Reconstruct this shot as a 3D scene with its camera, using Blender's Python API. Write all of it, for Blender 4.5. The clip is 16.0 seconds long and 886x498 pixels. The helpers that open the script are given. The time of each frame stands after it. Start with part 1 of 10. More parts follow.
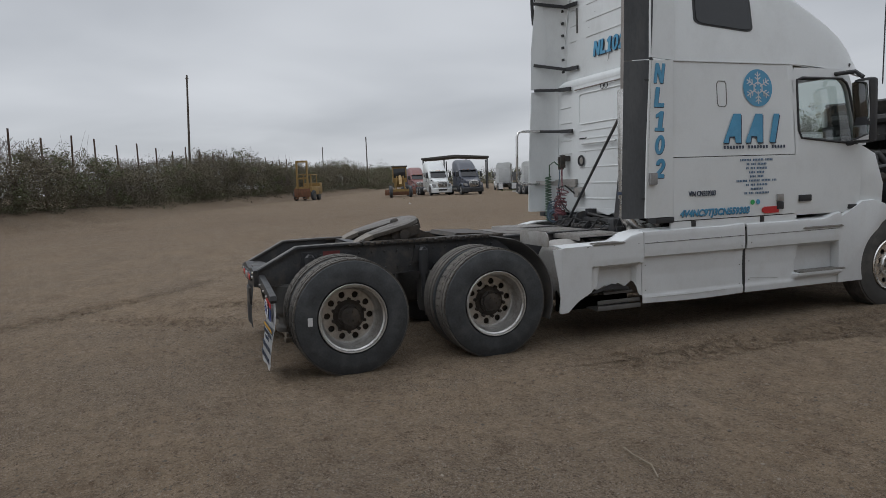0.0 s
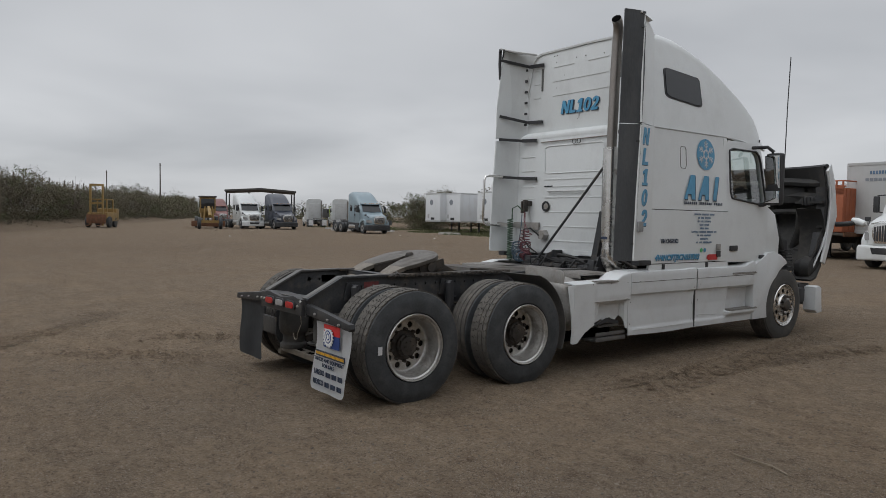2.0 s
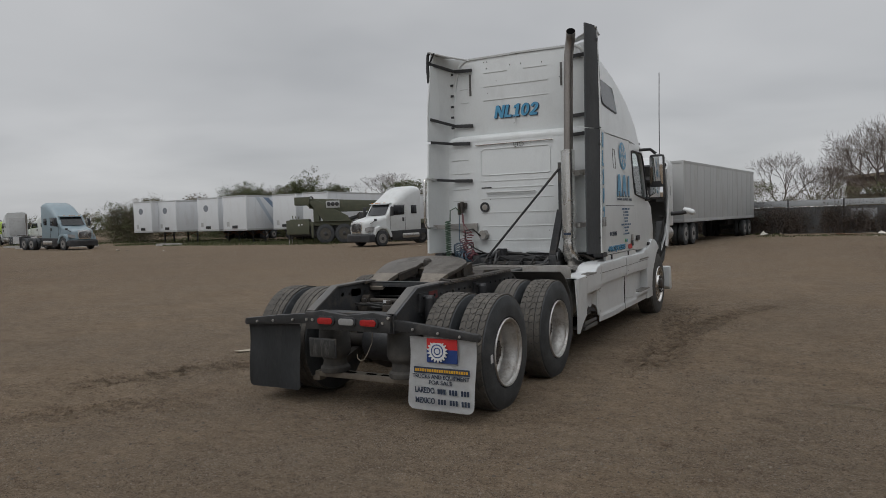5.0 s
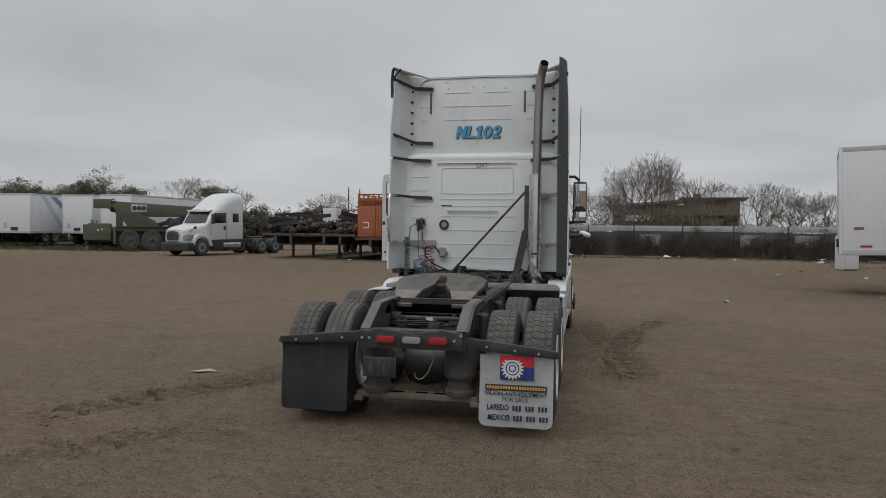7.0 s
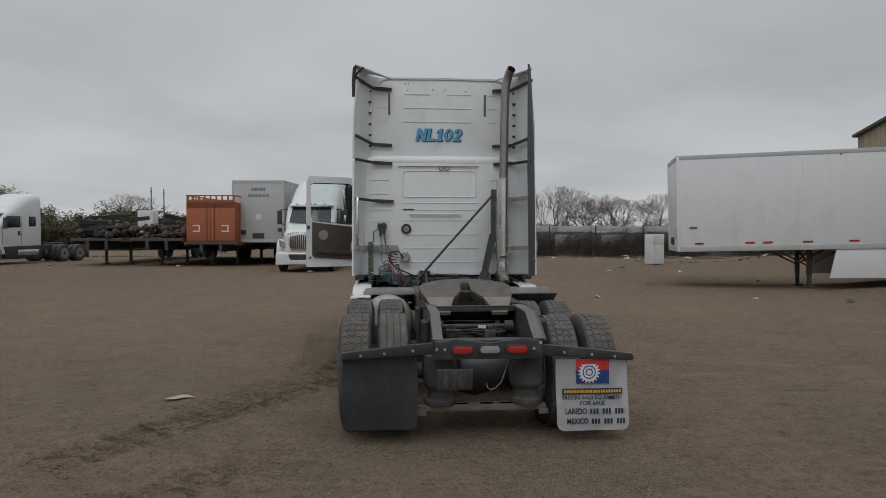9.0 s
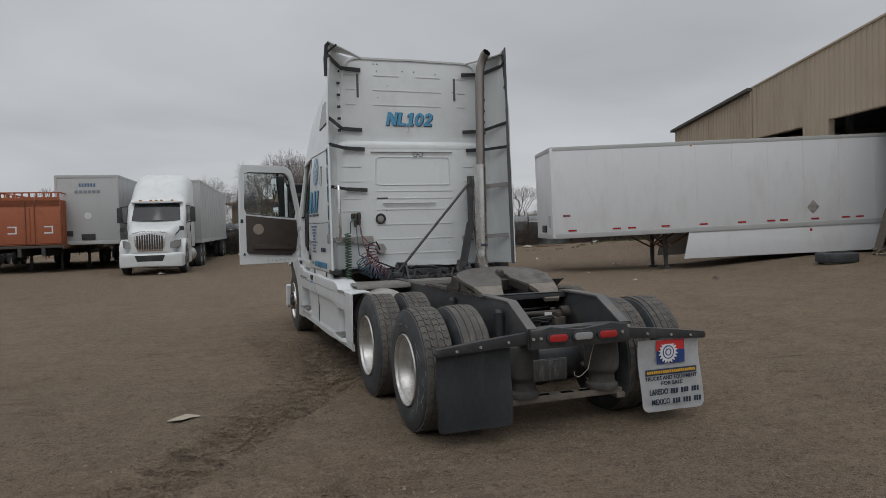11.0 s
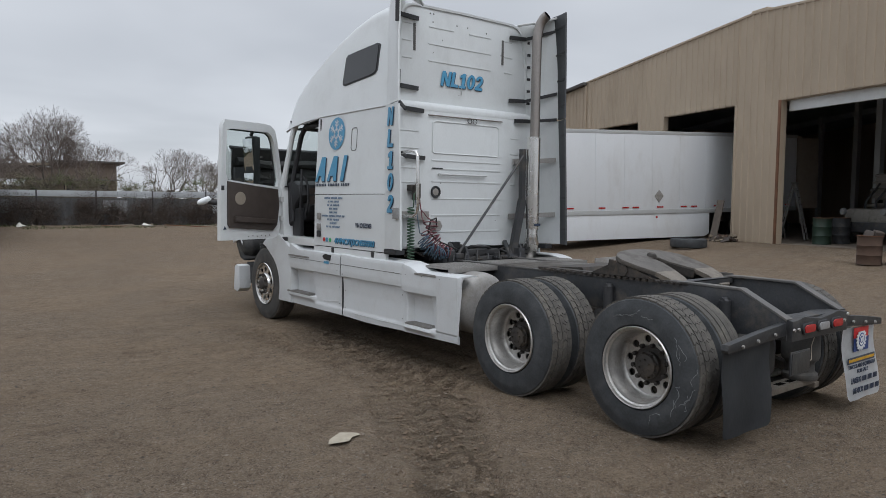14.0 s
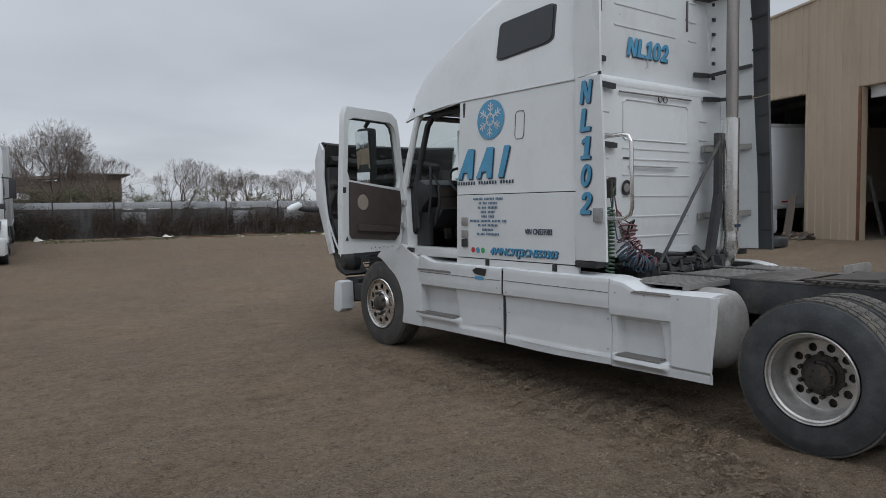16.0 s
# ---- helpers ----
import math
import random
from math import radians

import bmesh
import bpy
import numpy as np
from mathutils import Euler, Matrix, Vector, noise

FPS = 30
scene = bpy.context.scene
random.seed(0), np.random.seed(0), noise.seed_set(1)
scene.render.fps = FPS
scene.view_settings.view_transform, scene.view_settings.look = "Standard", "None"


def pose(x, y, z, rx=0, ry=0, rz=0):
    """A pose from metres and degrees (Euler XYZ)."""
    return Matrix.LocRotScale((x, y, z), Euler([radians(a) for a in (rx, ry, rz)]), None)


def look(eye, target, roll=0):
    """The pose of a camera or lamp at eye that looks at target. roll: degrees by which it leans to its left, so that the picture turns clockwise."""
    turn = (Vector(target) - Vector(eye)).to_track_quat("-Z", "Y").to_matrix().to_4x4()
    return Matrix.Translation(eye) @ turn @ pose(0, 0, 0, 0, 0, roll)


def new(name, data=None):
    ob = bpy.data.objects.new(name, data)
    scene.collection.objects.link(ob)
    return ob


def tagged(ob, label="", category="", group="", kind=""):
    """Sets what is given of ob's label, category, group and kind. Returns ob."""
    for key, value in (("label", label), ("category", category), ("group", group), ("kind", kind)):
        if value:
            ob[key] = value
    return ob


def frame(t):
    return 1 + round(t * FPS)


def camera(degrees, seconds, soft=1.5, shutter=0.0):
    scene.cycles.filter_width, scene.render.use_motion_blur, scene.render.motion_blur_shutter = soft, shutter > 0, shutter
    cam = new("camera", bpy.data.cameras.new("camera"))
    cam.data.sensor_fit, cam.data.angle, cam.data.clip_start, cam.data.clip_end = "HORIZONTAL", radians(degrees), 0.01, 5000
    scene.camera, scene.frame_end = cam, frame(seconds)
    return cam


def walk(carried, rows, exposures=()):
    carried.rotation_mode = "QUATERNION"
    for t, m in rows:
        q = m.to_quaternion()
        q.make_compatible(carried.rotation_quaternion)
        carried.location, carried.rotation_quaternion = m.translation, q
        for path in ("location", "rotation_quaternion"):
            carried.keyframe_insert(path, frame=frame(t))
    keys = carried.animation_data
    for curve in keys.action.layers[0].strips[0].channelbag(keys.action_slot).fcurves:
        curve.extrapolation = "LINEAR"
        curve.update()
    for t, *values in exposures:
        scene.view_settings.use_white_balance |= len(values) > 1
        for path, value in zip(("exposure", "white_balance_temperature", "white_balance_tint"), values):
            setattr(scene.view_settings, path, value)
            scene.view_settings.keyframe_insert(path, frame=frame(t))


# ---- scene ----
cam = camera(64.0, 16.0, soft=0.75)
PATH = [
    (0, (7.046, -1.361, 1.616), (5.182, -0.662, 1.424), -2.1),
    (0.5, (6.892, -1.92, 1.597), (5.139, -0.997, 1.322), -1.8),
    (1, (6.819, -2.512, 1.616), (5.187, -1.373, 1.417), -0.0),
    (1.5, (6.56, -3.084, 1.609), (4.956, -1.896, 1.48), 1.0),
    (2, (6.256, -3.568, 1.626), (4.667, -2.356, 1.536), 1.0),
    (2.5, (5.913, -3.994, 1.647), (4.413, -2.673, 1.575), 0.2),
    (3, (5.457, -4.436, 1.662), (4.104, -2.964, 1.622), -1.2),
    (3.2, (5.314, -4.64, 1.641), (3.975, -3.155, 1.612), -0.9),
    (5.3, (3.312, -5.845, 1.658), (2.443, -4.045, 1.583), -1.6),
    (5.5, (3.099, -5.976, 1.642), (2.269, -4.158, 1.577), -1.4),
    (6, (2.564, -6.17, 1.644), (1.82, -4.317, 1.543), -0.6),
    (6.5, (2.032, -6.302, 1.686), (1.524, -4.372, 1.554), -0.6),
    (7, (1.452, -6.509, 1.726), (1.059, -4.549, 1.671), 0.6),
    (7.5, (0.881, -6.538, 1.711), (0.637, -4.554, 1.645), 0.0),
    (8, (0.304, -6.625, 1.722), (0.191, -4.629, 1.675), 0.3),
    (8.5, (-0.263, -6.63, 1.73), (-0.262, -4.631, 1.67), 0.5),
    (8.8, (-0.611, -6.525, 1.747), (-0.482, -4.531, 1.694), 0.2),
    (9, (-0.843, -6.455, 1.758), (-0.671, -4.463, 1.709), 0.0),
    (9.2, (-1.095, -6.435, 1.733), (-0.863, -4.449, 1.696), -0.1),
    (11.3, (-3.158, -5.41, 1.687), (-2.395, -3.562, 1.616), -0.7),
    (11.5, (-3.365, -5.281, 1.676), (-2.534, -3.463, 1.607), -0.1),
    (12, (-3.87, -5.012, 1.693), (-2.848, -3.295, 1.602), -1.5),
    (12.5, (-4.336, -4.604, 1.694), (-3.203, -2.959, 1.596), -1.2),
    (13, (-4.804, -4.218, 1.686), (-3.609, -2.615, 1.629), -0.1),
    (13.2, (-4.929, -4.014, 1.674), (-3.682, -2.455, 1.559), -0.3),
    (13.5, (-5.117, -3.707, 1.657), (-3.841, -2.173, 1.529), -0.6),
    (14, (-5.426, -3.123, 1.684), (-4.197, -1.551, 1.551), 0.6),
    (14.5, (-5.627, -2.57, 1.696), (-4.423, -0.978, 1.567), 0.1),
    (15, (-5.71, -1.953, 1.708), (-4.523, -0.35, 1.572), -1.3),
    (15.5, (-5.836, -1.378, 1.719), (-4.628, 0.212, 1.604), -1.0),
    (16, (-5.823, -0.779, 1.65), (-4.599, 0.797, 1.529), -0.8),
]
walk(cam, [(t, look(eye, target, roll)) for t, eye, target, roll in PATH],
     exposures=[(0.0, 0.32, 6150, 10), (0.5, 0.44, 6180, 10), (1.0, 0.48, 6200, 10), (1.5, 0.40, 6250, 10), (2.0, 0.28, 6300, 10), (3.0, 0.09, 6400, 10), (4.0, 0.12, 6400, 10), (6.0, 0.15, 6400, 10), (7.0, 0.20, 6360, 10), (9.0, 0.12, 6340, 10), (11.5, 0.20, 6290, 10), (12.2, 0.29, 6250, 10), (13.0, 0.42, 6120, 10), (13.5, 0.42, 6080, 10), (14.0, 0.53, 6060, 10), (15.2, 0.45, 6040, 10), (16.0, 0.33, 6030, 10)])

# ---- light ----
world = bpy.data.worlds.new("overcast_sky")
scene.world = world
world.use_nodes = True
wt = world.node_tree
wt.nodes.clear()


def wnode(kind, **inputs):
    n = wt.nodes.new(kind)
    for k, v in inputs.items():
        n.inputs[k].default_value = v
    return n


wcoord = wnode("ShaderNodeTexCoord")
wsep = wnode("ShaderNodeSeparateXYZ")
wt.links.new(wcoord.outputs["Generated"], wsep.inputs[0])


def wmath(op, a, b=None):
    n = wt.nodes.new("ShaderNodeMath")
    n.operation = op
    for i, v in enumerate((a, b)):
        if v is None:
            continue
        if isinstance(v, (int, float)):
            n.inputs[i].default_value = v
        else:
            wt.links.new(v, n.inputs[i])
    return n.outputs[0]


up = wmath("MAXIMUM", wsep.outputs["Z"], 0.0)
flat = wmath("ADD", up, 0.16)
wcomb = wnode("ShaderNodeCombineXYZ")
wt.links.new(wmath("DIVIDE", wsep.outputs["X"], flat), wcomb.inputs["X"])
wt.links.new(wmath("DIVIDE", wsep.outputs["Y"], flat), wcomb.inputs["Y"])
cloud = wnode("ShaderNodeTexNoise", Scale=0.7, Detail=4.0, Roughness=0.45, Distortion=0.25)
wt.links.new(wcomb.outputs[0], cloud.inputs["Vector"])
tone = wt.nodes.new("ShaderNodeValToRGB")
tone.color_ramp.elements[0].position, tone.color_ramp.elements[0].color = 0.30, (0.375, 0.381, 0.390, 1)
tone.color_ramp.elements[1].position, tone.color_ramp.elements[1].color = 0.70, (0.535, 0.537, 0.540, 1)
wt.links.new(cloud.outputs["Fac"], tone.inputs[0])
# an overcast sky is brightest overhead
rise = wt.nodes.new("ShaderNodeMapRange")
rise.interpolation_type = "SMOOTHSTEP"
wt.links.new(up, rise.inputs["Value"])
for k, v in (("From Min", 0.40), ("From Max", 1.0), ("To Min", 1.0), ("To Max", 2.4)):
    rise.inputs[k].default_value = v
lit = wt.nodes.new("ShaderNodeVectorMath")
lit.operation = "SCALE"
wt.links.new(tone.outputs[0], lit.inputs[0])
wt.links.new(rise.outputs[0], lit.inputs["Scale"])
sky = wt.nodes.new("ShaderNodeTexSky")
sky.sky_type, sky.sun_disc, sky.sun_elevation, sky.sun_rotation = "NISHITA", False, radians(48), radians(200)
clear = wnode("ShaderNodeBackground", Strength=0.05)
wt.links.new(sky.outputs[0], clear.inputs[0])
cover = wnode("ShaderNodeBackground", Strength=1.0)
wt.links.new(lit.outputs[0], cover.inputs[0])
sky_mix = wnode("ShaderNodeMixShader", Fac=0.93)
wt.links.new(clear.outputs[0], sky_mix.inputs[1])
wt.links.new(cover.outputs[0], sky_mix.inputs[2])
wout = wt.nodes.new("ShaderNodeOutputWorld")
wt.links.new(sky_mix.outputs[0], wout.inputs[0])

sun_data = bpy.data.lights.new("sun", "SUN")
sun_data.energy, sun_data.angle, sun_data.color = 0.6, radians(35), (1.0, 0.97, 0.93)
sun = new("sun", sun_data)
sun.rotation_euler = (radians(42), 0, radians(-20))

# ---- materials ----
MATS = {}


def mat(name, colour, rough=0.6, metal=0.0, vary=0.25, scale=6.0, fine=60.0, bump=0.15, dirt=None, dirt_amount=0.0,
        dirt_scale=2.5, spec=0.5, coat=0.0, random_tint=0.0, stretch=(1, 1, 1), depth=0.01, island=0.0):
    """A surface with variation at two scales, fine relief and stains of its own shape."""
    if name in MATS:
        return MATS[name]
    m = bpy.data.materials.new(name)
    m.use_nodes = True
    t = m.node_tree
    b = t.nodes["Principled BSDF"]
    co = t.nodes.new("ShaderNodeTexCoord")
    mp = t.nodes.new("ShaderNodeMapping")
    mp.inputs["Scale"].default_value = stretch
    t.links.new(co.outputs["Object"], mp.inputs["Vector"])
    n1 = t.nodes.new("ShaderNodeTexNoise")
    n1.inputs["Scale"].default_value, n1.inputs["Detail"].default_value = scale, 4
    n2 = t.nodes.new("ShaderNodeTexNoise")
    n2.inputs["Scale"].default_value, n2.inputs["Detail"].default_value = fine, 3
    for n in (n1, n2):
        t.links.new(mp.outputs[0], n.inputs["Vector"])
    both = t.nodes.new("ShaderNodeMix")
    both.inputs[0].default_value = 0.4
    t.links.new(n1.outputs["Fac"], both.inputs[2])
    t.links.new(n2.outputs["Fac"], both.inputs[3])
    ramp = t.nodes.new("ShaderNodeValToRGB")
    c = Vector(colour)
    ramp.color_ramp.elements[0].position, ramp.color_ramp.elements[1].position = 0.32, 0.68
    ramp.color_ramp.elements[0].color = (*(c * (1 - vary)), 1)
    ramp.color_ramp.elements[1].color = (*[min(1.0, x) for x in c * (1 + vary * 0.6)], 1)
    t.links.new(both.outputs[0], ramp.inputs[0])
    last = ramp.outputs[0]
    rough_out = None
    if dirt:
        n3 = t.nodes.new("ShaderNodeTexNoise")
        n3.inputs["Scale"].default_value, n3.inputs["Detail"].default_value, n3.inputs["Roughness"].default_value = dirt_scale, 8, 0.68
        t.links.new(mp.outputs[0], n3.inputs["Vector"])
        r3 = t.nodes.new("ShaderNodeMapRange")
        for k, v in (("From Min", 0.50), ("From Max", 0.78), ("To Min", 0.0), ("To Max", dirt_amount)):
            r3.inputs[k].default_value = v
        t.links.new(n3.outputs["Fac"], r3.inputs["Value"])
        mx = t.nodes.new("ShaderNodeMix")
        mx.data_type = "RGBA"
        mx.inputs[7].default_value = (*dirt, 1)
        t.links.new(r3.outputs[0], mx.inputs[0])
        t.links.new(last, mx.inputs[6])
        last = mx.outputs[2]
        rr = t.nodes.new("ShaderNodeMapRange")
        for k, v in (("From Min", 0.0), ("From Max", 1.0), ("To Min", rough), ("To Max", min(1.0, rough + 0.5))):
            rr.inputs[k].default_value = v
        t.links.new(r3.outputs[0], rr.inputs["Value"])
        rough_out = rr.outputs[0]
    if island:
        ge = t.nodes.new("ShaderNodeNewGeometry")
        hi_ = t.nodes.new("ShaderNodeHueSaturation")
        ri_ = t.nodes.new("ShaderNodeMapRange")
        for k, v in (("To Min", 1 - island), ("To Max", 1 + island)):
            ri_.inputs[k].default_value = v
        t.links.new(ge.outputs["Random Per Island"], ri_.inputs["Value"])
        t.links.new(ri_.outputs[0], hi_.inputs["Value"])
        t.links.new(last, hi_.inputs["Color"])
        last = hi_.outputs[0]
    if random_tint:
        oi = t.nodes.new("ShaderNodeObjectInfo")
        hv = t.nodes.new("ShaderNodeHueSaturation")
        rr2 = t.nodes.new("ShaderNodeMapRange")
        for k, v in (("To Min", 1 - random_tint), ("To Max", 1 + random_tint)):
            rr2.inputs[k].default_value = v
        t.links.new(oi.outputs["Random"], rr2.inputs["Value"])
        t.links.new(rr2.outputs[0], hv.inputs["Value"])
        t.links.new(last, hv.inputs["Color"])
        last = hv.outputs[0]
    t.links.new(last, b.inputs["Base Color"])
    b.inputs["Metallic"].default_value, b.inputs["Roughness"].default_value = metal, rough
    b.inputs["Specular IOR Level"].default_value = spec
    if coat:
        b.inputs["Coat Weight"].default_value, b.inputs["Coat Roughness"].default_value = coat, 0.12
    if rough_out:
        t.links.new(rough_out, b.inputs["Roughness"])
    if bump:
        bp = t.nodes.new("ShaderNodeBump")
        bp.inputs["Strength"].default_value, bp.inputs["Distance"].default_value = bump, depth
        t.links.new(both.outputs[0], bp.inputs["Height"])
        t.links.new(bp.outputs[0], b.inputs["Normal"])
    MATS[name] = m
    return m


def glass_mat(name, colour, rough=0.03, alpha=0.55):
    """Tinted glass: part clear, part glossy."""
    m = bpy.data.materials.new(name)
    m.use_nodes = True
    t = m.node_tree
    t.nodes.clear()
    out = t.nodes.new("ShaderNodeOutputMaterial")
    tr = t.nodes.new("ShaderNodeBsdfTransparent")
    tr.inputs[0].default_value = (*colour, 1)
    gl = t.nodes.new("ShaderNodeBsdfGlossy")
    gl.inputs["Roughness"].default_value = rough
    lw = t.nodes.new("ShaderNodeLayerWeight")
    lw.inputs[0].default_value = 0.3
    fr = t.nodes.new("ShaderNodeMapRange")
    for k, v in (("To Min", 0.06), ("To Max", alpha)):
        fr.inputs[k].default_value = v
    t.links.new(lw.outputs["Facing"], fr.inputs["Value"])
    mx = t.nodes.new("ShaderNodeMixShader")
    t.links.new(fr.outputs[0], mx.inputs[0])
    t.links.new(tr.outputs[0], mx.inputs[1])
    t.links.new(gl.outputs[0], mx.inputs[2])
    t.links.new(mx.outputs[0], out.inputs[0])
    MATS[name] = m
    return m


DUST = (0.20, 0.165, 0.125)
white_paint = mat("white_paint", (0.685, 0.71, 0.715), 0.32, vary=0.04, scale=1.5, bump=0.03, dirt=(0.42, 0.42, 0.41), dirt_amount=0.25, dirt_scale=2.6, coat=0.3)
grimy_white = mat("grimy_white_paint", (0.655, 0.68, 0.685), 0.42, vary=0.05, scale=1.8, bump=0.05, dirt=(0.33, 0.33, 0.32), dirt_amount=0.28, dirt_scale=3.4, coat=0.1, stretch=(1, 1, 0.6))
skirt_paint = mat("skirt_paint", (0.625, 0.645, 0.655), 0.45, vary=0.06, scale=2.0, bump=0.05, dirt=(0.42, 0.40, 0.37), dirt_amount=0.3, dirt_scale=5.0, coat=0.1)
fairing_grey = mat("fairing_inside", (0.50, 0.51, 0.51), 0.6, vary=0.1, scale=2.0, bump=0.05, dirt=(0.25, 0.24, 0.22), dirt_amount=0.5)
rubber = mat("tyre_rubber", (0.042, 0.046, 0.050), 0.68, vary=0.4, scale=7, bump=0.3, dirt=(0.13, 0.132, 0.130), dirt_amount=0.48, dirt_scale=6.5)
tread_rubber = mat("tread_rubber", (0.092, 0.085, 0.076), 0.88, vary=0.3, scale=12, bump=0.4, dirt=(0.17, 0.15, 0.125), dirt_amount=0.8, dirt_scale=6)
flap_rubber = mat("flap_rubber", (0.058, 0.062, 0.067), 0.55, vary=0.3, scale=4, bump=0.2, dirt=(0.12, 0.12, 0.118), dirt_amount=0.55, dirt_scale=6, stretch=(1, 1, 0.3))
black_plastic = mat("black_plastic", (0.028, 0.029, 0.032), 0.55, vary=0.3, scale=7, bump=0.2, dirt=(0.10, 0.095, 0.085), dirt_amount=0.4)
frame_steel = mat("frame_steel", (0.042, 0.044, 0.048), 0.5, vary=0.4, scale=5, bump=0.3, dirt=(0.145, 0.125, 0.10), dirt_amount=0.75, dirt_scale=6)
aluminium = mat("cast_aluminium", (0.56, 0.55, 0.53), 0.40, 0.85, vary=0.2, scale=9, bump=0.12, dirt=(0.23, 0.195, 0.16), dirt_amount=0.9, dirt_scale=7)
polished = mat("polished_aluminium", (0.70, 0.69, 0.67), 0.22, 0.95, vary=0.1, scale=6, bump=0.05, dirt=(0.25, 0.22, 0.18), dirt_amount=0.4)
grease = mat("greasy_steel", (0.052, 0.046, 0.041), 0.6, 0.2, vary=0.45, scale=12, bump=0.5, dirt=(0.16, 0.125, 0.09), dirt_amount=0.8, dirt_scale=8)
worn_plate = mat("worn_steel_plate", (0.115, 0.103, 0.09), 0.45, 0.4, vary=0.35, scale=5, bump=0.3, dirt=(0.055, 0.05, 0.045), dirt_amount=0.8, dirt_scale=4)
# near-black for holes and deep gaps: their shade as a base colour
shade_black = mat("shade_black", (0.006, 0.006, 0.006), 1.0, vary=0.2, scale=20, bump=0.0, spec=0.0)
black_steel = mat("black_painted_steel", (0.026, 0.027, 0.029), 0.45, vary=0.4, scale=8, bump=0.2, dirt=(0.11, 0.10, 0.09), dirt_amount=0.6, dirt_scale=9)
ramp_steel = mat("scoured_steel", (0.20, 0.175, 0.145), 0.5, 0.35, vary=0.25, scale=9, bump=0.2, dirt=(0.08, 0.07, 0.06), dirt_amount=0.7, dirt_scale=6)
plate_dull = mat("dull_plate", (0.042, 0.043, 0.043), 0.4, 0.3, vary=0.3, scale=14, bump=0.2, dirt=(0.17, 0.165, 0.155), dirt_amount=0.8, dirt_scale=16, stretch=(2, 1, 0.5))
tread_plate = mat("deck_plate", (0.30, 0.29, 0.275), 0.5, 0.6, vary=0.25, scale=8, bump=0.4, dirt=(0.15, 0.125, 0.10), dirt_amount=0.7, dirt_scale=4)
chrome_pipe = mat("exhaust_steel", (0.33, 0.305, 0.285), 0.38, 0.85, vary=0.3, scale=3, bump=0.08, dirt=(0.13, 0.10, 0.08), dirt_amount=0.6, dirt_scale=3, stretch=(4, 4, 0.7))
tank_metal = mat("tank_metal", (0.34, 0.33, 0.315), 0.55, 0.35, vary=0.2, scale=4, bump=0.08, dirt=DUST, dirt_amount=0.9, dirt_scale=3)
blue_vinyl = mat("blue_vinyl", (0.075, 0.29, 0.48), 0.35, vary=0.12, scale=10, bump=0.02, dirt=(0.3, 0.4, 0.5), dirt_amount=0.3)
dark_vinyl = mat("dark_vinyl", (0.03, 0.045, 0.08), 0.4, vary=0.2, scale=10, bump=0.02)
bar_vinyl = mat("writing_bars", (0.10, 0.17, 0.27), 0.45, vary=0.2, scale=10, bump=0.02)
red_vinyl = mat("red_vinyl", (0.50, 0.03, 0.03), 0.4, vary=0.15, scale=10, bump=0.02)
navy_vinyl = mat("navy_vinyl", (0.02, 0.05, 0.19), 0.4, vary=0.15, scale=10, bump=0.02)
amber_vinyl = mat("amber_vinyl", (0.65, 0.36, 0.03), 0.4, vary=0.12, scale=10, bump=0.02)
green_vinyl = mat("green_vinyl", (0.05, 0.40, 0.12), 0.4, vary=0.12, scale=10, bump=0.02)
red_lens = mat("red_lens", (0.36, 0.022, 0.022), 0.25, vary=0.15, scale=30, bump=0.1)
clear_lens = mat("clear_lens", (0.27, 0.27, 0.27), 0.25, vary=0.12, scale=30, bump=0.1)
amber_lens = mat("amber_lens", (0.60, 0.22, 0.02), 0.25, vary=0.12, scale=30, bump=0.1)
dark_glass = mat("dark_glass", (0.018, 0.020, 0.023), 0.06, vary=0.2, scale=2, bump=0.0, spec=0.6)
cab_glass = glass_mat("cab_glass", (0.78, 0.84, 0.82), 0.02, 0.55)
mirror_mat = mat("mirror_glass", (0.85, 0.86, 0.87), 0.02, 1.0, vary=0.01, bump=0.0)
brown_trim = mat("brown_door_trim", (0.060, 0.047, 0.040), 0.6, vary=0.2, scale=9, bump=0.15)
beige_trim = mat("beige_trim", (0.30, 0.26, 0.21), 0.65, vary=0.15, scale=6, bump=0.1)
seat_cloth = mat("seat_cloth", (0.07, 0.065, 0.06), 0.9, vary=0.3, scale=20, bump=0.3)
faded_red = mat("faded_red_paint", (0.20, 0.045, 0.045), 0.7, vary=0.4, scale=9, bump=0.1, dirt=(0.05, 0.045, 0.04), dirt_amount=0.9, dirt_scale=7)
hose_red = mat("red_hose", (0.16, 0.055, 0.065), 0.5, vary=0.2, scale=30, bump=0.05)
hose_blue = mat("blue_hose", (0.07, 0.11, 0.15), 0.5, vary=0.2, scale=30, bump=0.05)
hose_green = mat("green_hose", (0.05, 0.10, 0.06), 0.5, vary=0.2, scale=30, bump=0.05)
hose_black = mat("black_hose", (0.02, 0.02, 0.02), 0.6, vary=0.2, scale=30, bump=0.05)
sign_white = mat("flap_white", (0.62, 0.63, 0.64), 0.4, vary=0.10, scale=14, fine=120, bump=0.2, dirt=(0.35, 0.32, 0.28), dirt_amount=0.5)
fender_grey = mat("fender_grey", (0.105, 0.102, 0.098), 0.6, vary=0.2, scale=5, bump=0.2, dirt=(0.22, 0.19, 0.16), dirt_amount=0.6)
dusty_rubber = mat("dusty_rubber", (0.060, 0.058, 0.055), 0.85, vary=0.25, scale=5, bump=0.2, dirt=(0.17, 0.15, 0.125), dirt_amount=0.6)
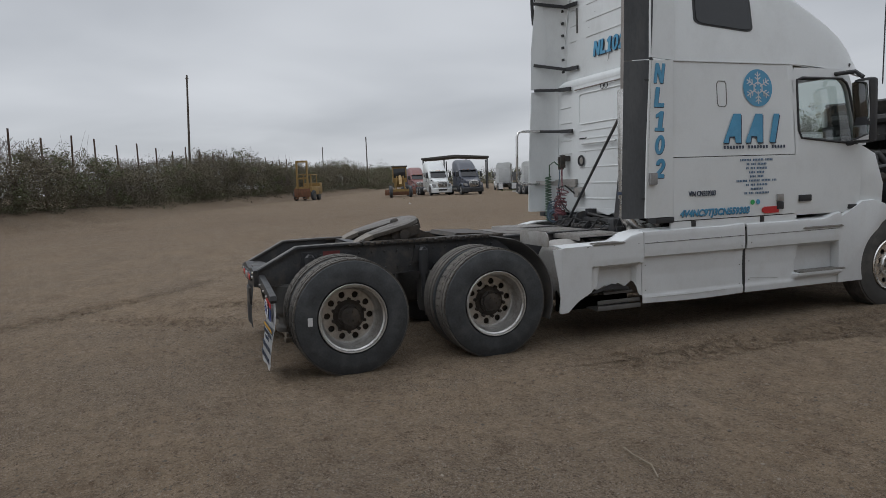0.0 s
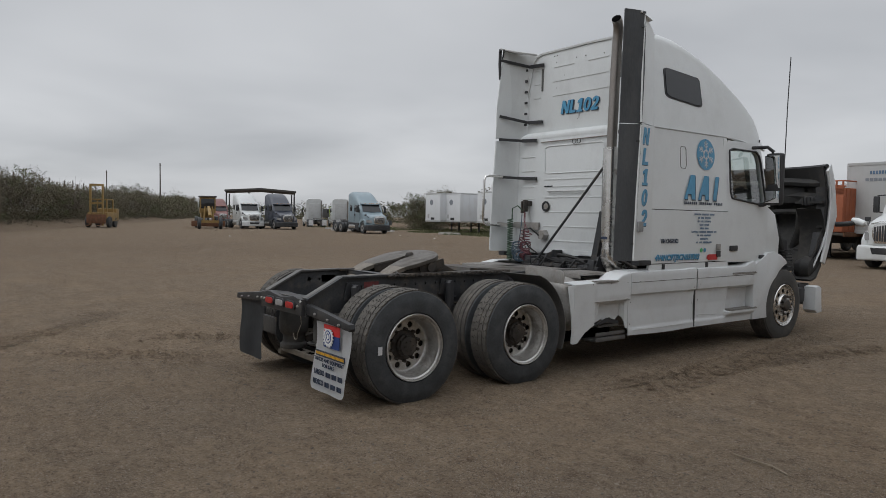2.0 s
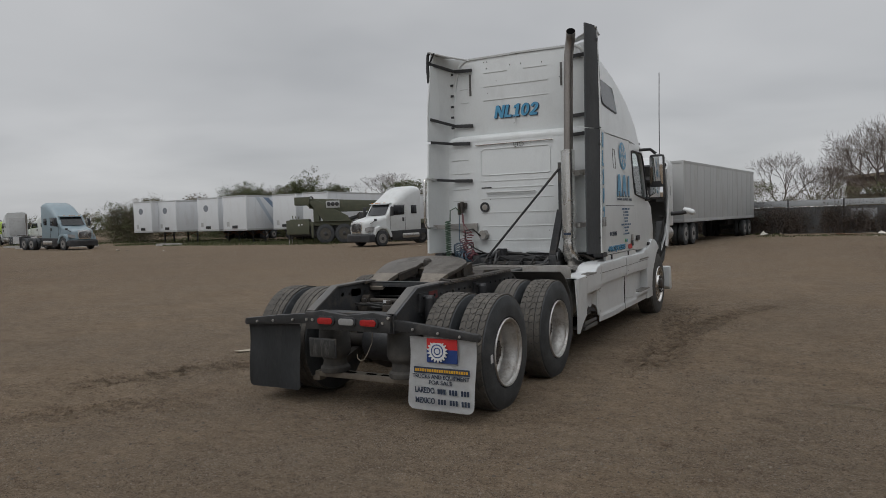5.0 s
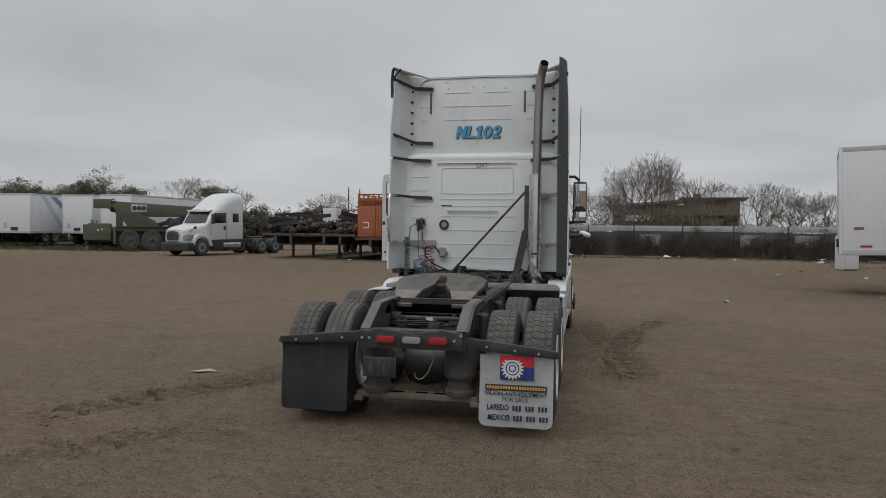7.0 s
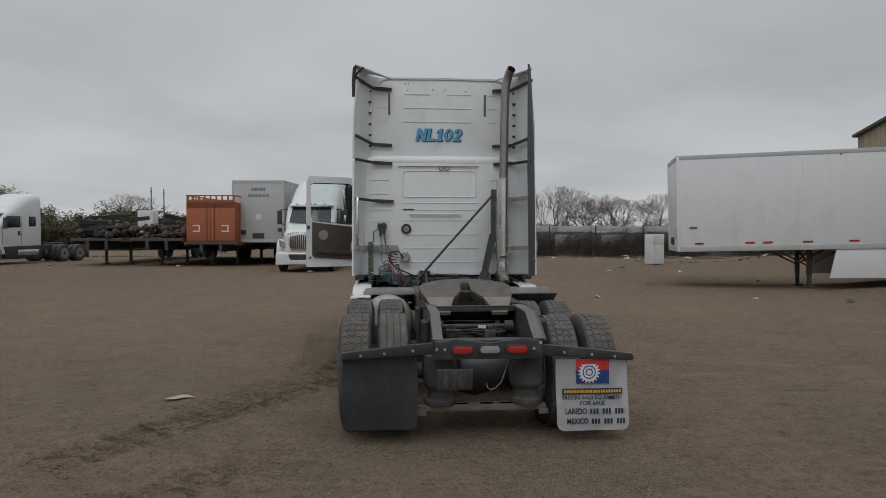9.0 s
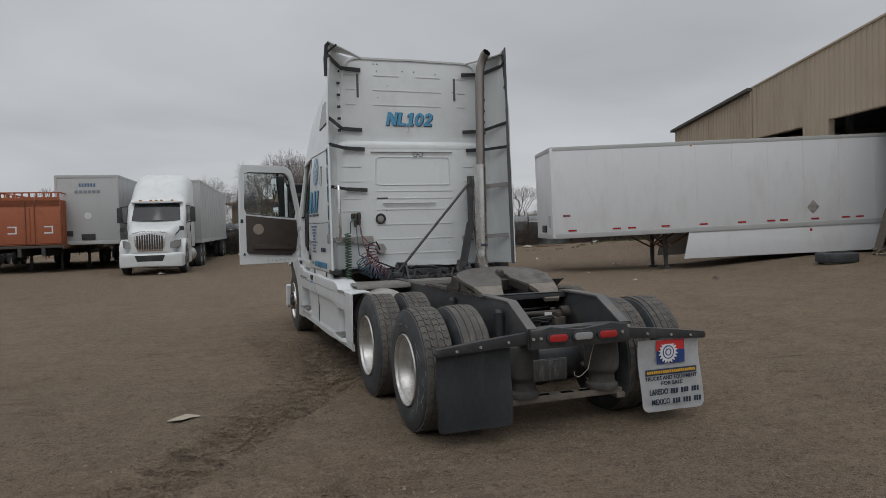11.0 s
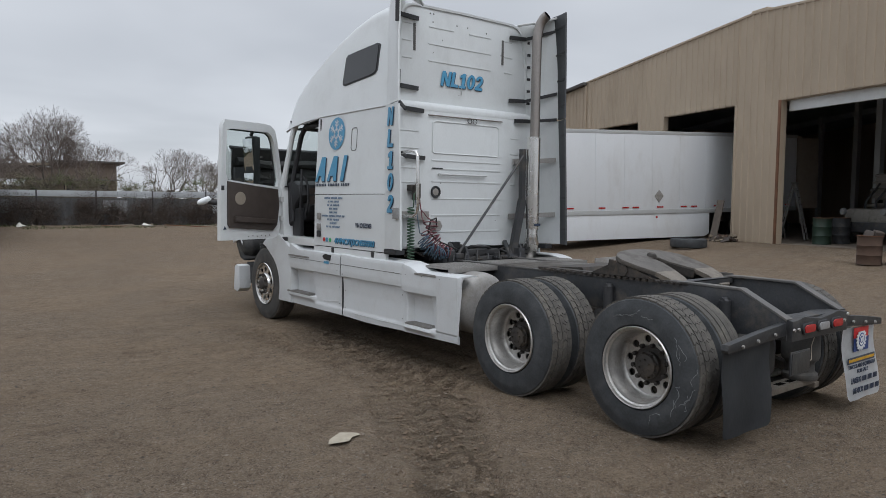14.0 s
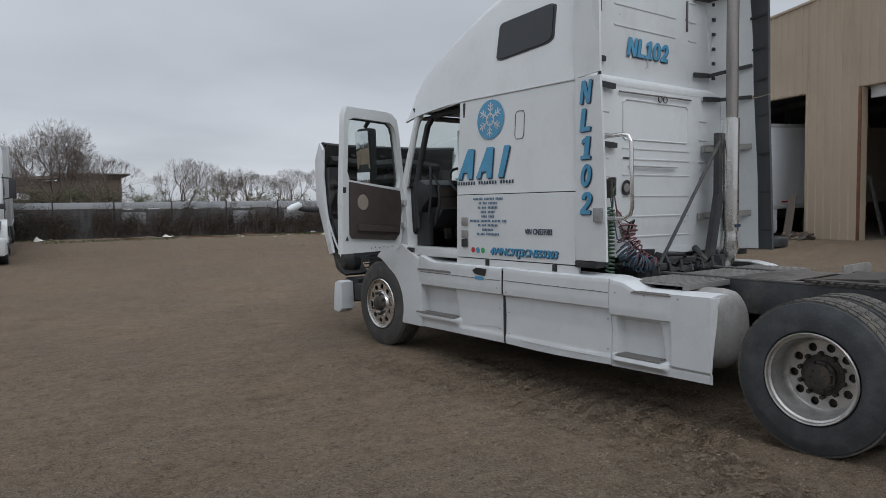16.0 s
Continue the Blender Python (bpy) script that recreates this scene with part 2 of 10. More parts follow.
liner = mat("hood_liner", (0.022, 0.022, 0.022), 0.7, vary=0.35, scale=4, bump=0.4, dirt=(0.13, 0.115, 0.095), dirt_amount=0.6)

# ---- building blocks ----


def bm_new():
    return bmesh.new()


def add_box(bm, x0, x1, y0, y1, z0, z1, bevel=0.0, m=None):
    vs = [bm.verts.new((x, y, z)) for x in (x0, x1) for y in (y0, y1) for z in (z0, z1)]
    fs = [bm.faces.new([vs[i] for i in q]) for q in ((0, 1, 3, 2), (4, 6, 7, 5), (0, 4, 5, 1), (2, 3, 7, 6), (0, 2, 6, 4), (1, 5, 7, 3))]
    if bevel:
        es = list({e for f in fs for e in f.edges})
        r = bmesh.ops.bevel(bm, geom=es, offset=bevel, segments=2, affect="EDGES", profile=0.6)
        vs = list({v for f in r["faces"] for v in f.verts} | {v for v in vs if v.is_valid})
    if m is not None:
        bmesh.ops.transform(bm, matrix=m, verts=vs)
    return bm


def box(x0, x1, y0, y1, z0, z1, bevel=0.0, m=None):
    return add_box(bm_new(), x0, x1, y0, y1, z0, z1, bevel, m)


def add_prism(bm, pts, axis, a, b, bevel=0.0):
    """A polygon of two coordinates carried along the third axis from a to b."""
    def put(p, w):
        return {"x": (w, p[0], p[1]), "y": (p[0], w, p[1]), "z": (p[0], p[1], w)}[axis]
    lo = [bm.verts.new(put(p, a)) for p in pts]
    hi = [bm.verts.new(put(p, b)) for p in pts]
    n = len(pts)
    fs = [bm.faces.new(lo), bm.faces.new(list(reversed(hi)))]
    for i in range(n):
        fs.append(bm.faces.new((lo[i], hi[i], hi[(i + 1) % n], lo[(i + 1) % n])))
    bmesh.ops.recalc_face_normals(bm, faces=fs)
    if bevel:
        es = list({e for f in fs[:2] for e in f.edges})
        bmesh.ops.bevel(bm, geom=es, offset=bevel, segments=2, affect="EDGES", profile=0.6)
    return bm


def prism(pts, axis, a, b, bevel=0.0):
    return add_prism(bm_new(), pts, axis, a, b, bevel)


def add_lathe(bm, prof, centre=(0, 0, 0), axis="x", n=32, closed=False):
    """A profile of (along, radius) turned round an axis through centre."""
    rings = []
    for a, r in prof:
        ring = []
        for k in range(n):
            c, s = math.cos(2 * math.pi * k / n) * r, math.sin(2 * math.pi * k / n) * r
            p = {"x": (a, c, s), "y": (c, a, s), "z": (c, s, a)}[axis]
            ring.append(bm.verts.new((p[0] + centre[0], p[1] + centre[1], p[2] + centre[2])))
        rings.append(ring)
    fs = []
    pairs = list(zip(rings, rings[1:])) + ([(rings[-1], rings[0])] if closed else [])
    for r0, r1 in pairs:
        for k in range(n):
            fs.append(bm.faces.new((r0[k], r0[(k + 1) % n], r1[(k + 1) % n], r1[k])))
    if not closed:
        for ring, r in ((rings[0], prof[0][1]), (rings[-1], prof[-1][1])):
            if r > 1e-4:
                fs.append(bm.faces.new(ring))
    bmesh.ops.recalc_face_normals(bm, faces=fs)
    return bm


def lathe(prof, centre=(0, 0, 0), axis="x", n=32, closed=False):
    return add_lathe(bm_new(), prof, centre, axis, n, closed)


def add_tube(bm, pts, r, n=8, radii=None, closed_ends=True):
    """A round bar along points."""
    pts = [Vector(p) for p in pts]
    rings = []
    ref = None
    for i, p in enumerate(pts):
        d = (pts[min(i + 1, len(pts) - 1)] - pts[max(i - 1, 0)]).normalized()
        if ref is None:
            ref = d.orthogonal().normalized()
        ref = (ref - d * ref.dot(d))
        ref = ref.normalized() if ref.length > 1e-6 else d.orthogonal().normalized()
        o = d.cross(ref)
        rr = radii[i] if radii else r
        rings.append([bm.verts.new(p + (ref * math.cos(2 * math.pi * k / n) + o * math.sin(2 * math.pi * k / n)) * rr) for k in range(n)])
    for r0, r1 in zip(rings, rings[1:]):
        for k in range(n):
            bm.faces.new((r0[k], r0[(k + 1) % n], r1[(k + 1) % n], r1[k]))
    if closed_ends:
        bm.faces.new(list(reversed(rings[0])))
        bm.faces.new(rings[-1])
    return bm


def tube(pts, r, n=8, radii=None):
    return add_tube(bm_new(), pts, r, n, radii)


def add_bar(bm, a, b, w, h):
    """A rectangular bar from a to b, w wide and h high."""
    a, b = Vector(a), Vector(b)
    d = (b - a).normalized()
    side = d.cross(Vector((0, 0, 1)))
    side = side.normalized() if side.length > 1e-4 else Vector((1, 0, 0))
    top = side.cross(d)
    vs = [bm.verts.new(p + side * (sx * w / 2) + top * (sz * h / 2)) for p in (a, b) for sx, sz in ((-1, -1), (1, -1), (1, 1), (-1, 1))]
    for q in ((0, 1, 2, 3), (7, 6, 5, 4), (0, 4, 5, 1), (1, 5, 6, 2), (2, 6, 7, 3), (3, 7, 4, 0)):
        bm.faces.new([vs[i] for i in q])
    return bm


def bar(a, b, w, h):
    return add_bar(bm_new(), a, b, w, h)


def loft(rings, close=False, caps=True):
    bm = bm_new()
    rows = [[bm.verts.new(p) for p in ring] for ring in rings]
    n = len(rows[0])
    for r0, r1 in zip(rows, rows[1:]):
        for k in range(n if close else n - 1):
            bm.faces.new((r0[k], r0[(k + 1) % n], r1[(k + 1) % n], r1[k]))
    if caps:
        bm.faces.new(rows[0])
        bm.faces.new(list(reversed(rows[-1])))
    bmesh.ops.recalc_face_normals(bm, faces=bm.faces)
    return bm


def thicken(bm, t):
    bmesh.ops.solidify(bm, geom=list(bm.faces), thickness=t)
    return bm


def mesh_of(name, bm, material, smooth=40):
    me = bpy.data.meshes.new(name)
    bm.normal_update()
    if smooth:
        lim = radians(smooth)
        for f in bm.faces:
            f.smooth = True
        for e in bm.edges:
            e.smooth = len(e.link_faces) == 2 and e.calc_face_angle(0) < lim
    bm.to_mesh(me)
    bm.free()
    if material:
        me.materials.append(material)
    return me


def part(name, bm, material, parent, label="", smooth=40, at=None):
    """One mesh under a thing or under a part."""
    me = bm if isinstance(bm, bpy.types.Mesh) else mesh_of(name, bm, material, smooth)
    ob = new(name, me)
    ob.parent = parent
    if at is not None:
        ob.matrix_local = at
    if label:
        ob["label"] = label
    return ob


def thing(name, m=None, label="", category="", group="", kind=""):
    ob = new(name)
    ob.empty_display_size = 0.2
    if m is not None:
        ob.matrix_world = m
    return tagged(ob, label, category, group, kind)


def solid(name, bm, material, label="", category="", group="", kind="", m=None, smooth=40):
    ob = new(name, mesh_of(name, bm, material, smooth))
    if m is not None:
        ob.matrix_world = m
    return tagged(ob, label, category, group, kind)


def heading(x, y, deg, z=0.0):
    """A pose on the ground whose +y side faces deg degrees clockwise of +y."""
    return pose(x, y, z, 0, 0, -deg)


def lettering(text, size, material, parent, m, depth=0.003, shear=0.0, name="lettering", label="", width=None, spacing=1.0, bold=0.012):
    """Words as a thin mesh in the xz plane of m, their middle at its origin."""
    cu = bpy.data.curves.new("words", "FONT")
    cu.body, cu.size, cu.extrude, cu.shear, cu.space_character = text, size, depth, shear, spacing
    cu.align_x, cu.align_y, cu.resolution_u, cu.offset = "CENTER", "CENTER", 3, size * bold
    tmp = bpy.data.objects.new("words", cu)
    me = bpy.data.meshes.new_from_object(tmp)
    bpy.data.objects.remove(tmp)
    xs = [v.co.x for v in me.vertices]
    k = (width / (max(xs) - min(xs))) if width else 1.0
    me.transform(Matrix.Diagonal((k, 1, 1, 1)))
    me.transform(pose(0, 0, 0, 90))
    me.materials.clear()
    me.materials.append(material)
    ob = new(name, me)
    ob.parent = parent
    ob.matrix_local = m
    if label:
        ob["label"] = label
    return ob


GLYPHS = {
    "N": (0.78, [(0, 0), (0.20, 0), (0.20, 0.56), (0.48, 0), (0.70, 0), (0.70, 1), (0.50, 1), (0.50, 0.44), (0.22, 1), (0, 1)]),
    "L": (0.62, [(0, 0), (0.56, 0), (0.56, 0.20), (0.22, 0.20), (0.22, 1), (0, 1)]),
    "1": (0.60, [(0.04, 0), (0.54, 0), (0.54, 0.16), (0.42, 0.16), (0.42, 1), (0.24, 1), (0.02, 0.84), (0.02, 0.66), (0.19, 0.74), (0.19, 0.16), (0.04, 0.16)]),
    "2": (0.64, [(0, 0), (0.57, 0), (0.57, 0.20), (0.29, 0.20), (0.47, 0.42), (0.55, 0.57), (0.57, 0.70), (0.53, 0.85), (0.43, 0.96), (0.29, 1), (0.14, 0.96), (0.04, 0.86), (0, 0.68), (0.20, 0.66), (0.22, 0.77), (0.28, 0.81), (0.35, 0.77), (0.37, 0.68), (0.33, 0.56), (0.22, 0.42), (0, 0.18)]),
}


def unit_number(text, high, wide, slant=0.2):
    """Heavy slanted capitals and figures in the xz plane, 4 mm thick, their middle at the origin."""
    total = sum(0.70 if ch == "0" else GLYPHS[ch][0] for ch in text) - 0.08
    kx, x, bm = wide / total, 0.0, bm_new()
    put = lambda gx, gz: ((x + gx - total / 2) * kx + slant * (gz - 0.5) * high, (gz - 0.5) * high)
    for ch in text:
        if ch == "0":
            rings = [[put(0.31 + rx * math.cos(a), 0.5 + rz * math.sin(a)) for a in [2 * math.pi * i / 24 for i in range(24)]] for rx, rz in ((0.31, 0.5), (0.11, 0.31))]
            vs = [[bm.verts.new((px, y, pz)) for px, pz in r] for r in rings for y in (-0.002, 0.002)]
            for i in range(24):
                j = (i + 1) % 24
                bm.faces.new((vs[0][i], vs[0][j], vs[2][j], vs[2][i]))
                bm.faces.new((vs[0][j], vs[0][i], vs[1][i], vs[1][j]))
                bm.faces.new((vs[2][i], vs[2][j], vs[3][j], vs[3][i]))
            x += 0.70
        else:
            add_prism(bm, [put(*p) for p in GLYPHS[ch][1]], "y", -0.002, 0.002)
            x += GLYPHS[ch][0]
    return bm


def smoothstep(a, b, x):
    t = max(0.0, min(1.0, (x - a) / (b - a)))
    return t * t * (3 - 2 * t)


def blend(table, x):
    """Linear reading of a short table of (x, value)."""
    for (x0, v0), (x1, v1) in zip(table, table[1:]):
        if x <= x1:
            return v0 + (v1 - v0) * max(0.0, (x - x0) / (x1 - x0))
    return table[-1][1]

# ---- ground ----
SHOP = Vector((18.46, 10.54, 0.0))      # foot of the shop front
ALONG = Vector((0.2861, 0.9582, 0.0))   # along the shop front, away from the road
INTO = Vector((0.9582, -0.2861, 0.0))   # into the shop


def shop_at(s, d, z=0.0):
    p = SHOP + ALONG * s + INTO * d
    return Vector((p.x, p.y, z))


def ground_z(x, y):
    rx, ry = x - SHOP.x, y - SHOP.y
    d = rx * INTO.x + ry * INTO.y
    s = rx * ALONG.x + ry * ALONG.y
    z = 0.40 * smoothstep(-7.0, -0.6, d) * (1 - smoothstep(22, 34, s)) * (1 - smoothstep(30, 44, -s))
    return z


def ground_mat():
    m = bpy.data.materials.new("packed_dirt")
    m.use_nodes = True
    t = m.node_tree
    b = t.nodes["Principled BSDF"]
    co = t.nodes.new("ShaderNodeTexCoord")
    warm = lambda hue: (hue[0] * 1.28, hue[1] * 1.25, hue[2] * 1.22, 1)

    def noise_node(scale, detail, rough=0.55, dist=0.0):
        n = t.nodes.new("ShaderNodeTexNoise")
        for k, v in (("Scale", scale), ("Detail", detail), ("Roughness", rough), ("Distortion", dist)):
            n.inputs[k].default_value = v
        t.links.new(co.outputs["Object"], n.inputs["Vector"])
        return n.outputs["Fac"]

    def ramp(fac, *stops):
        r = t.nodes.new("ShaderNodeValToRGB")
        while len(r.color_ramp.elements) < len(stops):
            r.color_ramp.elements.new(0.5)
        for e, (p, c) in zip(r.color_ramp.elements, stops):
            e.position, e.color = p, warm(c)
        t.links.new(fac, r.inputs[0])
        return r.outputs[0]

    def mix(fac, a, b2):
        n = t.nodes.new("ShaderNodeMix")
        n.data_type = "RGBA"
        for i, v in ((0, fac), (6, a), (7, b2)):
            if isinstance(v, float):
                n.inputs[i].default_value = v
            elif isinstance(v, tuple):
                n.inputs[i].default_value = warm(v)
            else:
                t.links.new(v, n.inputs[i])
        return n.outputs[2]

    def mapped(rot, sx, sy, scale, detail, rough=0.6):
        mp = t.nodes.new("ShaderNodeMapping")
        mp.inputs["Rotation"].default_value = (0, 0, rot)
        mp.inputs["Scale"].default_value = (sx, sy, 1)
        t.links.new(co.outputs["Object"], mp.inputs["Vector"])
        n = t.nodes.new("ShaderNodeTexNoise")
        for k, v in (("Scale", scale), ("Detail", detail), ("Roughness", rough)):
            n.inputs[k].default_value = v
        t.links.new(mp.outputs[0], n.inputs["Vector"])
        return n.outputs["Fac"]

    def times(x, y):
        n = t.nodes.new("ShaderNodeMath")
        n.operation = "MULTIPLY"
        for i, v in enumerate((x, y)):
            if isinstance(v, float):
                n.inputs[i].default_value = v
            else:
                t.links.new(v, n.inputs[i])
        return n.outputs[0]

    def span_of(fac, lo, hi, to0=0.0, to1=1.0):
        n = t.nodes.new("ShaderNodeMapRange")
        for k, v in (("From Min", lo), ("From Max", hi), ("To Min", to0), ("To Max", to1)):
            n.inputs[k].default_value = v
        t.links.new(fac, n.inputs["Value"])
        return n.outputs[0]

    # pale packed clay, grey gravelly stretches, dark damp soil
    clay = ramp(noise_node(1.1, 6, 0.62, 0.4), (0.30, (0.140, 0.101, 0.066)), (0.52, (0.200, 0.151, 0.103)), (0.72, (0.256, 0.200, 0.141)))
    grit = ramp(noise_node(75, 6, 0.85), (0.37, (0.044, 0.034, 0.024)), (0.50, (0.168, 0.135, 0.101)), (0.63, (0.335, 0.285, 0.228)))
    zone = span_of(noise_node(0.42, 6, 0.66, 0.8), 0.40, 0.60)
    c = mix(times(zone, 0.75), clay, grit)
    c = mix(0.42, c, grit)
    damp = times(span_of(noise_node(0.95, 7, 0.68, 0.7), 0.52, 0.70), 0.44)
    c = mix(damp, c, (0.067, 0.046, 0.031))
    streak = times(span_of(mapped(0.35, 0.35, 4.2, 1.3, 8, 0.72), 0.52, 0.66), 0.30)
    c = mix(streak, c, (0.074, 0.052, 0.035))
    streak2 = times(span_of(mapped(0.75, 0.25, 6.5, 1.1, 9, 0.75), 0.52, 0.66), 0.30)
    c = mix(streak2, c, (0.218, 0.169, 0.120))
    stain = times(span_of(noise_node(5.5, 5, 0.6, 0.5), 0.60, 0.74), 0.30)
    c = mix(stain, c, (0.061, 0.042, 0.028))

    mottle = times(span_of(noise_node(2.7, 9, 0.78, 0.3), 0.47, 0.62), 0.42)
    c = mix(mottle, c, (0.200, 0.163, 0.125))
    scuff = times(span_of(noise_node(3.9, 9, 0.80, 0.6), 0.54, 0.64), 0.46)
    c = mix(scuff, c, (0.068, 0.050, 0.035))
    # dusty pale bands and dark scraped ones, drawn out by traffic round the yard
    for rot, scale, hue, share in ((0.10, 1.7, (0.262, 0.206, 0.143), 0.30), (0.62, 0.9, (0.246, 0.193, 0.135), 0.26), (0.25, 2.3, (0.078, 0.057, 0.038), 0.32), (-0.5, 1.2, (0.090, 0.066, 0.044), 0.22)):
        c = mix(times(span_of(mapped(rot, 0.7, 1.7, scale, 10, 0.78), 0.51, 0.61), share), c, hue)
    # brightness balanced in the colour: darker away from the yard's middle, in uneven patches
    away = t.nodes.new("ShaderNodeVectorMath")
    away.operation = "LENGTH"
    t.links.new(co.outputs["Object"], away.inputs[0])
    far_dark = times(span_of(away.outputs["Value"], 8.0, 26.0), span_of(noise_node(0.16, 7, 0.65, 0.5), 0.30, 0.62, 0.36, 0.70))
    c = mix(far_dark, c, (0.082, 0.060, 0.042))

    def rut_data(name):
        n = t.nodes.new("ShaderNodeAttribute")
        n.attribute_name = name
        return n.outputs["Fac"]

    def calc(op, x, y=None):
        n = t.nodes.new("ShaderNodeMath")
        n.operation = op
        for i, v in enumerate((x, y)):
            if isinstance(v, float):
                n.inputs[i].default_value = v
            elif v is not None:
                t.links.new(v, n.inputs[i])
        return n.outputs[0]

    # darker soil turned up by wheels; hollows of slanting tyre-lug prints darkened in colour
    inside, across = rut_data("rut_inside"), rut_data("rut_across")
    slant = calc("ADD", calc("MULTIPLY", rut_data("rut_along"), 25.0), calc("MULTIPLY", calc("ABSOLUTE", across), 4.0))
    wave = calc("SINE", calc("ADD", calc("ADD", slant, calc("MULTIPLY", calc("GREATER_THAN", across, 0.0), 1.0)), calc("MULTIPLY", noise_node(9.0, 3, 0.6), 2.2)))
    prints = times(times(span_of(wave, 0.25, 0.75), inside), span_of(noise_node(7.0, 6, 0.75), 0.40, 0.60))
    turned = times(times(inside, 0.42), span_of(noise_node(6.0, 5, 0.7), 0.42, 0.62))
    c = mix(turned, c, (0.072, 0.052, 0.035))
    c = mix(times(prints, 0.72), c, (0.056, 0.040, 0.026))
    # clods and crumbs carry dark colour for the shade among them
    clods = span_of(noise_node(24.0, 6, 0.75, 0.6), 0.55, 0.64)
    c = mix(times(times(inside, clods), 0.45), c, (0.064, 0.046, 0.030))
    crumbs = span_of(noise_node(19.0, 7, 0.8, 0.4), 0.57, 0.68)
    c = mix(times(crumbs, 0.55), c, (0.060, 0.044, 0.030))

    # pits shaded by colour, chips and small uneven patches of packed soil
    for scale, detail, lo, hi, share, hue in ((8.5, 8, 0.50, 0.57, 0.34, (0.082, 0.060, 0.041)), (6.1, 8, 0.52, 0.59, 0.32, (0.255, 0.205, 0.150)), (36.0, 4, 0.56, 0.61, 0.62, (0.048, 0.036, 0.025)),
                                              (47.0, 3, 0.58, 0.63, 0.55, (0.300, 0.258, 0.208)), (15.0, 5, 0.57, 0.61, 0.55, (0.066, 0.049, 0.034)), (17.5, 5, 0.58, 0.62, 0.45, (0.262, 0.217, 0.166))):
        c = mix(times(span_of(noise_node(scale, detail, 0.78, 0.3), lo, hi), share), c, hue)

    # loose stones in four sizes, each with its own grey or brown
    heights = []
    for scale, share, size in ((210.0, 0.60, 0.50), (115.0, 0.46, 0.46), (58.0, 0.22, 0.38), (27.0, 0.05, 0.30)):
        vor = t.nodes.new("ShaderNodeTexVoronoi")
        vor.inputs["Scale"].default_value = scale
        t.links.new(co.outputs["Object"], vor.inputs["Vector"])
        sep = t.nodes.new("ShaderNodeSeparateColor")
        t.links.new(vor.outputs["Color"], sep.inputs[0])
        body = span_of(vor.outputs["Distance"], size - 0.10, size, 1.0, 0.0)
        keep = span_of(sep.outputs[0], 1.0 - share, 1.0 - share + 0.02)
        dense = span_of(zone, 0.0, 1.0, 0.45, 1.0)
        here = times(times(body, keep), dense)
        tint = ramp(sep.outputs[1], (0.0, (0.035, 0.027, 0.020)), (0.40, (0.137, 0.112, 0.088)), (0.75, (0.205, 0.178, 0.150)), (1.0, (0.30, 0.275, 0.245)))
        c = mix(here, c, tint)
        heights.append((here, 14.0 / scale))
    t.links.new(c, b.inputs["Base Color"])
    b.inputs["Roughness"].default_value, b.inputs["Specular IOR Level"].default_value = 0.97, 0.03
    height = calc("ADD", times(noise_node(30, 9, 0.82), 1.0), times(noise_node(11, 7, 0.72), 1.3))
    height = calc("ADD", height, times(times(inside, clods), 0.7))
    for here, k in heights:
        n = t.nodes.new("ShaderNodeMath")
        n.operation = "MULTIPLY_ADD"
        n.inputs[1].default_value = k
        t.links.new(here, n.inputs[0])
        t.links.new(height, n.inputs[2])
        height = n.outputs[0]
    height = calc("SUBTRACT", height, times(prints, 1.9))
    bp = t.nodes.new("ShaderNodeBump")
    bp.inputs["Strength"].default_value, bp.inputs["Distance"].default_value = 1.0, 0.030
    t.links.new(height, bp.inputs["Height"])
    t.links.new(bp.outputs[0], b.inputs["Normal"])
    return m


def quick_mesh(name, verts, faces, material, smooth=False):
    """A mesh from arrays of places and of equal-sided faces."""
    me = bpy.data.meshes.new(name)
    n, k = faces.shape
    me.vertices.add(len(verts))
    me.vertices.foreach_set("co", np.asarray(verts, dtype=np.float32).ravel())
    me.loops.add(n * k)
    me.loops.foreach_set("vertex_index", faces.astype(np.int32).ravel())
    me.polygons.add(n)
    me.polygons.foreach_set("loop_start", np.arange(0, n * k, k, dtype=np.int32))
    me.polygons.foreach_set("use_smooth", np.full(n, smooth, dtype=bool))
    me.update(calc_edges=True)
    me.validate()
    me.materials.append(material)
    return me


def axis_steps(lo, hi, step, far, grow=1.13):
    mid_part = list(np.arange(lo, hi, step))
    out, s, x = [], step, hi
    while x < far:
        out.append(x)
        s *= grow
        x += s
    out.append(far)
    back, s, x = [], step, lo
    while x > -far:
        s *= grow
        x -= s
        back.append(max(x, -far))
    return np.array(back[::-1] + mid_part + out)


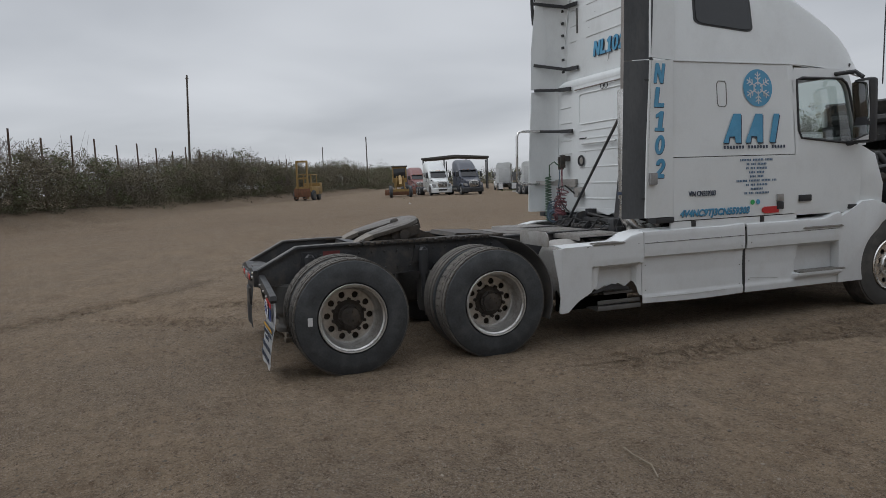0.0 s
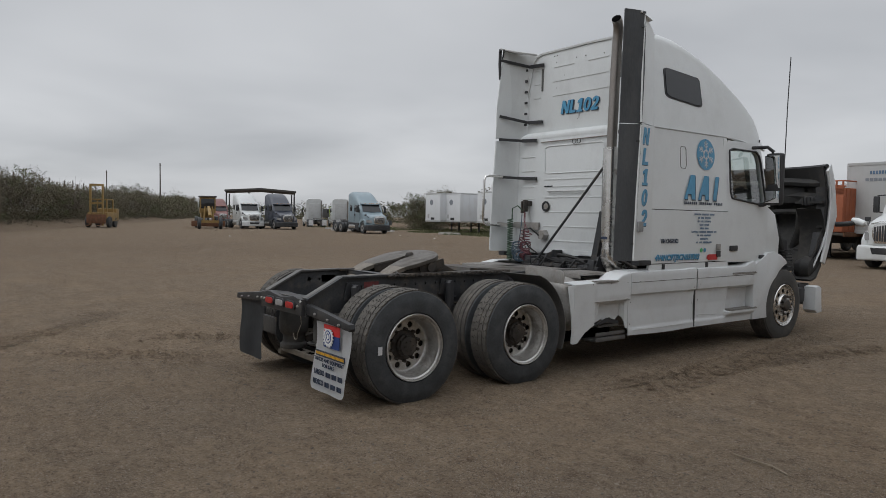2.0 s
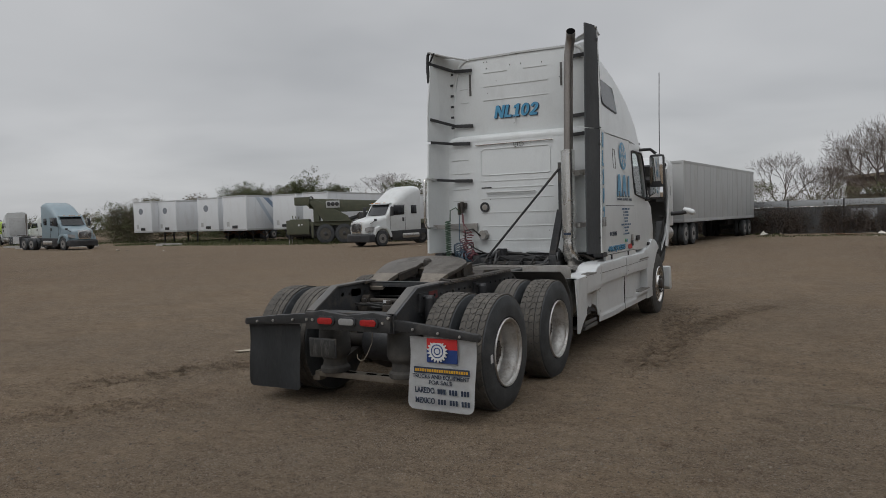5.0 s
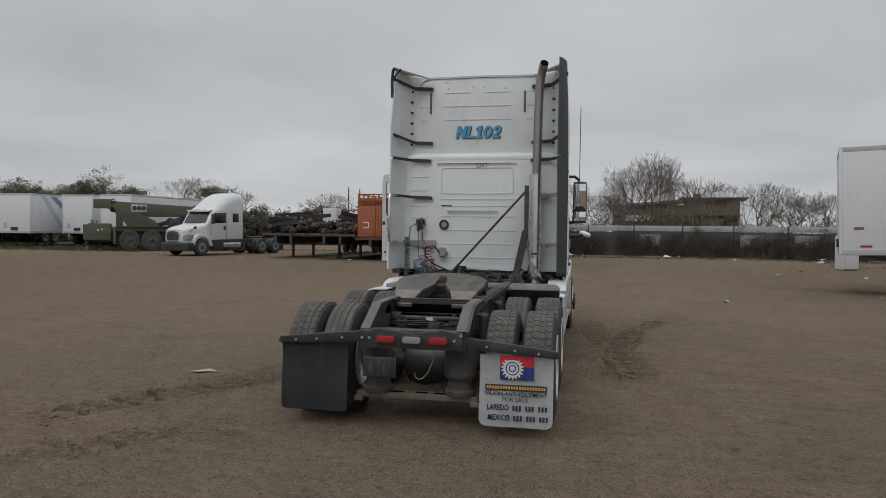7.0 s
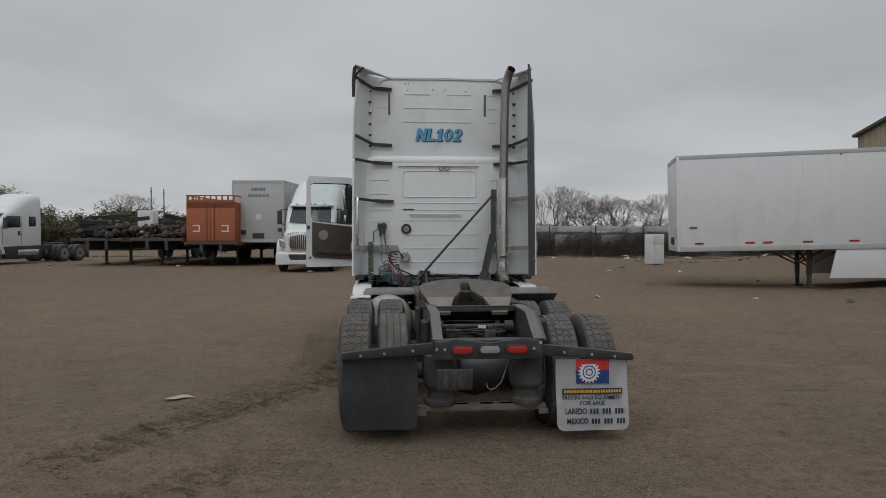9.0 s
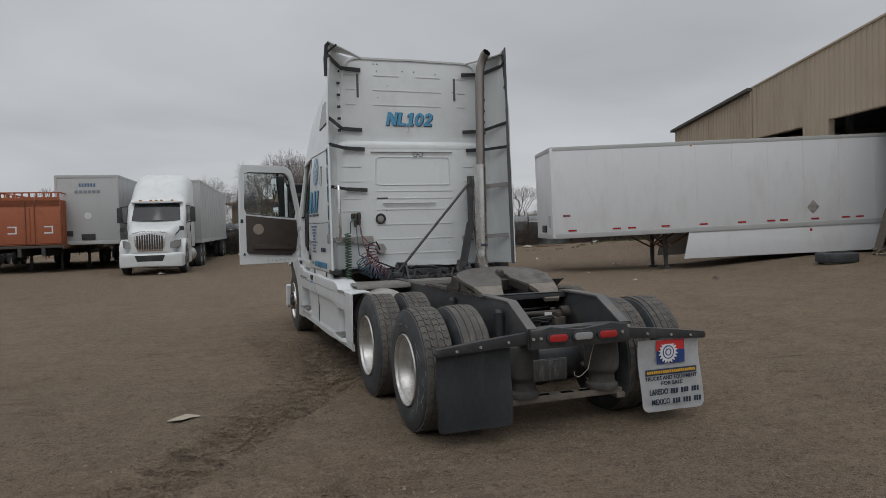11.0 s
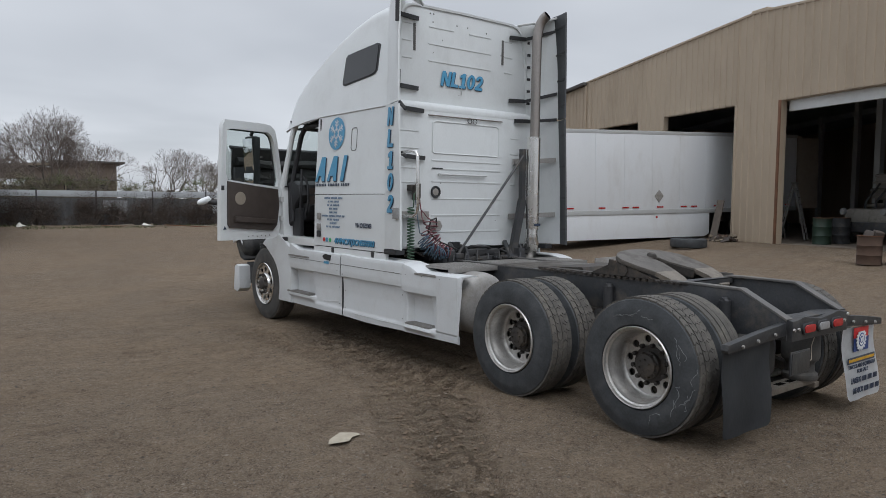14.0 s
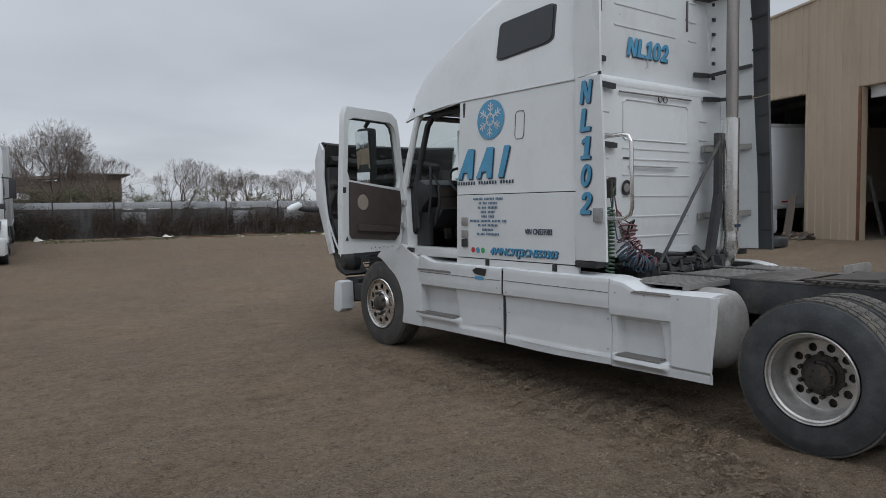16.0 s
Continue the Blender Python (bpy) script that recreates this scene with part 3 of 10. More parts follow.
# ruts pressed by turning wheels: line through plan points, half width, depth
RUTS = [
    (((-3.6, -1.3), (-2.9, -0.1), (-2.2, 0.9), (-1.6, 1.8), (-1.3, 3.2), (-1.2, 5.0)), 0.30, 0.030),
    (((-2.9, -2.2), (-2.4, -1.7), (-2.0, -1.2), (-1.6, -0.6)), 0.22, 0.028),
    (((-6.6, -0.6), (-5.0, -1.6), (-3.6, -2.7), (-2.4, -3.8)), 0.24, 0.022),
    (((1.85, 1.6), (1.9, 2.9), (1.95, 4.2), (2.3, 6.3), (3.1, 8.2)), 0.24, 0.030),
    (((5.6, -5.0), (5.3, 0.0), (6.2, 5.0), (8.0, 9.0)), 0.30, 0.012),
    (((-0.8, -1.4), (-1.6, -1.1), (-2.3, -1.0)), 0.22, 0.020),
    (((-1.9, 6.2), (-1.75, 4.8), (-1.7, 3.4), (-1.8, 2.4), (-2.5, 1.0), (-2.8, 0.4)), 0.26, 0.022),
    (((-1.0, 1.4), (-1.15, 2.8), (-1.15, 4.2), (-0.9, 5.6)), 0.42, 0.034),
    (((1.55, 7.6), (1.6, 5.8), (1.75, 4.6), (2.1, 3.0), (2.2, 1.6)), 0.22, 0.022),
]


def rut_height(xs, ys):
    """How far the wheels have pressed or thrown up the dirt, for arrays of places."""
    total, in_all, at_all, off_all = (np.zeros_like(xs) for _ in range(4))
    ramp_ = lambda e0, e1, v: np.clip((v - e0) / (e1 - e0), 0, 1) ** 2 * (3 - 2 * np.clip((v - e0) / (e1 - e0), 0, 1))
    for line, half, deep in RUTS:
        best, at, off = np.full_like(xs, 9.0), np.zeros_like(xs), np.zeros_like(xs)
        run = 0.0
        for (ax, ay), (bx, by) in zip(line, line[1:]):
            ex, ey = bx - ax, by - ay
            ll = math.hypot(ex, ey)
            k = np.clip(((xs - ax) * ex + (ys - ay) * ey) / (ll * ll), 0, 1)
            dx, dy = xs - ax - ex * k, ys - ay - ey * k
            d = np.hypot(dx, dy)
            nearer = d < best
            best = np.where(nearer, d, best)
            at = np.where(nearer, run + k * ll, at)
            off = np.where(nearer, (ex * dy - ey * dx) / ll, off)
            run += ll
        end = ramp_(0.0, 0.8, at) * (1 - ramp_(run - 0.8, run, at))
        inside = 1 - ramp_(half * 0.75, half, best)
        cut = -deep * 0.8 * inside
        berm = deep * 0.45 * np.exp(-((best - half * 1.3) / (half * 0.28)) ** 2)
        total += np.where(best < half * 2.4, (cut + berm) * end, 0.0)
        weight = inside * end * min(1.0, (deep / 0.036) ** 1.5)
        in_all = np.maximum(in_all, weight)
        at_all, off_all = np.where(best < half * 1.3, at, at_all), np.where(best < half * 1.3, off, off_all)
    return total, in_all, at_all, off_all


def rough_z(x, y):
    """The uneven surface of the yard, but for the ruts."""
    z = ground_z(x, y)
    r = math.hypot(x, y)
    if r < 60:
        near = 1 - smoothstep(12, 60, r)
        z += near * (0.012 * noise.noise((x * 0.9, y * 0.9, 0.3)) + 0.008 * noise.noise((x * 3.1, y * 3.1, 1.7)))
        if -9.5 < x < 10 and -7.5 < y < 10:
            z += 0.008 * noise.noise((x * 9.0, y * 9.0, 5.0)) + 0.007 * noise.noise((x * 21.0, y * 21.0, 2.0))
    return z - 0.004


def build_ground():
    xs, ys = axis_steps(-8.4, 8.8, 0.045, 900.0), axis_steps(-6.6, 8.6, 0.045, 900.0)
    gx, gy = np.meshgrid(xs, ys)
    inner = (gx > -9.5) & (gx < 10) & (gy > -7.5) & (gy < 10)
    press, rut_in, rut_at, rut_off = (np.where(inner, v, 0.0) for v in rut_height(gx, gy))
    crumble = np.array([0.35 + 1.1 * abs(noise.noise((x * 2.3, y * 2.3, 3.0))) + 0.7 * noise.noise((x * 11.0, y * 11.0, 6.0)) if p else 0.0 for x, y, p in zip(gx.ravel(), gy.ravel(), (press != 0).ravel())])
    zs = np.array([rough_z(x, y) for x, y in zip(gx.ravel(), gy.ravel())]) + press.ravel() * crumble * 1.9
    verts = np.stack([gx.ravel(), gy.ravel(), zs], 1)
    nx, ny = len(xs), len(ys)
    i0 = (np.arange(ny - 1)[:, None] * nx + np.arange(nx - 1)[None, :]).ravel()
    quads = np.stack([i0, i0 + 1, i0 + nx + 1, i0 + nx], 1)
    me = quick_mesh("ground", verts, quads, ground_mat(), True)
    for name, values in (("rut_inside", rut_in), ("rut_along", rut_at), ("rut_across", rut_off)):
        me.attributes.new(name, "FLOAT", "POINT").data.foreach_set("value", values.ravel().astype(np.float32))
    ob = new("ground", me)
    tagged(ob, "packed brown dirt yard with gravel, ruts and tyre tracks", "ground", kind="structure")


build_ground()

# ---- the white truck tractor ----
TYRE_R, HUB_Z = 0.51, 0.492


def tyre_mesh(name, width=0.285, R=TYRE_R, rim=0.292, blocks=True, drive=True, n=56):
    """A truck tyre round the x axis, its outer wall at x = width, with its tread in blocks."""
    w = width
    bm = lathe([(0.03, rim), (0.0, rim + 0.02), (-0.004, rim + 0.05), (-0.012 + 0.012, rim + 0.07), (-0.006, rim + 0.11), (0.004, R - 0.075), (0.012, R - 0.045), (0.02, R - 0.022),
                (0.04, R - 0.012), (w / 2, R - 0.006), (w - 0.04, R - 0.012), (w - 0.02, R - 0.022), (w - 0.012, R - 0.045), (w - 0.004, R - 0.075),
                (w + 0.006, rim + 0.11), (w, rim + 0.07), (w + 0.004, rim + 0.05), (w, rim + 0.02), (w - 0.03, rim)], n=n, closed=True)
    body, bm = bm, bm_new()
    if blocks:
        rows = 4
        count = 46 if drive else 1
        for j in range(rows):
            a0 = 0.028 + (w - 0.056) * j / rows + 0.003
            a1 = 0.028 + (w - 0.056) * (j + 1) / rows - 0.003
            edge = 0.004 if j in (0, rows - 1) else 0.0
            if not drive:
                add_lathe(bm, [(a0, R - 0.016), (a0 + 0.002, R - 0.001 - edge), (a1 - 0.002, R - 0.001 - edge), (a1, R - 0.016)], n=n, closed=True)
                continue
            am, step = (a0 + a1) / 2, 2 * math.pi / count
            for k in range(count):
                t0 = step * (k + 0.5 * (j % 2))
                t1 = t0 + step * 0.88
                point = step * (0.30 if j % 2 else -0.30)
                lo, hi = R - 0.02, R + 0.001 - edge
                q = []
                for a, t in ((a0, t0), (am, t0 + point), (a1, t0), (a1, t1), (am, t1 + point), (a0, t1)):
                    q.append([(a, math.cos(t) * r, math.sin(t) * r) for r in (lo, hi)])
                v = [[bm.verts.new(p) for p in pr] for pr in q]
                bm.faces.new([p[1] for p in v])
                for i in range(6):
                    bm.faces.new((v[i][0], v[(i + 1) % 6][0], v[(i + 1) % 6][1], v[i][1]))
    return mesh_of(name, body, rubber, 35), mesh_of("tread", bm, tread_rubber, 35)


def disc_with_holes(bm, x, r0, r1, hole_r, hole_at, count, depth=0.014):
    """A flat ring facing +x with round hand holes through it."""
    for k in range(count):
        a0, a1 = 2 * math.pi * (k - 0.5) / count, 2 * math.pi * (k + 0.5) / count
        am = (a0 + a1) / 2
        m = 6
        edge = [(r1, a0 + (a1 - a0) * i / m) for i in range(m)] + [(r1 + (r0 - r1) * i / 2, a1) for i in range(2)]
        edge += [(r0, a1 + (a0 - a1) * i / m) for i in range(m)] + [(r0 + (r1 - r0) * i / 2, a0) for i in range(2)]
        pts = [(math.cos(a) * r, math.sin(a) * r) for r, a in edge]
        cx, cy = math.cos(am) * hole_at, math.sin(am) * hole_at
        outer = [bm.verts.new((x, p[0], p[1])) for p in pts]
        ring = []
        for p in pts:
            d = math.atan2(p[1] - cy, p[0] - cx)
            ring.append((cx + math.cos(d) * hole_r, cy + math.sin(d) * hole_r))
        inner = [bm.verts.new((x, *p)) for p in ring]
        back = [bm.verts.new((x - depth, *p)) for p in ring]
        nn = len(pts)
        for i in range(nn):
            j = (i + 1) % nn
            bm.faces.new((outer[i], outer[j], inner[j], inner[i]))
            bm.faces.new((inner[i], inner[j], back[j], back[i]))
    return bm


def bolt_ring(bm, x, r, count, size, length):
    for k in range(count):
        a = 2 * math.pi * (k + 0.5) / count
        add_lathe(bm, [(x, size), (x + length, size), (x + length + 0.006, size * 0.6), (x + length + 0.006, 0.0001)], (0, math.cos(a) * r, math.sin(a) * r), "x", 6)
    return bm


# meshes of wheels, facing +x, their outer face at x = 0
tyre_drive = tyre_mesh("tyre")
tyre_rib = tyre_mesh("tyre_ribbed", drive=False)
tyre_front = tyre_mesh("tyre_steer", drive=False)
tyre_front[0].materials[0] = dusty_rubber


def deep_rim_mesh():
    bm = lathe([(0.0, 0.300), (0.010, 0.294), (0.007, 0.285), (-0.012, 0.280), (-0.022, 0.268), (-0.060, 0.262), (-0.072, 0.254), (-0.150, 0.250), (-0.172, 0.244), (-0.182, 0.232), (-0.194, 0.232),
                (-0.185, 0.262), (-0.05, 0.278), (-0.01, 0.298)], n=56, closed=True)
    disc_with_holes(bm, -0.182, 0.125, 0.236, 0.029, 0.188, 10)
    return mesh_of("rim", bm, aluminium, 35)


def deep_hub_mesh():
    bm = lathe([(-0.20, 0.140), (-0.174, 0.138), (-0.168, 0.098), (-0.150, 0.094), (-0.145, 0.102), (-0.130, 0.102), (-0.124, 0.088), (-0.105, 0.082), (-0.098, 0.060), (-0.098, 0.0001)], n=28)
    bolt_ring(bm, -0.128, 0.090, 8, 0.010, 0.018)
    bolt_ring(bm, -0.102, 0.045, 6, 0.007, 0.008)
    return mesh_of("hub", bm, grease, 35)


def drum_mesh():
    return mesh_of("brake_drum", lathe([(-0.38, 0.20), (-0.38, 0.228), (-0.23, 0.228), (-0.215, 0.20), (-0.215, 0.10)], n=28), grease, 35)


def front_rim_mesh():
    bm = lathe([(0.0, 0.298), (0.010, 0.290), (0.004, 0.281), (-0.03, 0.275), (-0.045, 0.262), (-0.030, 0.252), (-0.012, 0.245), (-0.03, 0.24), (-0.05, 0.27), (-0.012, 0.298)], n=48, closed=True)
    disc_with_holes(bm, -0.012, 0.150, 0.248, 0.031, 0.205, 10)
    bolt_ring(bm, 0.012, 0.122, 10, 0.016, 0.026)
    add_lathe(bm, [(-0.02, 0.158), (0.0, 0.152), (0.012, 0.145), (0.012, 0.0001)], n=28)
    return mesh_of("rim", bm, polished, 35)


def front_hub_mesh():
    bm = lathe([(0.012, 0.088), (0.035, 0.084), (0.052, 0.074), (0.060, 0.055), (0.062, 0.0001)], n=24)
    return mesh_of("hub", bm, grease, 35)


nut_me = mesh_of("wheel_nut", lathe([(0.0, 0.0165), (0.035, 0.0165), (0.041, 0.010), (0.041, 0.0001)], n=6), grease, 35)
rim_deep, hub_deep, drum_me, rim_front, hub_front = deep_rim_mesh(), deep_hub_mesh(), drum_mesh(), front_rim_mesh(), front_hub_mesh()


def wheel(parent, side, x, y, z, turn, tyre=None, kind="deep", label=""):
    """A wheel with tyre, rim and hub; x is its outer face, side +1 faces +x."""
    w = thing("wheel", None, label)
    w.parent = parent
    w.matrix_local = Matrix.Translation((x, y, z)) @ pose(0, 0, 0, 0, 0, 0 if side > 0 else 180) @ pose(0, 0, 0, turn, 0, 0)
    t = tyre or tyre_drive
    ty = part("tyre", t[0], None, w, at=Matrix.Translation((-0.285, 0, 0)))
    tagged(part("tread", t[1], None, ty), "worn tread blocks" if t is tyre_drive else "ribbed tread", kind="stuff")
    if kind == "deep":
        part("rim", rim_deep, None, w, "dusty cast aluminium rim with hand holes")
        part("hub", hub_deep, None, w, "greasy black hub")
        for k in range(10):
            a = math.pi * (k + 0.5) / 5
            part("wheel_nut", nut_me, None, w, at=Matrix.Translation((-0.182, math.cos(a) * 0.143, math.sin(a) * 0.143)))
        part("brake_drum", drum_me, None, w)
    elif kind == "front":
        part("rim", rim_front, None, w, "polished aluminium rim with round holes")
        part("hub", hub_front, None, w, "rusty hub")
        for k in range(10):
            a = math.pi * (k + 0.5) / 5
            part("wheel_nut", nut_me, None, w, at=Matrix.Translation((0.012, math.cos(a) * 0.124, math.sin(a) * 0.124)))
    elif kind == "inner":
        part("rim", rim_deep, None, w, at=Matrix.Translation((-0.285, 0, 0)) @ pose(0, 0, 0, 0, 0, 180))
    return w


truck = thing("semi_truck", None, "white sleeper-cab truck tractor with raised hood and open driver's door", "truck")


def tp(name, bm, material, label="", parent=None, smooth=40):
    return part(name, bm, material, parent or truck, label, smooth)


# wheels: two driven axles with twin tyres, one steered axle
for yy, k in ((-0.008, 0), (1.332, 1)):
    for sd in (1, -1):
        zz = HUB_Z - (0.014 if sd > 0 else -0.014)
        wheel(truck, sd, sd * 1.215, yy, zz, 13 + 47 * k + 21 * sd, label="twin outer wheel with worn drive tyre")
        wheel(truck, sd, sd * 0.885, yy, zz, 31 + 17 * k + 11 * sd, tyre_rib if (sd < 0 and k == 0) or (sd > 0 and k == 1) else tyre_drive, "inner", "twin inner wheel with worn tyre")
    tp("axle", add_lathe(lathe([(-0.62, 0.075), (0.62, 0.075)], (0, yy, HUB_Z), "x", 16), [(-0.19, 0.12), (-0.14, 0.20), (0.0, 0.235), (0.14, 0.20), (0.19, 0.12)], (0.0, yy, HUB_Z), "x", 20), grease, "greasy axle housing")
for sd in (1, -1):
    wheel(truck, sd, sd * 1.235, 6.365, HUB_Z - (0.028 if sd > 0 else -0.004), 24 * sd, tyre_front, "front", "steered front wheel")
# pale scrape marks round the outer wall of one rear tyre
scrape_grey = mat("scrape_grey", (0.20, 0.215, 0.215), 0.8, vary=0.3, scale=25, bump=0.1)
rx = random.Random(17)
for k in range(15):
    a = math.radians(rx.uniform(-75, 20) if k < 11 else rx.uniform(60, 125))
    r = rx.uniform(0.36, 0.46)
    pts = []
    for i in range(7):
        out = blend([(0.33, 0.004), (0.362, 0.0), (0.402, 0.006), (0.435, -0.004), (0.465, -0.012), (0.49, -0.022)], r)
        pts.append((-1.215 - out - 0.0005, -0.008 - math.cos(a) * r, HUB_Z + 0.014 + math.sin(a) * r))
        a += rx.uniform(0.02, 0.07)
        r = min(0.485, max(0.34, r + rx.gauss(0.0, 0.014)))
    tp("scrape_mark", tube(pts, 0.0018, 5), scrape_grey, "pale scrape on the tyre wall")
tp("front_axle", bar((-0.95, 6.365, 0.40), (0.95, 6.365, 0.40), 0.14, 0.12), grease)

# frame
for sd, nm in ((1, "frame_rail"), (-1, "frame_rail")):
    x0, x1 = 0.03 + sd * 0.40, 0.03 + sd * 0.455
    bm = prism([(-0.70, 0.72), (-0.70, 0.86), (-0.34, 1.045), (0.10, 1.05), (1.0, 1.02), (7.2, 1.02), (7.2, 0.76), (1.0, 0.76), (0.0, 0.72)], "x", x0, x1, 0.004)
    # paler grey than the rail, for dust and for light on its top face
    tp("rail_flange", prism([(-0.70, 0.858), (-0.34, 1.043), (0.10, 1.048), (1.0, 1.022), (6.9, 1.022), (6.9, 1.034), (1.0, 1.039), (0.10, 1.066), (-0.345, 1.061), (-0.70, 0.876)], "x", min(x0, x1) - (0.025 if sd > 0 else 0.004), max(x0, x1) + (0.004 if sd > 0 else 0.025), 0.003), fender_grey, "dusty upper flange, paler for the light on its top")
    add_prism(bm, [(-0.70, 0.855), (-0.34, 1.04), (0.10, 1.045), (1.0, 1.02), (7.0, 1.02), (7.0, 1.03), (1.0, 1.035), (0.10, 1.062), (-0.345, 1.057), (-0.70, 0.872)], "x", x0 - (0.0 if sd > 0 else 0.03), x1 + (0.03 if sd > 0 else 0.0))
    add_prism(bm, [(-0.70, 0.72), (0.0, 0.72), (1.0, 0.76), (7.0, 0.76), (7.0, 0.748), (1.0, 0.748), (0.0, 0.708), (-0.70, 0.708)], "x", x0 - (0.05 if sd > 0 else -0.0) , x1 + (0.0 if sd > 0 else 0.05))
    tp(nm, bm, frame_steel, "dark scuffed steel frame rail")
    # bolts along the rail
    bb = bm_new()
    for i in range(26):
        yb = -0.25 + i * 0.125
        for zb in (0.80, 0.96):
            add_lathe(bb, [(x1 if sd > 0 else x0, 0.014), ((x1 if sd > 0 else x0) + sd * 0.018, 0.012), ((x1 if sd > 0 else x0) + sd * 0.018, 0.0001)], (0, yb, zb), "x", 6)
    tagged(tp("rail_bolts", bb, frame_steel), kind="stuff")
    # shock absorbers and brackets on the outside of the rail
    for yb in (-0.38, 0.72):
        xo = x1 + 0.09 if sd > 0 else x0 - 0.09
        tp("shock_absorber", add_lathe(lathe([(0.50, 0.032), (0.72, 0.032), (0.72, 0.045), (0.96, 0.045), (0.985, 0.02), (0.985, 0.0001)], (xo, yb + 0.14, 0), "z", 14), [(xo - sd * 0.09, 0.02), (xo + sd * 0.04, 0.02)], (0, yb + 0.14, 0.965), "x", 10), black_plastic)
        tp("bracket", prism([(yb + 0.05, 0.84), (yb + 0.24, 0.84), (yb + 0.22, 1.0), (yb + 0.08, 1.0)], "x", xo - sd * 0.085, xo - sd * 0.06), frame_steel)
    tp("marker_patch", box(x1 if sd > 0 else x0 - 0.004, x1 + 0.004 if sd > 0 else x0, -0.10, 0.06, 0.93, 1.0), faded_red, "faded red paint patch")

# rear crossmember with lamps
rear = tp("rear_crossmember", prism([(-0.42, 0.715), (0.47, 0.715), (0.47, 0.865), (0.40, 0.868), (0.30, 0.885), (0.22, 0.872), (0.03, 0.852), (-0.16, 0.872), (-0.24, 0.885), (-0.34, 0.868), (-0.42, 0.865)], "y", -0.74, -0.66, 0.012), black_steel, "black bent steel end plate of the frame")
tp("top_plate", prism([(-0.37, -0.70), (0.43, -0.70), (0.43, -0.60), (0.26, -0.55), (0.03, -0.57), (-0.20, -0.55), (-0.37, -0.60)], "z", 0.855, 0.868, 0.003), frame_steel)
for xa, mt, lb in ((-0.19, red_lens, "red tail lamp"), (0.035, clear_lens, "clear reversing lamp"), (0.26, red_lens, "red tail lamp")):
    def oval(half, r):
        return [(xa + math.copysign(half, math.cos(a)) + r * math.cos(a), 0.796 + r * math.sin(a)) for a in [math.pi * 2 * (i + 0.5) / 20 for i in range(20)]]
    lamp = tp("lamp", prism(oval(0.052, 0.029), "y", -0.764, -0.735, 0.006), mt, lb)
    part("bezel", prism(oval(0.056, 0.042), "y", -0.756, -0.737, 0.004), black_plastic, lamp)
for bx in (-0.335, 0.40, -0.40, 0.455):
    tp("bolt", lathe([(-0.738, 0.014), (-0.752, 0.012), (-0.752, 0.0001)], (bx, 0, 0.80 if abs(bx) < 0.41 else 0.845), "y", 6), aluminium)
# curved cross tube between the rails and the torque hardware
# near-black wall: paints in the shaded depth and hides what lies behind
tp("crossmember", prism([(-0.37, 0.76), (0.43, 0.76), (0.43, 1.02), (-0.37, 1.02)], "y", 0.40, 0.44, 0.004), shade_black, "crossmember coloured near-black for the shaded depth between the frame rails")
tp("mounting_angle", add_box(box(-0.40, 0.46, 0.20, 0.30, 1.038, 1.05, 0.003), -0.40, 0.46, 0.20, 0.212, 1.0, 1.05, 0.003), frame_steel, "steel angle under the fifth wheel")
tp("torque_rod", add_lathe(add_lathe(lathe([(-0.32, 0.024), (0.36, 0.024)], (0, 0.10, 0.875), "x", 12), [(-0.36, 0.055), (-0.28, 0.055)], (0, 0.10, 0.875), "x", 14), [(0.30, 0.055), (0.38, 0.055)], (0, 0.10, 0.875), "x", 14), grease, "greasy torque rod between the rails")
for yc in (1.9, 2.7):
    tp("crossmember", box(-0.37, 0.43, yc - 0.05, yc + 0.05, 0.78, 0.97, 0.01), frame_steel)
rk = random.Random(12)
for k in range(9):
    xa, xb = rk.uniform(-0.34, -0.05), rk.uniform(0.05, 0.40)
    ya, za = rk.uniform(-0.30, 0.30), rk.uniform(0.80, 0.90)
    tp("air_line", tube([(xa, ya, za), ((xa + xb) / 2 - 0.06, ya + rk.uniform(-0.1, 0.1), za + rk.uniform(-0.02, 0.035)), ((xa + xb) / 2 + 0.08, ya, za + rk.uniform(-0.02, 0.03)), (xb, ya + rk.uniform(-0.1, 0.1), za)], rk.uniform(0.007, 0.012)), hose_black)
for xa, ya in ((-0.22, -0.1), (0.12, -0.2), (0.24, 0.12)):
    tp("valve", add_box(box(xa - 0.05, xa + 0.05, ya - 0.04, ya + 0.04, 0.80, 0.88, 0.012), xa - 0.02, xa + 0.02, ya - 0.02, ya + 0.02, 0.88, 0.92, 0.006), grease, "small greasy air valve")
tp("tag", box(0.02, 0.09, -0.14, -0.135, 0.885, 0.915), sign_white, "small white tag on a line")

# flap hangers and mud flaps
for sd in (1, -1):
    xi, xo_, zi, zo = (0.47, 1.25, 0.775, 0.70) if sd > 0 else (-0.40, -1.17, 0.80, 0.738)
    hanger = tp("flap_hanger", prism([(xi, zi + 0.05), (xi + (xo_ - xi) * 0.5, (zi + zo) / 2 + 0.048), (xo_, zo + 0.036), (xo_ + sd * 0.012, zo), (xo_, zo - 0.024), (xi, zi - 0.045)], "y", -0.695, -0.64, 0.010), black_steel, "tapered black flap hanger")
    for k in (0.25, 0.55, 0.8):
        part("bolt", lathe([(-0.70, 0.012), (-0.715, 0.010), (-0.715, 0.0001)], (xi + (xo_ - xi) * k, 0, zi + (zo - zi) * k), "y", 6), tank_metal, hanger)


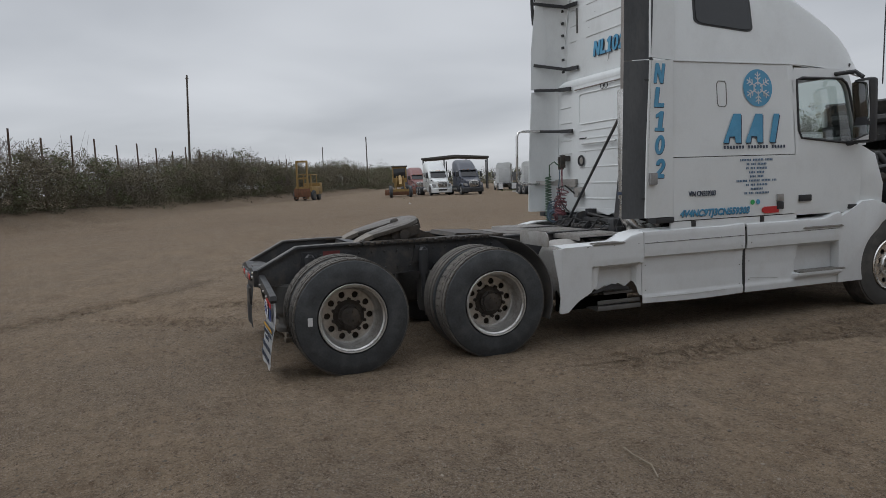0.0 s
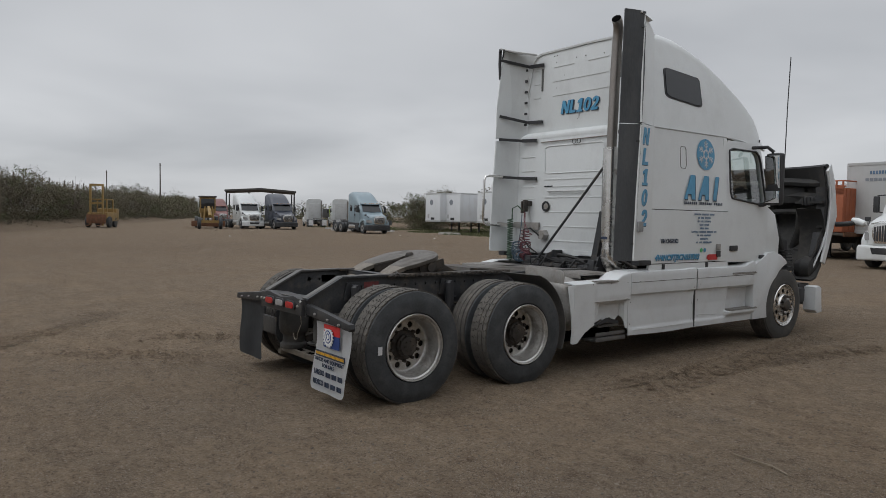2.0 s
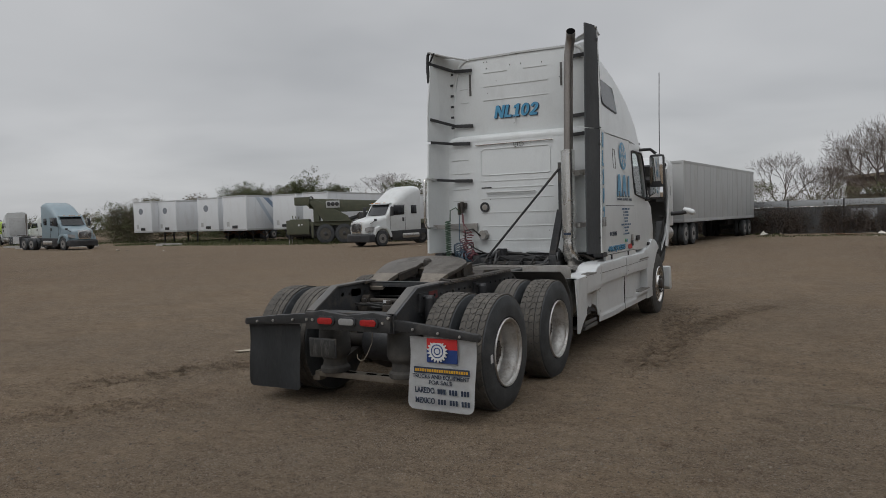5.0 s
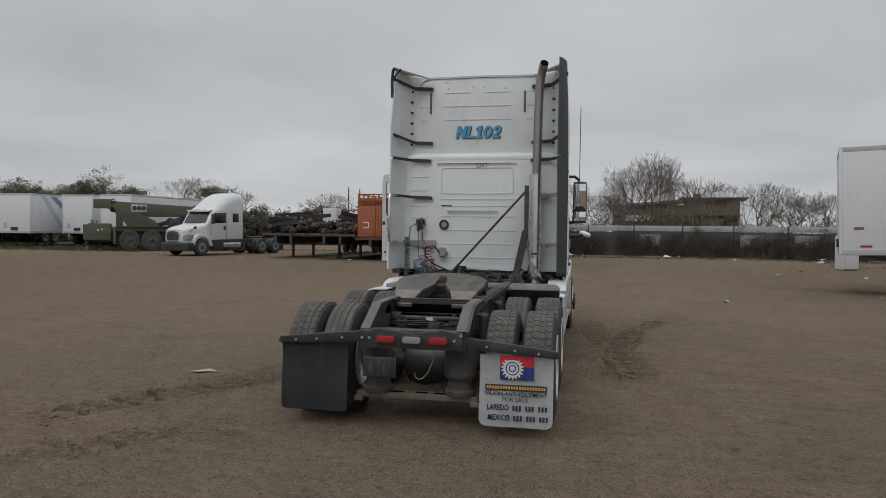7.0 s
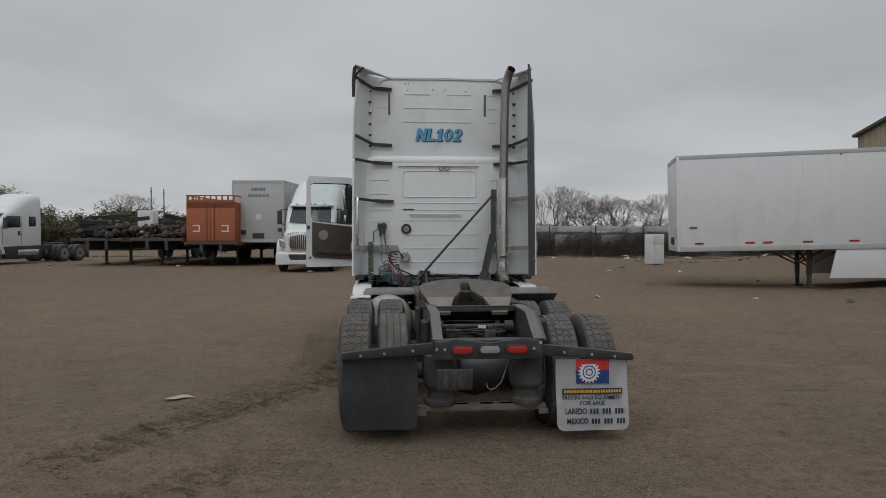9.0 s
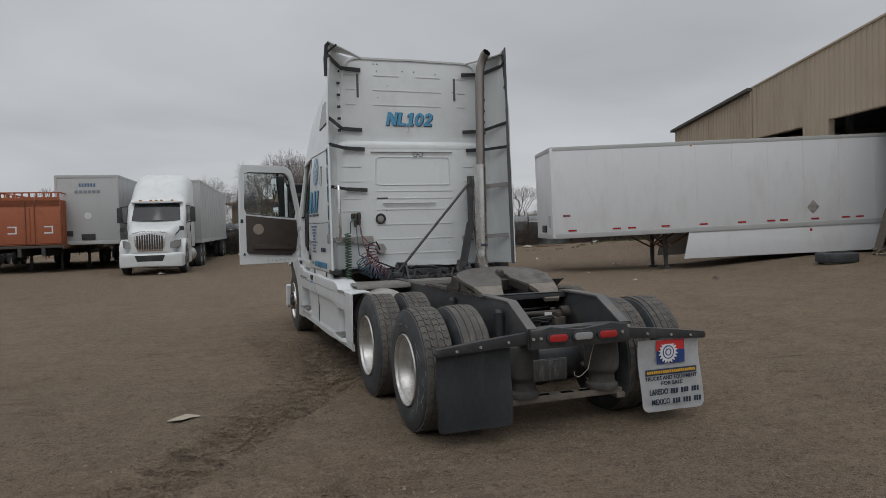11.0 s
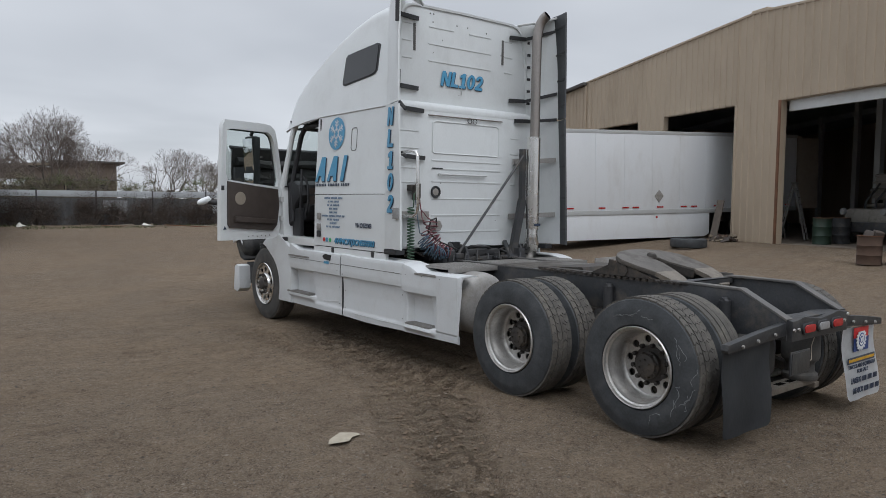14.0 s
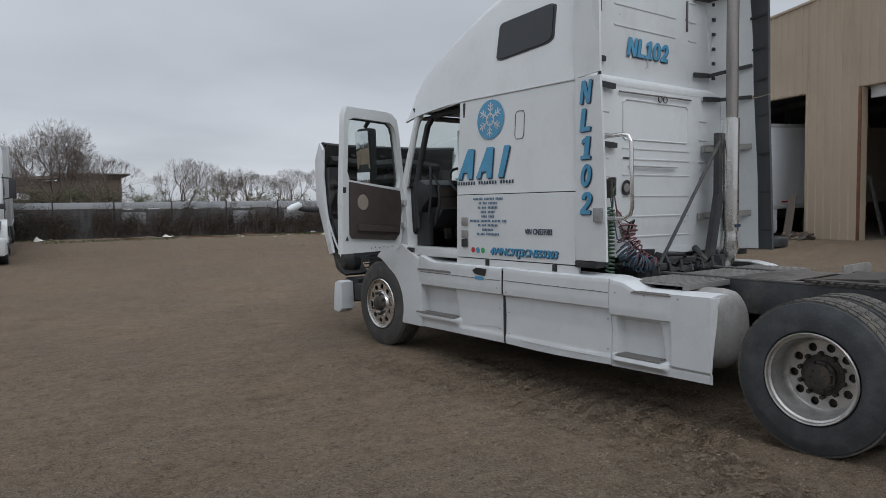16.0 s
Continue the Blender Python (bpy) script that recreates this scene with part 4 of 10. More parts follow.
def flap_mesh(x0, x1, z0, z1, bend, y=-0.655, r=0.04):
    bm = bm_new()
    nx = 8
    rows = []
    bend_at = 1 - r / (z1 - z0)
    for v in [bend_at * j / 9 for j in range(9)] + [bend_at + (1 - bend_at) * math.sin(j * math.pi / 12) for j in range(7)]:
        z = z1 + (z0 - z1) * v
        yb = y - bend * v * v + 0.008 * math.sin(v * 7)
        cut = r * (1 - math.sqrt(max(0.0, 1 - max(0.0, (v * (z1 - z0) - (z1 - z0) + r) / r) ** 2)))
        rows.append([bm.verts.new((x0 + cut + (x1 - x0 - 2 * cut) * i / nx, yb + 0.006 * math.sin(i * 1.1 + v * 3), z)) for i in range(nx + 1)])
    for r0, r1 in zip(rows, rows[1:]):
        for i in range(nx):
            bm.faces.new((r0[i], r0[i + 1], r1[i + 1], r1[i]))
    bmesh.ops.solidify(bm, geom=list(bm.faces), thickness=0.009)
    return bm


tp("mud_flap", flap_mesh(-1.165, -0.555, 0.135, 0.735, 0.02), flap_rubber, "plain black rubber mud flap")
sign_flap = tp("mud_flap", flap_mesh(0.605, 1.215, 0.105, 0.69, 0.07, r=0.06), sign_white, "white advertising mud flap with blue and red gear emblem")


def on_flap(z):
    v = (0.69 - z) / 0.585
    return -0.666 - 0.07 * v * v


part("emblem_red", box(0.775, 1.055, on_flap(0.62) - 0.004, on_flap(0.62), 0.598, 0.684), red_vinyl, sign_flap, "red half of the emblem")
part("emblem_blue", box(0.775, 1.055, on_flap(0.53) - 0.004, on_flap(0.53), 0.488, 0.598), navy_vinyl, sign_flap, "navy half of the emblem")
gear = []
for i in range(72):
    a = 2 * math.pi * i / 72
    rr = 0.094 if (i // 2) % 2 else 0.074
    gear.append((0.88 + rr * math.cos(a), min(0.652, 0.585 + rr * math.sin(a))))
part("emblem_gear", prism(gear, "y", -0.690, -0.684), sign_white, sign_flap, "white gear of the emblem")
for r0 in (0.022, 0.048):
    part("emblem_ring", lathe([(-0.693, r0), (-0.690, r0 + 0.009), (-0.689, r0)], (0.88, 0, 0.585), "y", 24, closed=True), navy_vinyl, sign_flap)
part("web_strip", box(0.655, 1.165, on_flap(0.425) - 0.006, on_flap(0.425), 0.398, 0.448), dark_vinyl, sign_flap, "black strip with an address as amber bars")
for i in range(22):
    part("strip_bar", box(0.668 + i * 0.0223, 0.683 + i * 0.0223, on_flap(0.425) - 0.009, on_flap(0.425) - 0.005, 0.412, 0.435), amber_vinyl, sign_flap)
lettering("TRUCKS AND EQUIPMENT", 0.046, dark_vinyl, sign_flap, Matrix.Translation((0.905, on_flap(0.375) - 0.006, 0.372)), 0.002, width=0.52, bold=0.004)
lettering("FOR SALE", 0.046, dark_vinyl, sign_flap, Matrix.Translation((0.905, on_flap(0.33) - 0.006, 0.328)), 0.002, width=0.21, bold=0.004)
lettering("LAREDO", 0.066, dark_vinyl, sign_flap, Matrix.Translation((0.765, on_flap(0.26) - 0.006, 0.262)), 0.002, width=0.18, bold=0.014)
lettering("MEXICO", 0.066, dark_vinyl, sign_flap, Matrix.Translation((0.775, on_flap(0.185) - 0.006, 0.182)), 0.002, width=0.18, bold=0.014)
for x0, zc in ((0.885, 0.262), (0.895, 0.182)):
    for i in range(11):
        if i not in (3, 7):
            part("number_bar", box(x0 + i * 0.0265, x0 + 0.017 + i * 0.0265, on_flap(zc) - 0.008, on_flap(zc) - 0.003, zc - 0.021, zc + 0.021), dark_vinyl, sign_flap)

# rear suspension: air bags, cross channel, plate, tank
for xa in (-0.345, 0.40):
    tp("air_bag", lathe([(0.275, 0.10), (0.28, 0.128), (0.30, 0.138), (0.325, 0.135), (0.345, 0.112), (0.40, 0.106), (0.425, 0.116), (0.44, 0.136), (0.47, 0.146), (0.56, 0.146), (0.66, 0.140), (0.70, 0.132), (0.72, 0.10)], (xa, -0.42, 0), "z", 28), dusty_rubber, "dusty black rubber air spring")
chan = box(-0.53, 0.56, -0.48, -0.36, 0.268, 0.280, 0.003)
for z0_, z1_, ya in ((0.232, 0.280, -0.488),):
    add_box(chan, -0.53, 0.56, ya, ya + 0.012, z0_, z1_, 0.003)
for xa in (-0.55, 0.50):
    add_box(chan, xa, xa + 0.08, -0.50, -0.40, 0.195, 0.240, 0.006)
cross = tp("cross_channel", chan, ramp_steel, "worn steel cross channel below the air springs")
# slots are black boxes, the dark of the openings put in as colour
for xa in (-0.22, 0.0, 0.17):
    part("slot", box(xa, xa + 0.11, -0.455, -0.405, 0.279, 0.282), shade_black, cross)
tp("plate_bracket", box(-0.395, -0.105, -0.725, -0.712, 0.465, 0.635, 0.004), frame_steel, "blank dark bracket for a plate")
tp("plate_cover", box(-0.385, -0.115, -0.731, -0.724, 0.475, 0.625, 0.003), plate_dull, "scratched blank plate")
tp("air_tank", lathe([(-0.20, 0.05), (-0.17, 0.15), (-0.12, 0.18), (0.22, 0.18), (0.27, 0.15), (0.30, 0.05)], (0.02, -0.12, 0.52), "x", 24), frame_steel)
tp("pigtail_wire", tube([(0.21, -0.62, 0.70), (0.19, -0.60, 0.60), (0.15, -0.62, 0.50), (0.10, -0.60, 0.445), (0.06, -0.60, 0.435), (0.035, -0.6, 0.455), (0.03, -0.6, 0.49)], 0.0035), beige_trim)
for sd in (1, -1):
    tp("spring_arm", prism([(-0.5, 0.28), (-0.1, 0.36), (0.4, 0.42), (0.55, 0.62), (0.48, 0.66), (0.3, 0.5), (-0.1, 0.44), (-0.5, 0.34)], "x", 0.03 + sd * 0.34, 0.03 + sd * 0.42), grease)
    tp("spring_arm", prism([(0.92, 0.28), (1.3, 0.36), (1.8, 0.42), (1.95, 0.62), (1.88, 0.66), (1.7, 0.5), (1.3, 0.44), (0.92, 0.34)], "x", 0.03 + sd * 0.34, 0.03 + sd * 0.42), grease)
    tp("air_bag", lathe([(0.34, 0.12), (0.40, 0.135), (0.62, 0.132), (0.72, 0.10)], (0.03 + sd * 0.37, 0.98, 0), "z", 20), dusty_rubber)

# fifth wheel
fifth = thing("fifth_wheel", None, "greasy worn fifth-wheel plate tilted backwards")
fifth.parent = truck
fifth.matrix_local = Matrix.Translation((0.0, 0.70, 1.178)) @ pose(0, 0, 0, 14.5, 0, 0)
outline = [(0.465 * math.cos(math.pi * i / 24), 0.0 + 0.27 * math.sin(math.pi * i / 24)) for i in range(25)]
outline += [(-0.455, -0.16), (-0.42, -0.30), (-0.14, -0.30), (-0.05, -0.10), (-0.05, 0.02), (0.05, 0.02), (0.05, -0.10), (0.14, -0.30), (0.42, -0.30), (0.455, -0.16)]
part("plate", prism(outline, "z", -0.02, 0.02, 0.008), worn_plate, fifth, "worn steel top plate with a V throat")
for sd in (1, -1):
    part("ramp", loft([[(sd * 0.42, -0.295, 0.018), (sd * 0.14, -0.295, 0.018), (sd * 0.14, -0.295, -0.018), (sd * 0.42, -0.295, -0.018)], [(sd * 0.39, -0.42, 0.0), (sd * 0.175, -0.42, 0.0), (sd * 0.175, -0.42, -0.04), (sd * 0.39, -0.42, -0.04)], [(sd * 0.345, -0.545, -0.045), (sd * 0.20, -0.545, -0.045), (sd * 0.20, -0.545, -0.075), (sd * 0.345, -0.545, -0.075)]], True), ramp_steel, fifth, "scoured bare steel ramp")
    part("throat_edge", bar((sd * 0.145, -0.31, -0.03), (sd * 0.055, -0.08, -0.03), 0.03, 0.07), grease, fifth, "thick greasy edge of the throat")
part("side_web", prism([(-0.46, 0.16), (-0.42, -0.12), (-0.40, -0.12), (-0.42, 0.16)], "z", -0.11, -0.02), grease, fifth)
part("side_web", prism([(0.46, 0.16), (0.42, -0.12), (0.40, -0.12), (0.42, 0.16)], "z", -0.11, -0.02), grease, fifth)
part("lock_housing", prism([(-0.06, 0.30), (0.06, 0.30), (0.10, -0.05), (-0.10, -0.05)], "z", -0.12, -0.02), grease, fifth)
part("lock_jaw", lathe([(-0.10, 0.05), (0.03, 0.045), (0.05, 0.03), (0.05, 0.0001)], (0, 0.06, 0), "z", 16), grease, fifth)
for sd in (1, -1):
    part("pivot", lathe([(sd * 0.36, 0.05), (sd * 0.46, 0.05)], (0, 0.0, -0.07), "x", 16), grease, fifth)
    tp("slide_bracket", prism([(0.42, 1.06), (1.08, 1.06), (0.90, 1.14), (0.80, 1.17), (0.64, 1.15)], "x", -0.03 + sd * 0.38, -0.03 + sd * 0.42), grease, "greasy slider bracket")
    tp("slide_rail", box(0.04 + sd * 0.42 - 0.05, 0.04 + sd * 0.42 + 0.05, 0.10, 1.75, 1.037, 1.062, 0.004), grease)
    tb = bm_new()
    for i in range(24):
        add_box(tb, 0.04 + sd * 0.49 - 0.018, 0.04 + sd * 0.49 + 0.018, 0.15 + i * 0.065, 0.185 + i * 0.065, 1.037, 1.055)
    tagged(tp("rack_teeth", tb, grease), kind="stuff")
tp("release_rod", tube([(0.15, 0.4, 1.08), (0.45, 0.30, 1.07), (0.52, 0.26, 1.06)], 0.012), grease)
tp("drive_shaft", lathe([(1.4, 0.055), (4.6, 0.055)], (0.03, 0, 0.62), "y", 14), grease)
tp("ramp", prism([(1.25, 1.045), (1.75, 1.045), (1.72, 1.06), (1.28, 1.085)], "x", -0.33, 0.40), grease)

# deck plate behind the sleeper, quarter fenders, tanks
deck = tp("deck_plate", box(-1.06, 0.98, 2.36, 2.90, 1.004, 1.018, 0.004), tread_plate, "ribbed aluminium deck plate")
for i in range(11):
    part("rib", box(-1.04, 0.96, 2.385 + i * 0.047, 2.408 + i * 0.047, 1.018, 1.026, 0.003), tread_plate, deck)
part("edge_lip", box(-1.07, 0.99, 2.345, 2.362, 0.975, 1.022, 0.003), tread_plate, deck)
# dark clutter between the deck and the sleeper: cab mount beam, valves, boxes, loose lines
tp("cab_mount_beam", add_box(add_box(box(-0.62, 0.66, 3.02, 3.12, 0.98, 1.06, 0.01), -0.56, -0.46, 3.0, 3.3, 1.0, 1.14, 0.01), 0.52, 0.62, 3.0, 3.3, 1.0, 1.14, 0.01), frame_steel, "black cab mount beam across the frame")
for xa in (-0.42, 0.44):
    tp("cab_strut", tube([(xa, 3.06, 1.04), (xa + 0.12, 3.30, 1.20)], 0.03, 8), frame_steel)
    tp("mount_plate", prism([(3.0, 1.02), (3.25, 1.02), (3.18, 1.20), (3.08, 1.18)], "x", xa + 0.16, xa + 0.19, 0.004), frame_steel)
for i, (xa, ya, w_, h_) in enumerate(((-0.30, 3.0, 0.07, 0.03), (-0.10, 3.04, 0.10, 0.02), (0.14, 3.0, 0.06, 0.04), (0.30, 3.05, 0.08, 0.03))):
    tp("valve_box", add_lathe(box(xa - w_ / 2, xa + w_ / 2, ya - 0.05, ya + 0.05, 1.02, 1.02 + h_, 0.012), [(1.02 + h_, 0.025), (1.06 + h_, 0.022), (1.06 + h_, 0.0001)], (xa, ya, 0), "z", 10), grease if i % 2 else black_plastic)
for i in range(7):
    xa = -0.55 + i * 0.17
    tp("loose_line", tube([(xa, 2.93, 1.03), (xa + 0.05, 2.98, 1.09 + 0.02 * (i % 3)), (xa + 0.16, 3.10, 1.07), (xa + 0.12, 3.24, 1.12)], 0.008 + 0.003 * (i % 3), 6), hose_black if i % 3 else frame_steel)
tp("deck_plate", box(-0.40, 0.40, 1.86, 2.34, 1.030, 1.042, 0.004), worn_plate, "dull plate over the frame")
for sd in (1, -1):
    tp("fuel_tank", lathe([(2.10, 0.0001), (2.11, 0.20), (2.13, 0.27), (2.16, 0.302), (2.22, 0.312), (4.55, 0.312), (4.62, 0.28), (4.64, 0.2)], (sd * 0.775, 0, 0.672), "y", 36), tank_metal, "dusty aluminium fuel tank")
    for yb in (2.5, 3.6):
        tp("tank_strap", lathe([(yb - 0.03, 0.316), (yb + 0.03, 0.316)], (sd * 0.775, 0, 0.672), "y", 36), frame_steel)
arc = [(1.345 + 0.60 * math.cos(a), HUB_Z + 0.60 * math.sin(a)) for a in [radians(-22 + 92 * i / 12) for i in range(13)]]
arc_in = [(1.345 + 0.592 * math.cos(a), HUB_Z + 0.592 * math.sin(a)) for a in [radians(70 - 92 * i / 12) for i in range(13)]]
tp("quarter_fender", prism(arc + arc_in, "x", 0.60, 1.17), fender_grey, "dirty grey quarter fender before the drive tyre")
tp("fender_plate", prism([(0.60, 0.955), (1.165, 0.955), (1.175, 1.02), (1.16, 1.07), (1.12, 1.095), (0.60, 1.09)], "y", 1.895, 1.91, 0.003), tank_metal, "bent grey metal end plate on the fender")

part("tyre_label", box(-0.006, 0.0, -0.02, 0.02, -0.035, 0.035), sign_white, truck, "small white label on the tyre wall", at=Matrix.Translation((1.224, -0.375, 0.485)))

# sleeper, roof and cab shell
def side_x(z):
    """Half width of the cab side at a height."""
    return blend([(1.0, 1.185), (1.75, 1.175), (2.3, 1.14), (2.72, 1.115), (3.1, 1.06), (3.45, 1.0), (3.7, 0.93)], z)


for sd in (1, -1):
    def panel(y0, y1, z0, z1, steps=6):
        bm = bm_new()
        rows = []
        for j in range(steps + 1):
            z = z0 + (z1 - z0) * j / steps
            rows.append([bm.verts.new((sd * side_x(z), y, z)) for y in (y0, (y0 + y1) / 2, y1)])
        for r0, r1 in zip(rows, rows[1:]):
            for i in range(2):
                bm.faces.new((r0[i], r0[i + 1], r1[i + 1], r1[i]))
        bmesh.ops.recalc_face_normals(bm, faces=bm.faces)
        if (bm.faces[:] and bm.faces[0].normal.x * sd < 0):
            bmesh.ops.reverse_faces(bm, faces=bm.faces)
        bmesh.ops.solidify(bm, geom=list(bm.faces), thickness=0.03)
        return bm
    tp("sleeper_side", panel(3.335, 4.955, 1.765, 2.715), white_paint, "white sleeper side panel")
    tp("locker_door", panel(3.335, 4.955, 1.125, 1.757, 3), white_paint, "white luggage locker door")
    tp("sill_panel", panel(3.30, 4.96, 1.015, 1.115, 1), white_paint)
    hatch = [(sd * (side_x(z) + 0.002), y, z) for y, z in ((4.0, 2.30), (4.02, 2.27), (4.10, 2.27), (4.12, 2.30), (4.12, 2.50), (4.10, 2.53), (4.02, 2.53), (4.0, 2.50))]
    tp("side_vent", tube([(p[0], p[1] - (0.08 if sd > 0 else 0.0), p[2]) for p in hatch + hatch[:1]], 0.004, 6), fender_grey, "outline of a small side hatch")
    for yb in (3.55, 4.45):
        tp("hinge", box(sd * 1.18 - 0.015, sd * 1.18 + 0.015, yb, yb + 0.05, 1.055, 1.115, 0.004), black_plastic)

# roof: rings from the seam up over the top
roof_top = [(3.30, 3.87), (3.6, 3.93), (3.95, 3.935), (4.3, 3.87), (4.6, 3.765), (5.1, 3.50), (5.58, 3.22), (5.80, 3.06), (5.95, 2.90), (6.04, 2.75)]
rings = []
for yy in (3.415, 3.5, 3.8, 4.1, 4.4, 4.7, 5.0, 5.3, 5.55, 5.75, 5.9, 6.0, 6.05):
    zt = blend(roof_top, yy)
    zlow = blend([(3.3, 2.725), (5.1, 2.725), (5.6, 2.68), (6.05, 2.63)], yy)
    nar = blend([(3.3, 0.0), (4.6, 0.0), (5.4, 0.02), (5.8, 0.06), (6.05, 0.14)], yy)
    half = []
    zs = zlow + (zt - zlow) * 0.86
    for k in range(6):
        z = zlow + (zs - zlow) * k / 5
        half.append((side_x(z) - nar * (0.55 + 0.45 * k / 5), z))
    xe, ze = half[-1]
    for k in range(1, 6):
        a = math.pi / 2 * k / 5
        half.append((xe - 0.20 * (1 - math.cos(a)), ze + (zt - ze) * math.sin(a) * 0.96))
    half.append((0.35, zt - 0.004))
    ring = [(-x, yy, z) for x, z in half] + [(0.0, yy, zt)] + [(x, yy, z) for x, z in reversed(half)]
    rings.append(ring)
roof = loft(rings, caps=False)
roof.faces.ensure_lookup_table()
bmesh.ops.solidify(roof, geom=list(roof.faces), thickness=0.025)
tp("roof_fairing", roof, white_paint, "white aerodynamic high roof", smooth=50)
# black sheet paints in the dark gap beneath the roof lip
tp("visor_underside", box(-0.92, 0.92, 5.72, 6.0, 2.655, 2.675), black_plastic, "black sheet for the shaded gap under the roof lip")
for sd in (1, -1):
    frame_pts = [(3.69, 3.11), (4.45, 3.045), (4.455, 3.40), (4.42, 3.43), (3.78, 3.475), (3.71, 3.45)]
    # sleeper window: dark pane in a rubber frame that follows the roof side
    def on_side(y, z, o):
        nar = blend([(3.3, 0.0), (4.6, 0.0), (5.4, 0.02)], y)
        return (sd * (side_x(z) - nar * 0.7 + o), y, z)
    cy = sum(p[0] for p in frame_pts) / 6
    cz = sum(p[1] for p in frame_pts) / 6
    for nm, grow, o, mt, lb in (("window_rubber", 1.0, 0.006, black_plastic, ""), ("sleeper_window", 0.93, 0.012, dark_glass, "dark tinted sleeper window")):
        bm = bm_new()
        rnd = []
        for i in range(len(frame_pts)):
            p0, p1, p2 = frame_pts[i - 1], frame_pts[i], frame_pts[(i + 1) % 6]
            for k in range(5):
                t = k / 4
                a = [p1[j] + (p0[j] - p1[j]) * 0.16 for j in (0, 1)]
                b2 = [p1[j] + (p2[j] - p1[j]) * 0.16 for j in (0, 1)]
                rnd.append([(1 - t) ** 2 * a[j] + 2 * t * (1 - t) * p1[j] + t * t * b2[j] for j in (0, 1)])
        vs = [bm.verts.new(on_side(cy + (p[0] - cy) * grow, cz + (p[1] - cz) * grow, o)) for p in rnd]
        c0 = bm.verts.new(on_side(cy, cz, o))
        for i in range(len(vs)):
            bm.faces.new((vs[i], vs[(i + 1) % len(vs)], c0))
        bmesh.ops.recalc_face_normals(bm, faces=bm.faces)
        bmesh.ops.solidify(bm, geom=list(bm.faces), thickness=0.008)
        tp(nm, bm, mt, lb)
    tp("roof_trim", tube([(sd * 1.118, 3.32, 2.722), (sd * 1.118, 4.9, 2.722), (sd * 1.075, 5.5, 2.68)], 0.007, 6), fairing_grey)

# back wall: lower sheet, arched ledge, upper sheet, pressed ribs
back = tp("back_wall", prism([(-1.13, 1.16), (1.13, 1.16), (1.10, 2.70), (1.02, 2.73), (-1.02, 2.73), (-1.10, 2.70)], "y", 3.33, 3.36, 0.004), grimy_white, "white ribbed steel back wall of the sleeper")
ledge = [(-1.10, 2.62), (-1.085, 2.70), (-1.04, 2.745), (-0.95, 2.765), (0.95, 2.765), (1.04, 2.745), (1.085, 2.70), (1.10, 2.62)]
part("ledge", loft([[(x * k, y, z + dz) for x, z in ledge] for k, y, dz in ((1.0, 3.328, -0.06), (1.0, 3.326, -0.02), (0.995, 3.334, 0.005), (0.98, 3.36, 0.028), (0.965, 3.40, 0.040), (0.95, 3.445, 0.046))], caps=False), grimy_white, back, "smooth rounded ledge between the two sheets", smooth=60)
part("upper_sheet", prism([(-1.04, 2.70), (1.04, 2.70), (0.97, 3.40), (0.90, 3.80), (0.80, 3.868), (-0.80, 3.868), (-0.90, 3.80), (-0.97, 3.40)], "y", 3.435, 3.46, 0.004), grimy_white, back)


def rib(x0, x1, z, y, h=0.012, mt=fairing_grey):
    bm = bm_new()
    add_box(bm, x0, x1, y - 0.006, y + 0.004, z - h / 2, z + h / 2, 0.003)
    part("rib", bm, grimy_white, back, smooth=30)
    # darker grey strip paints in the groove below the rib
    part("groove", box(x0 + 0.005, x1 - 0.005, y - 0.0035, y + 0.003, z - h / 2 - 0.006, z - h / 2), fairing_grey, back)


for z in (3.475, 3.285):
    rib(-0.54, 0.41, z, 3.435)
for x0, x1 in ((-0.53, -0.17), (0.06, 0.40)):
    rib(x0, x1, 3.665, 3.435)
for z in (3.665, 3.475, 3.285):
    for x0, x1 in ((-0.90, -0.77), (0.63, 0.76)):
        rib(x0, x1, z, 3.435)
for z in (2.155, 2.06, 1.915, 1.72, 1.53, 1.34):
    rib(-0.56, 0.50, z, 3.33)
for z in (2.47, 2.28, 2.06, 1.90):
    for x0, x1 in ((-1.0, -0.74), (0.66, 0.80)):
        rib(x0, x1, z, 3.33)
frame_loop = [(-0.55, 2.57), (-0.50, 2.595), (0.42, 2.595), (0.46, 2.57), (0.46, 2.25), (0.43, 2.235), (-0.52, 2.235), (-0.55, 2.25)]
part("pressed_panel", add_tube(bm_new(), [(x, 3.328, z) for x, z in frame_loop + frame_loop[:1]], 0.008, 6), grimy_white, back)
for x0 in (-0.735, 0.60):
    part("slot", box(x0 - 0.016, x0 + 0.012, 3.424, 3.437, 3.37, 3.67, 0.003), fender_grey, back, "grey vertical slot cover")
part("latch_bar", tube([(-0.62, 3.312, 2.655), (0.50, 3.312, 2.66)], 0.008), chrome_pipe, back)
for xa in (-0.02, 0.06):
    part("latch_ring", add_lathe(bm_new(), [(3.300, 0.030), (3.308, 0.034), (3.308, 0.026)], (xa, 0, 2.63), "y", 18, closed=True), black_plastic, back)
part("grab_bar", add_tube(tube([(-0.46, 3.30, 1.995), (0.25, 3.30, 1.995)], 0.011), [(-0.46, 3.30, 1.995), (-0.46, 3.335, 1.995)], 0.011), fairing_grey, back)
part("rubbed_mark", box(-0.55, -0.40, 3.322, 3.331, 2.055, 2.07), black_plastic, back)
vent = part("round_vent", lathe([(3.315, 0.070), (3.305, 0.066), (3.305, 0.052), (3.322, 0.05)], (-0.507, 0, 1.795), "y", 28), black_plastic, back, "round black-ringed vent")
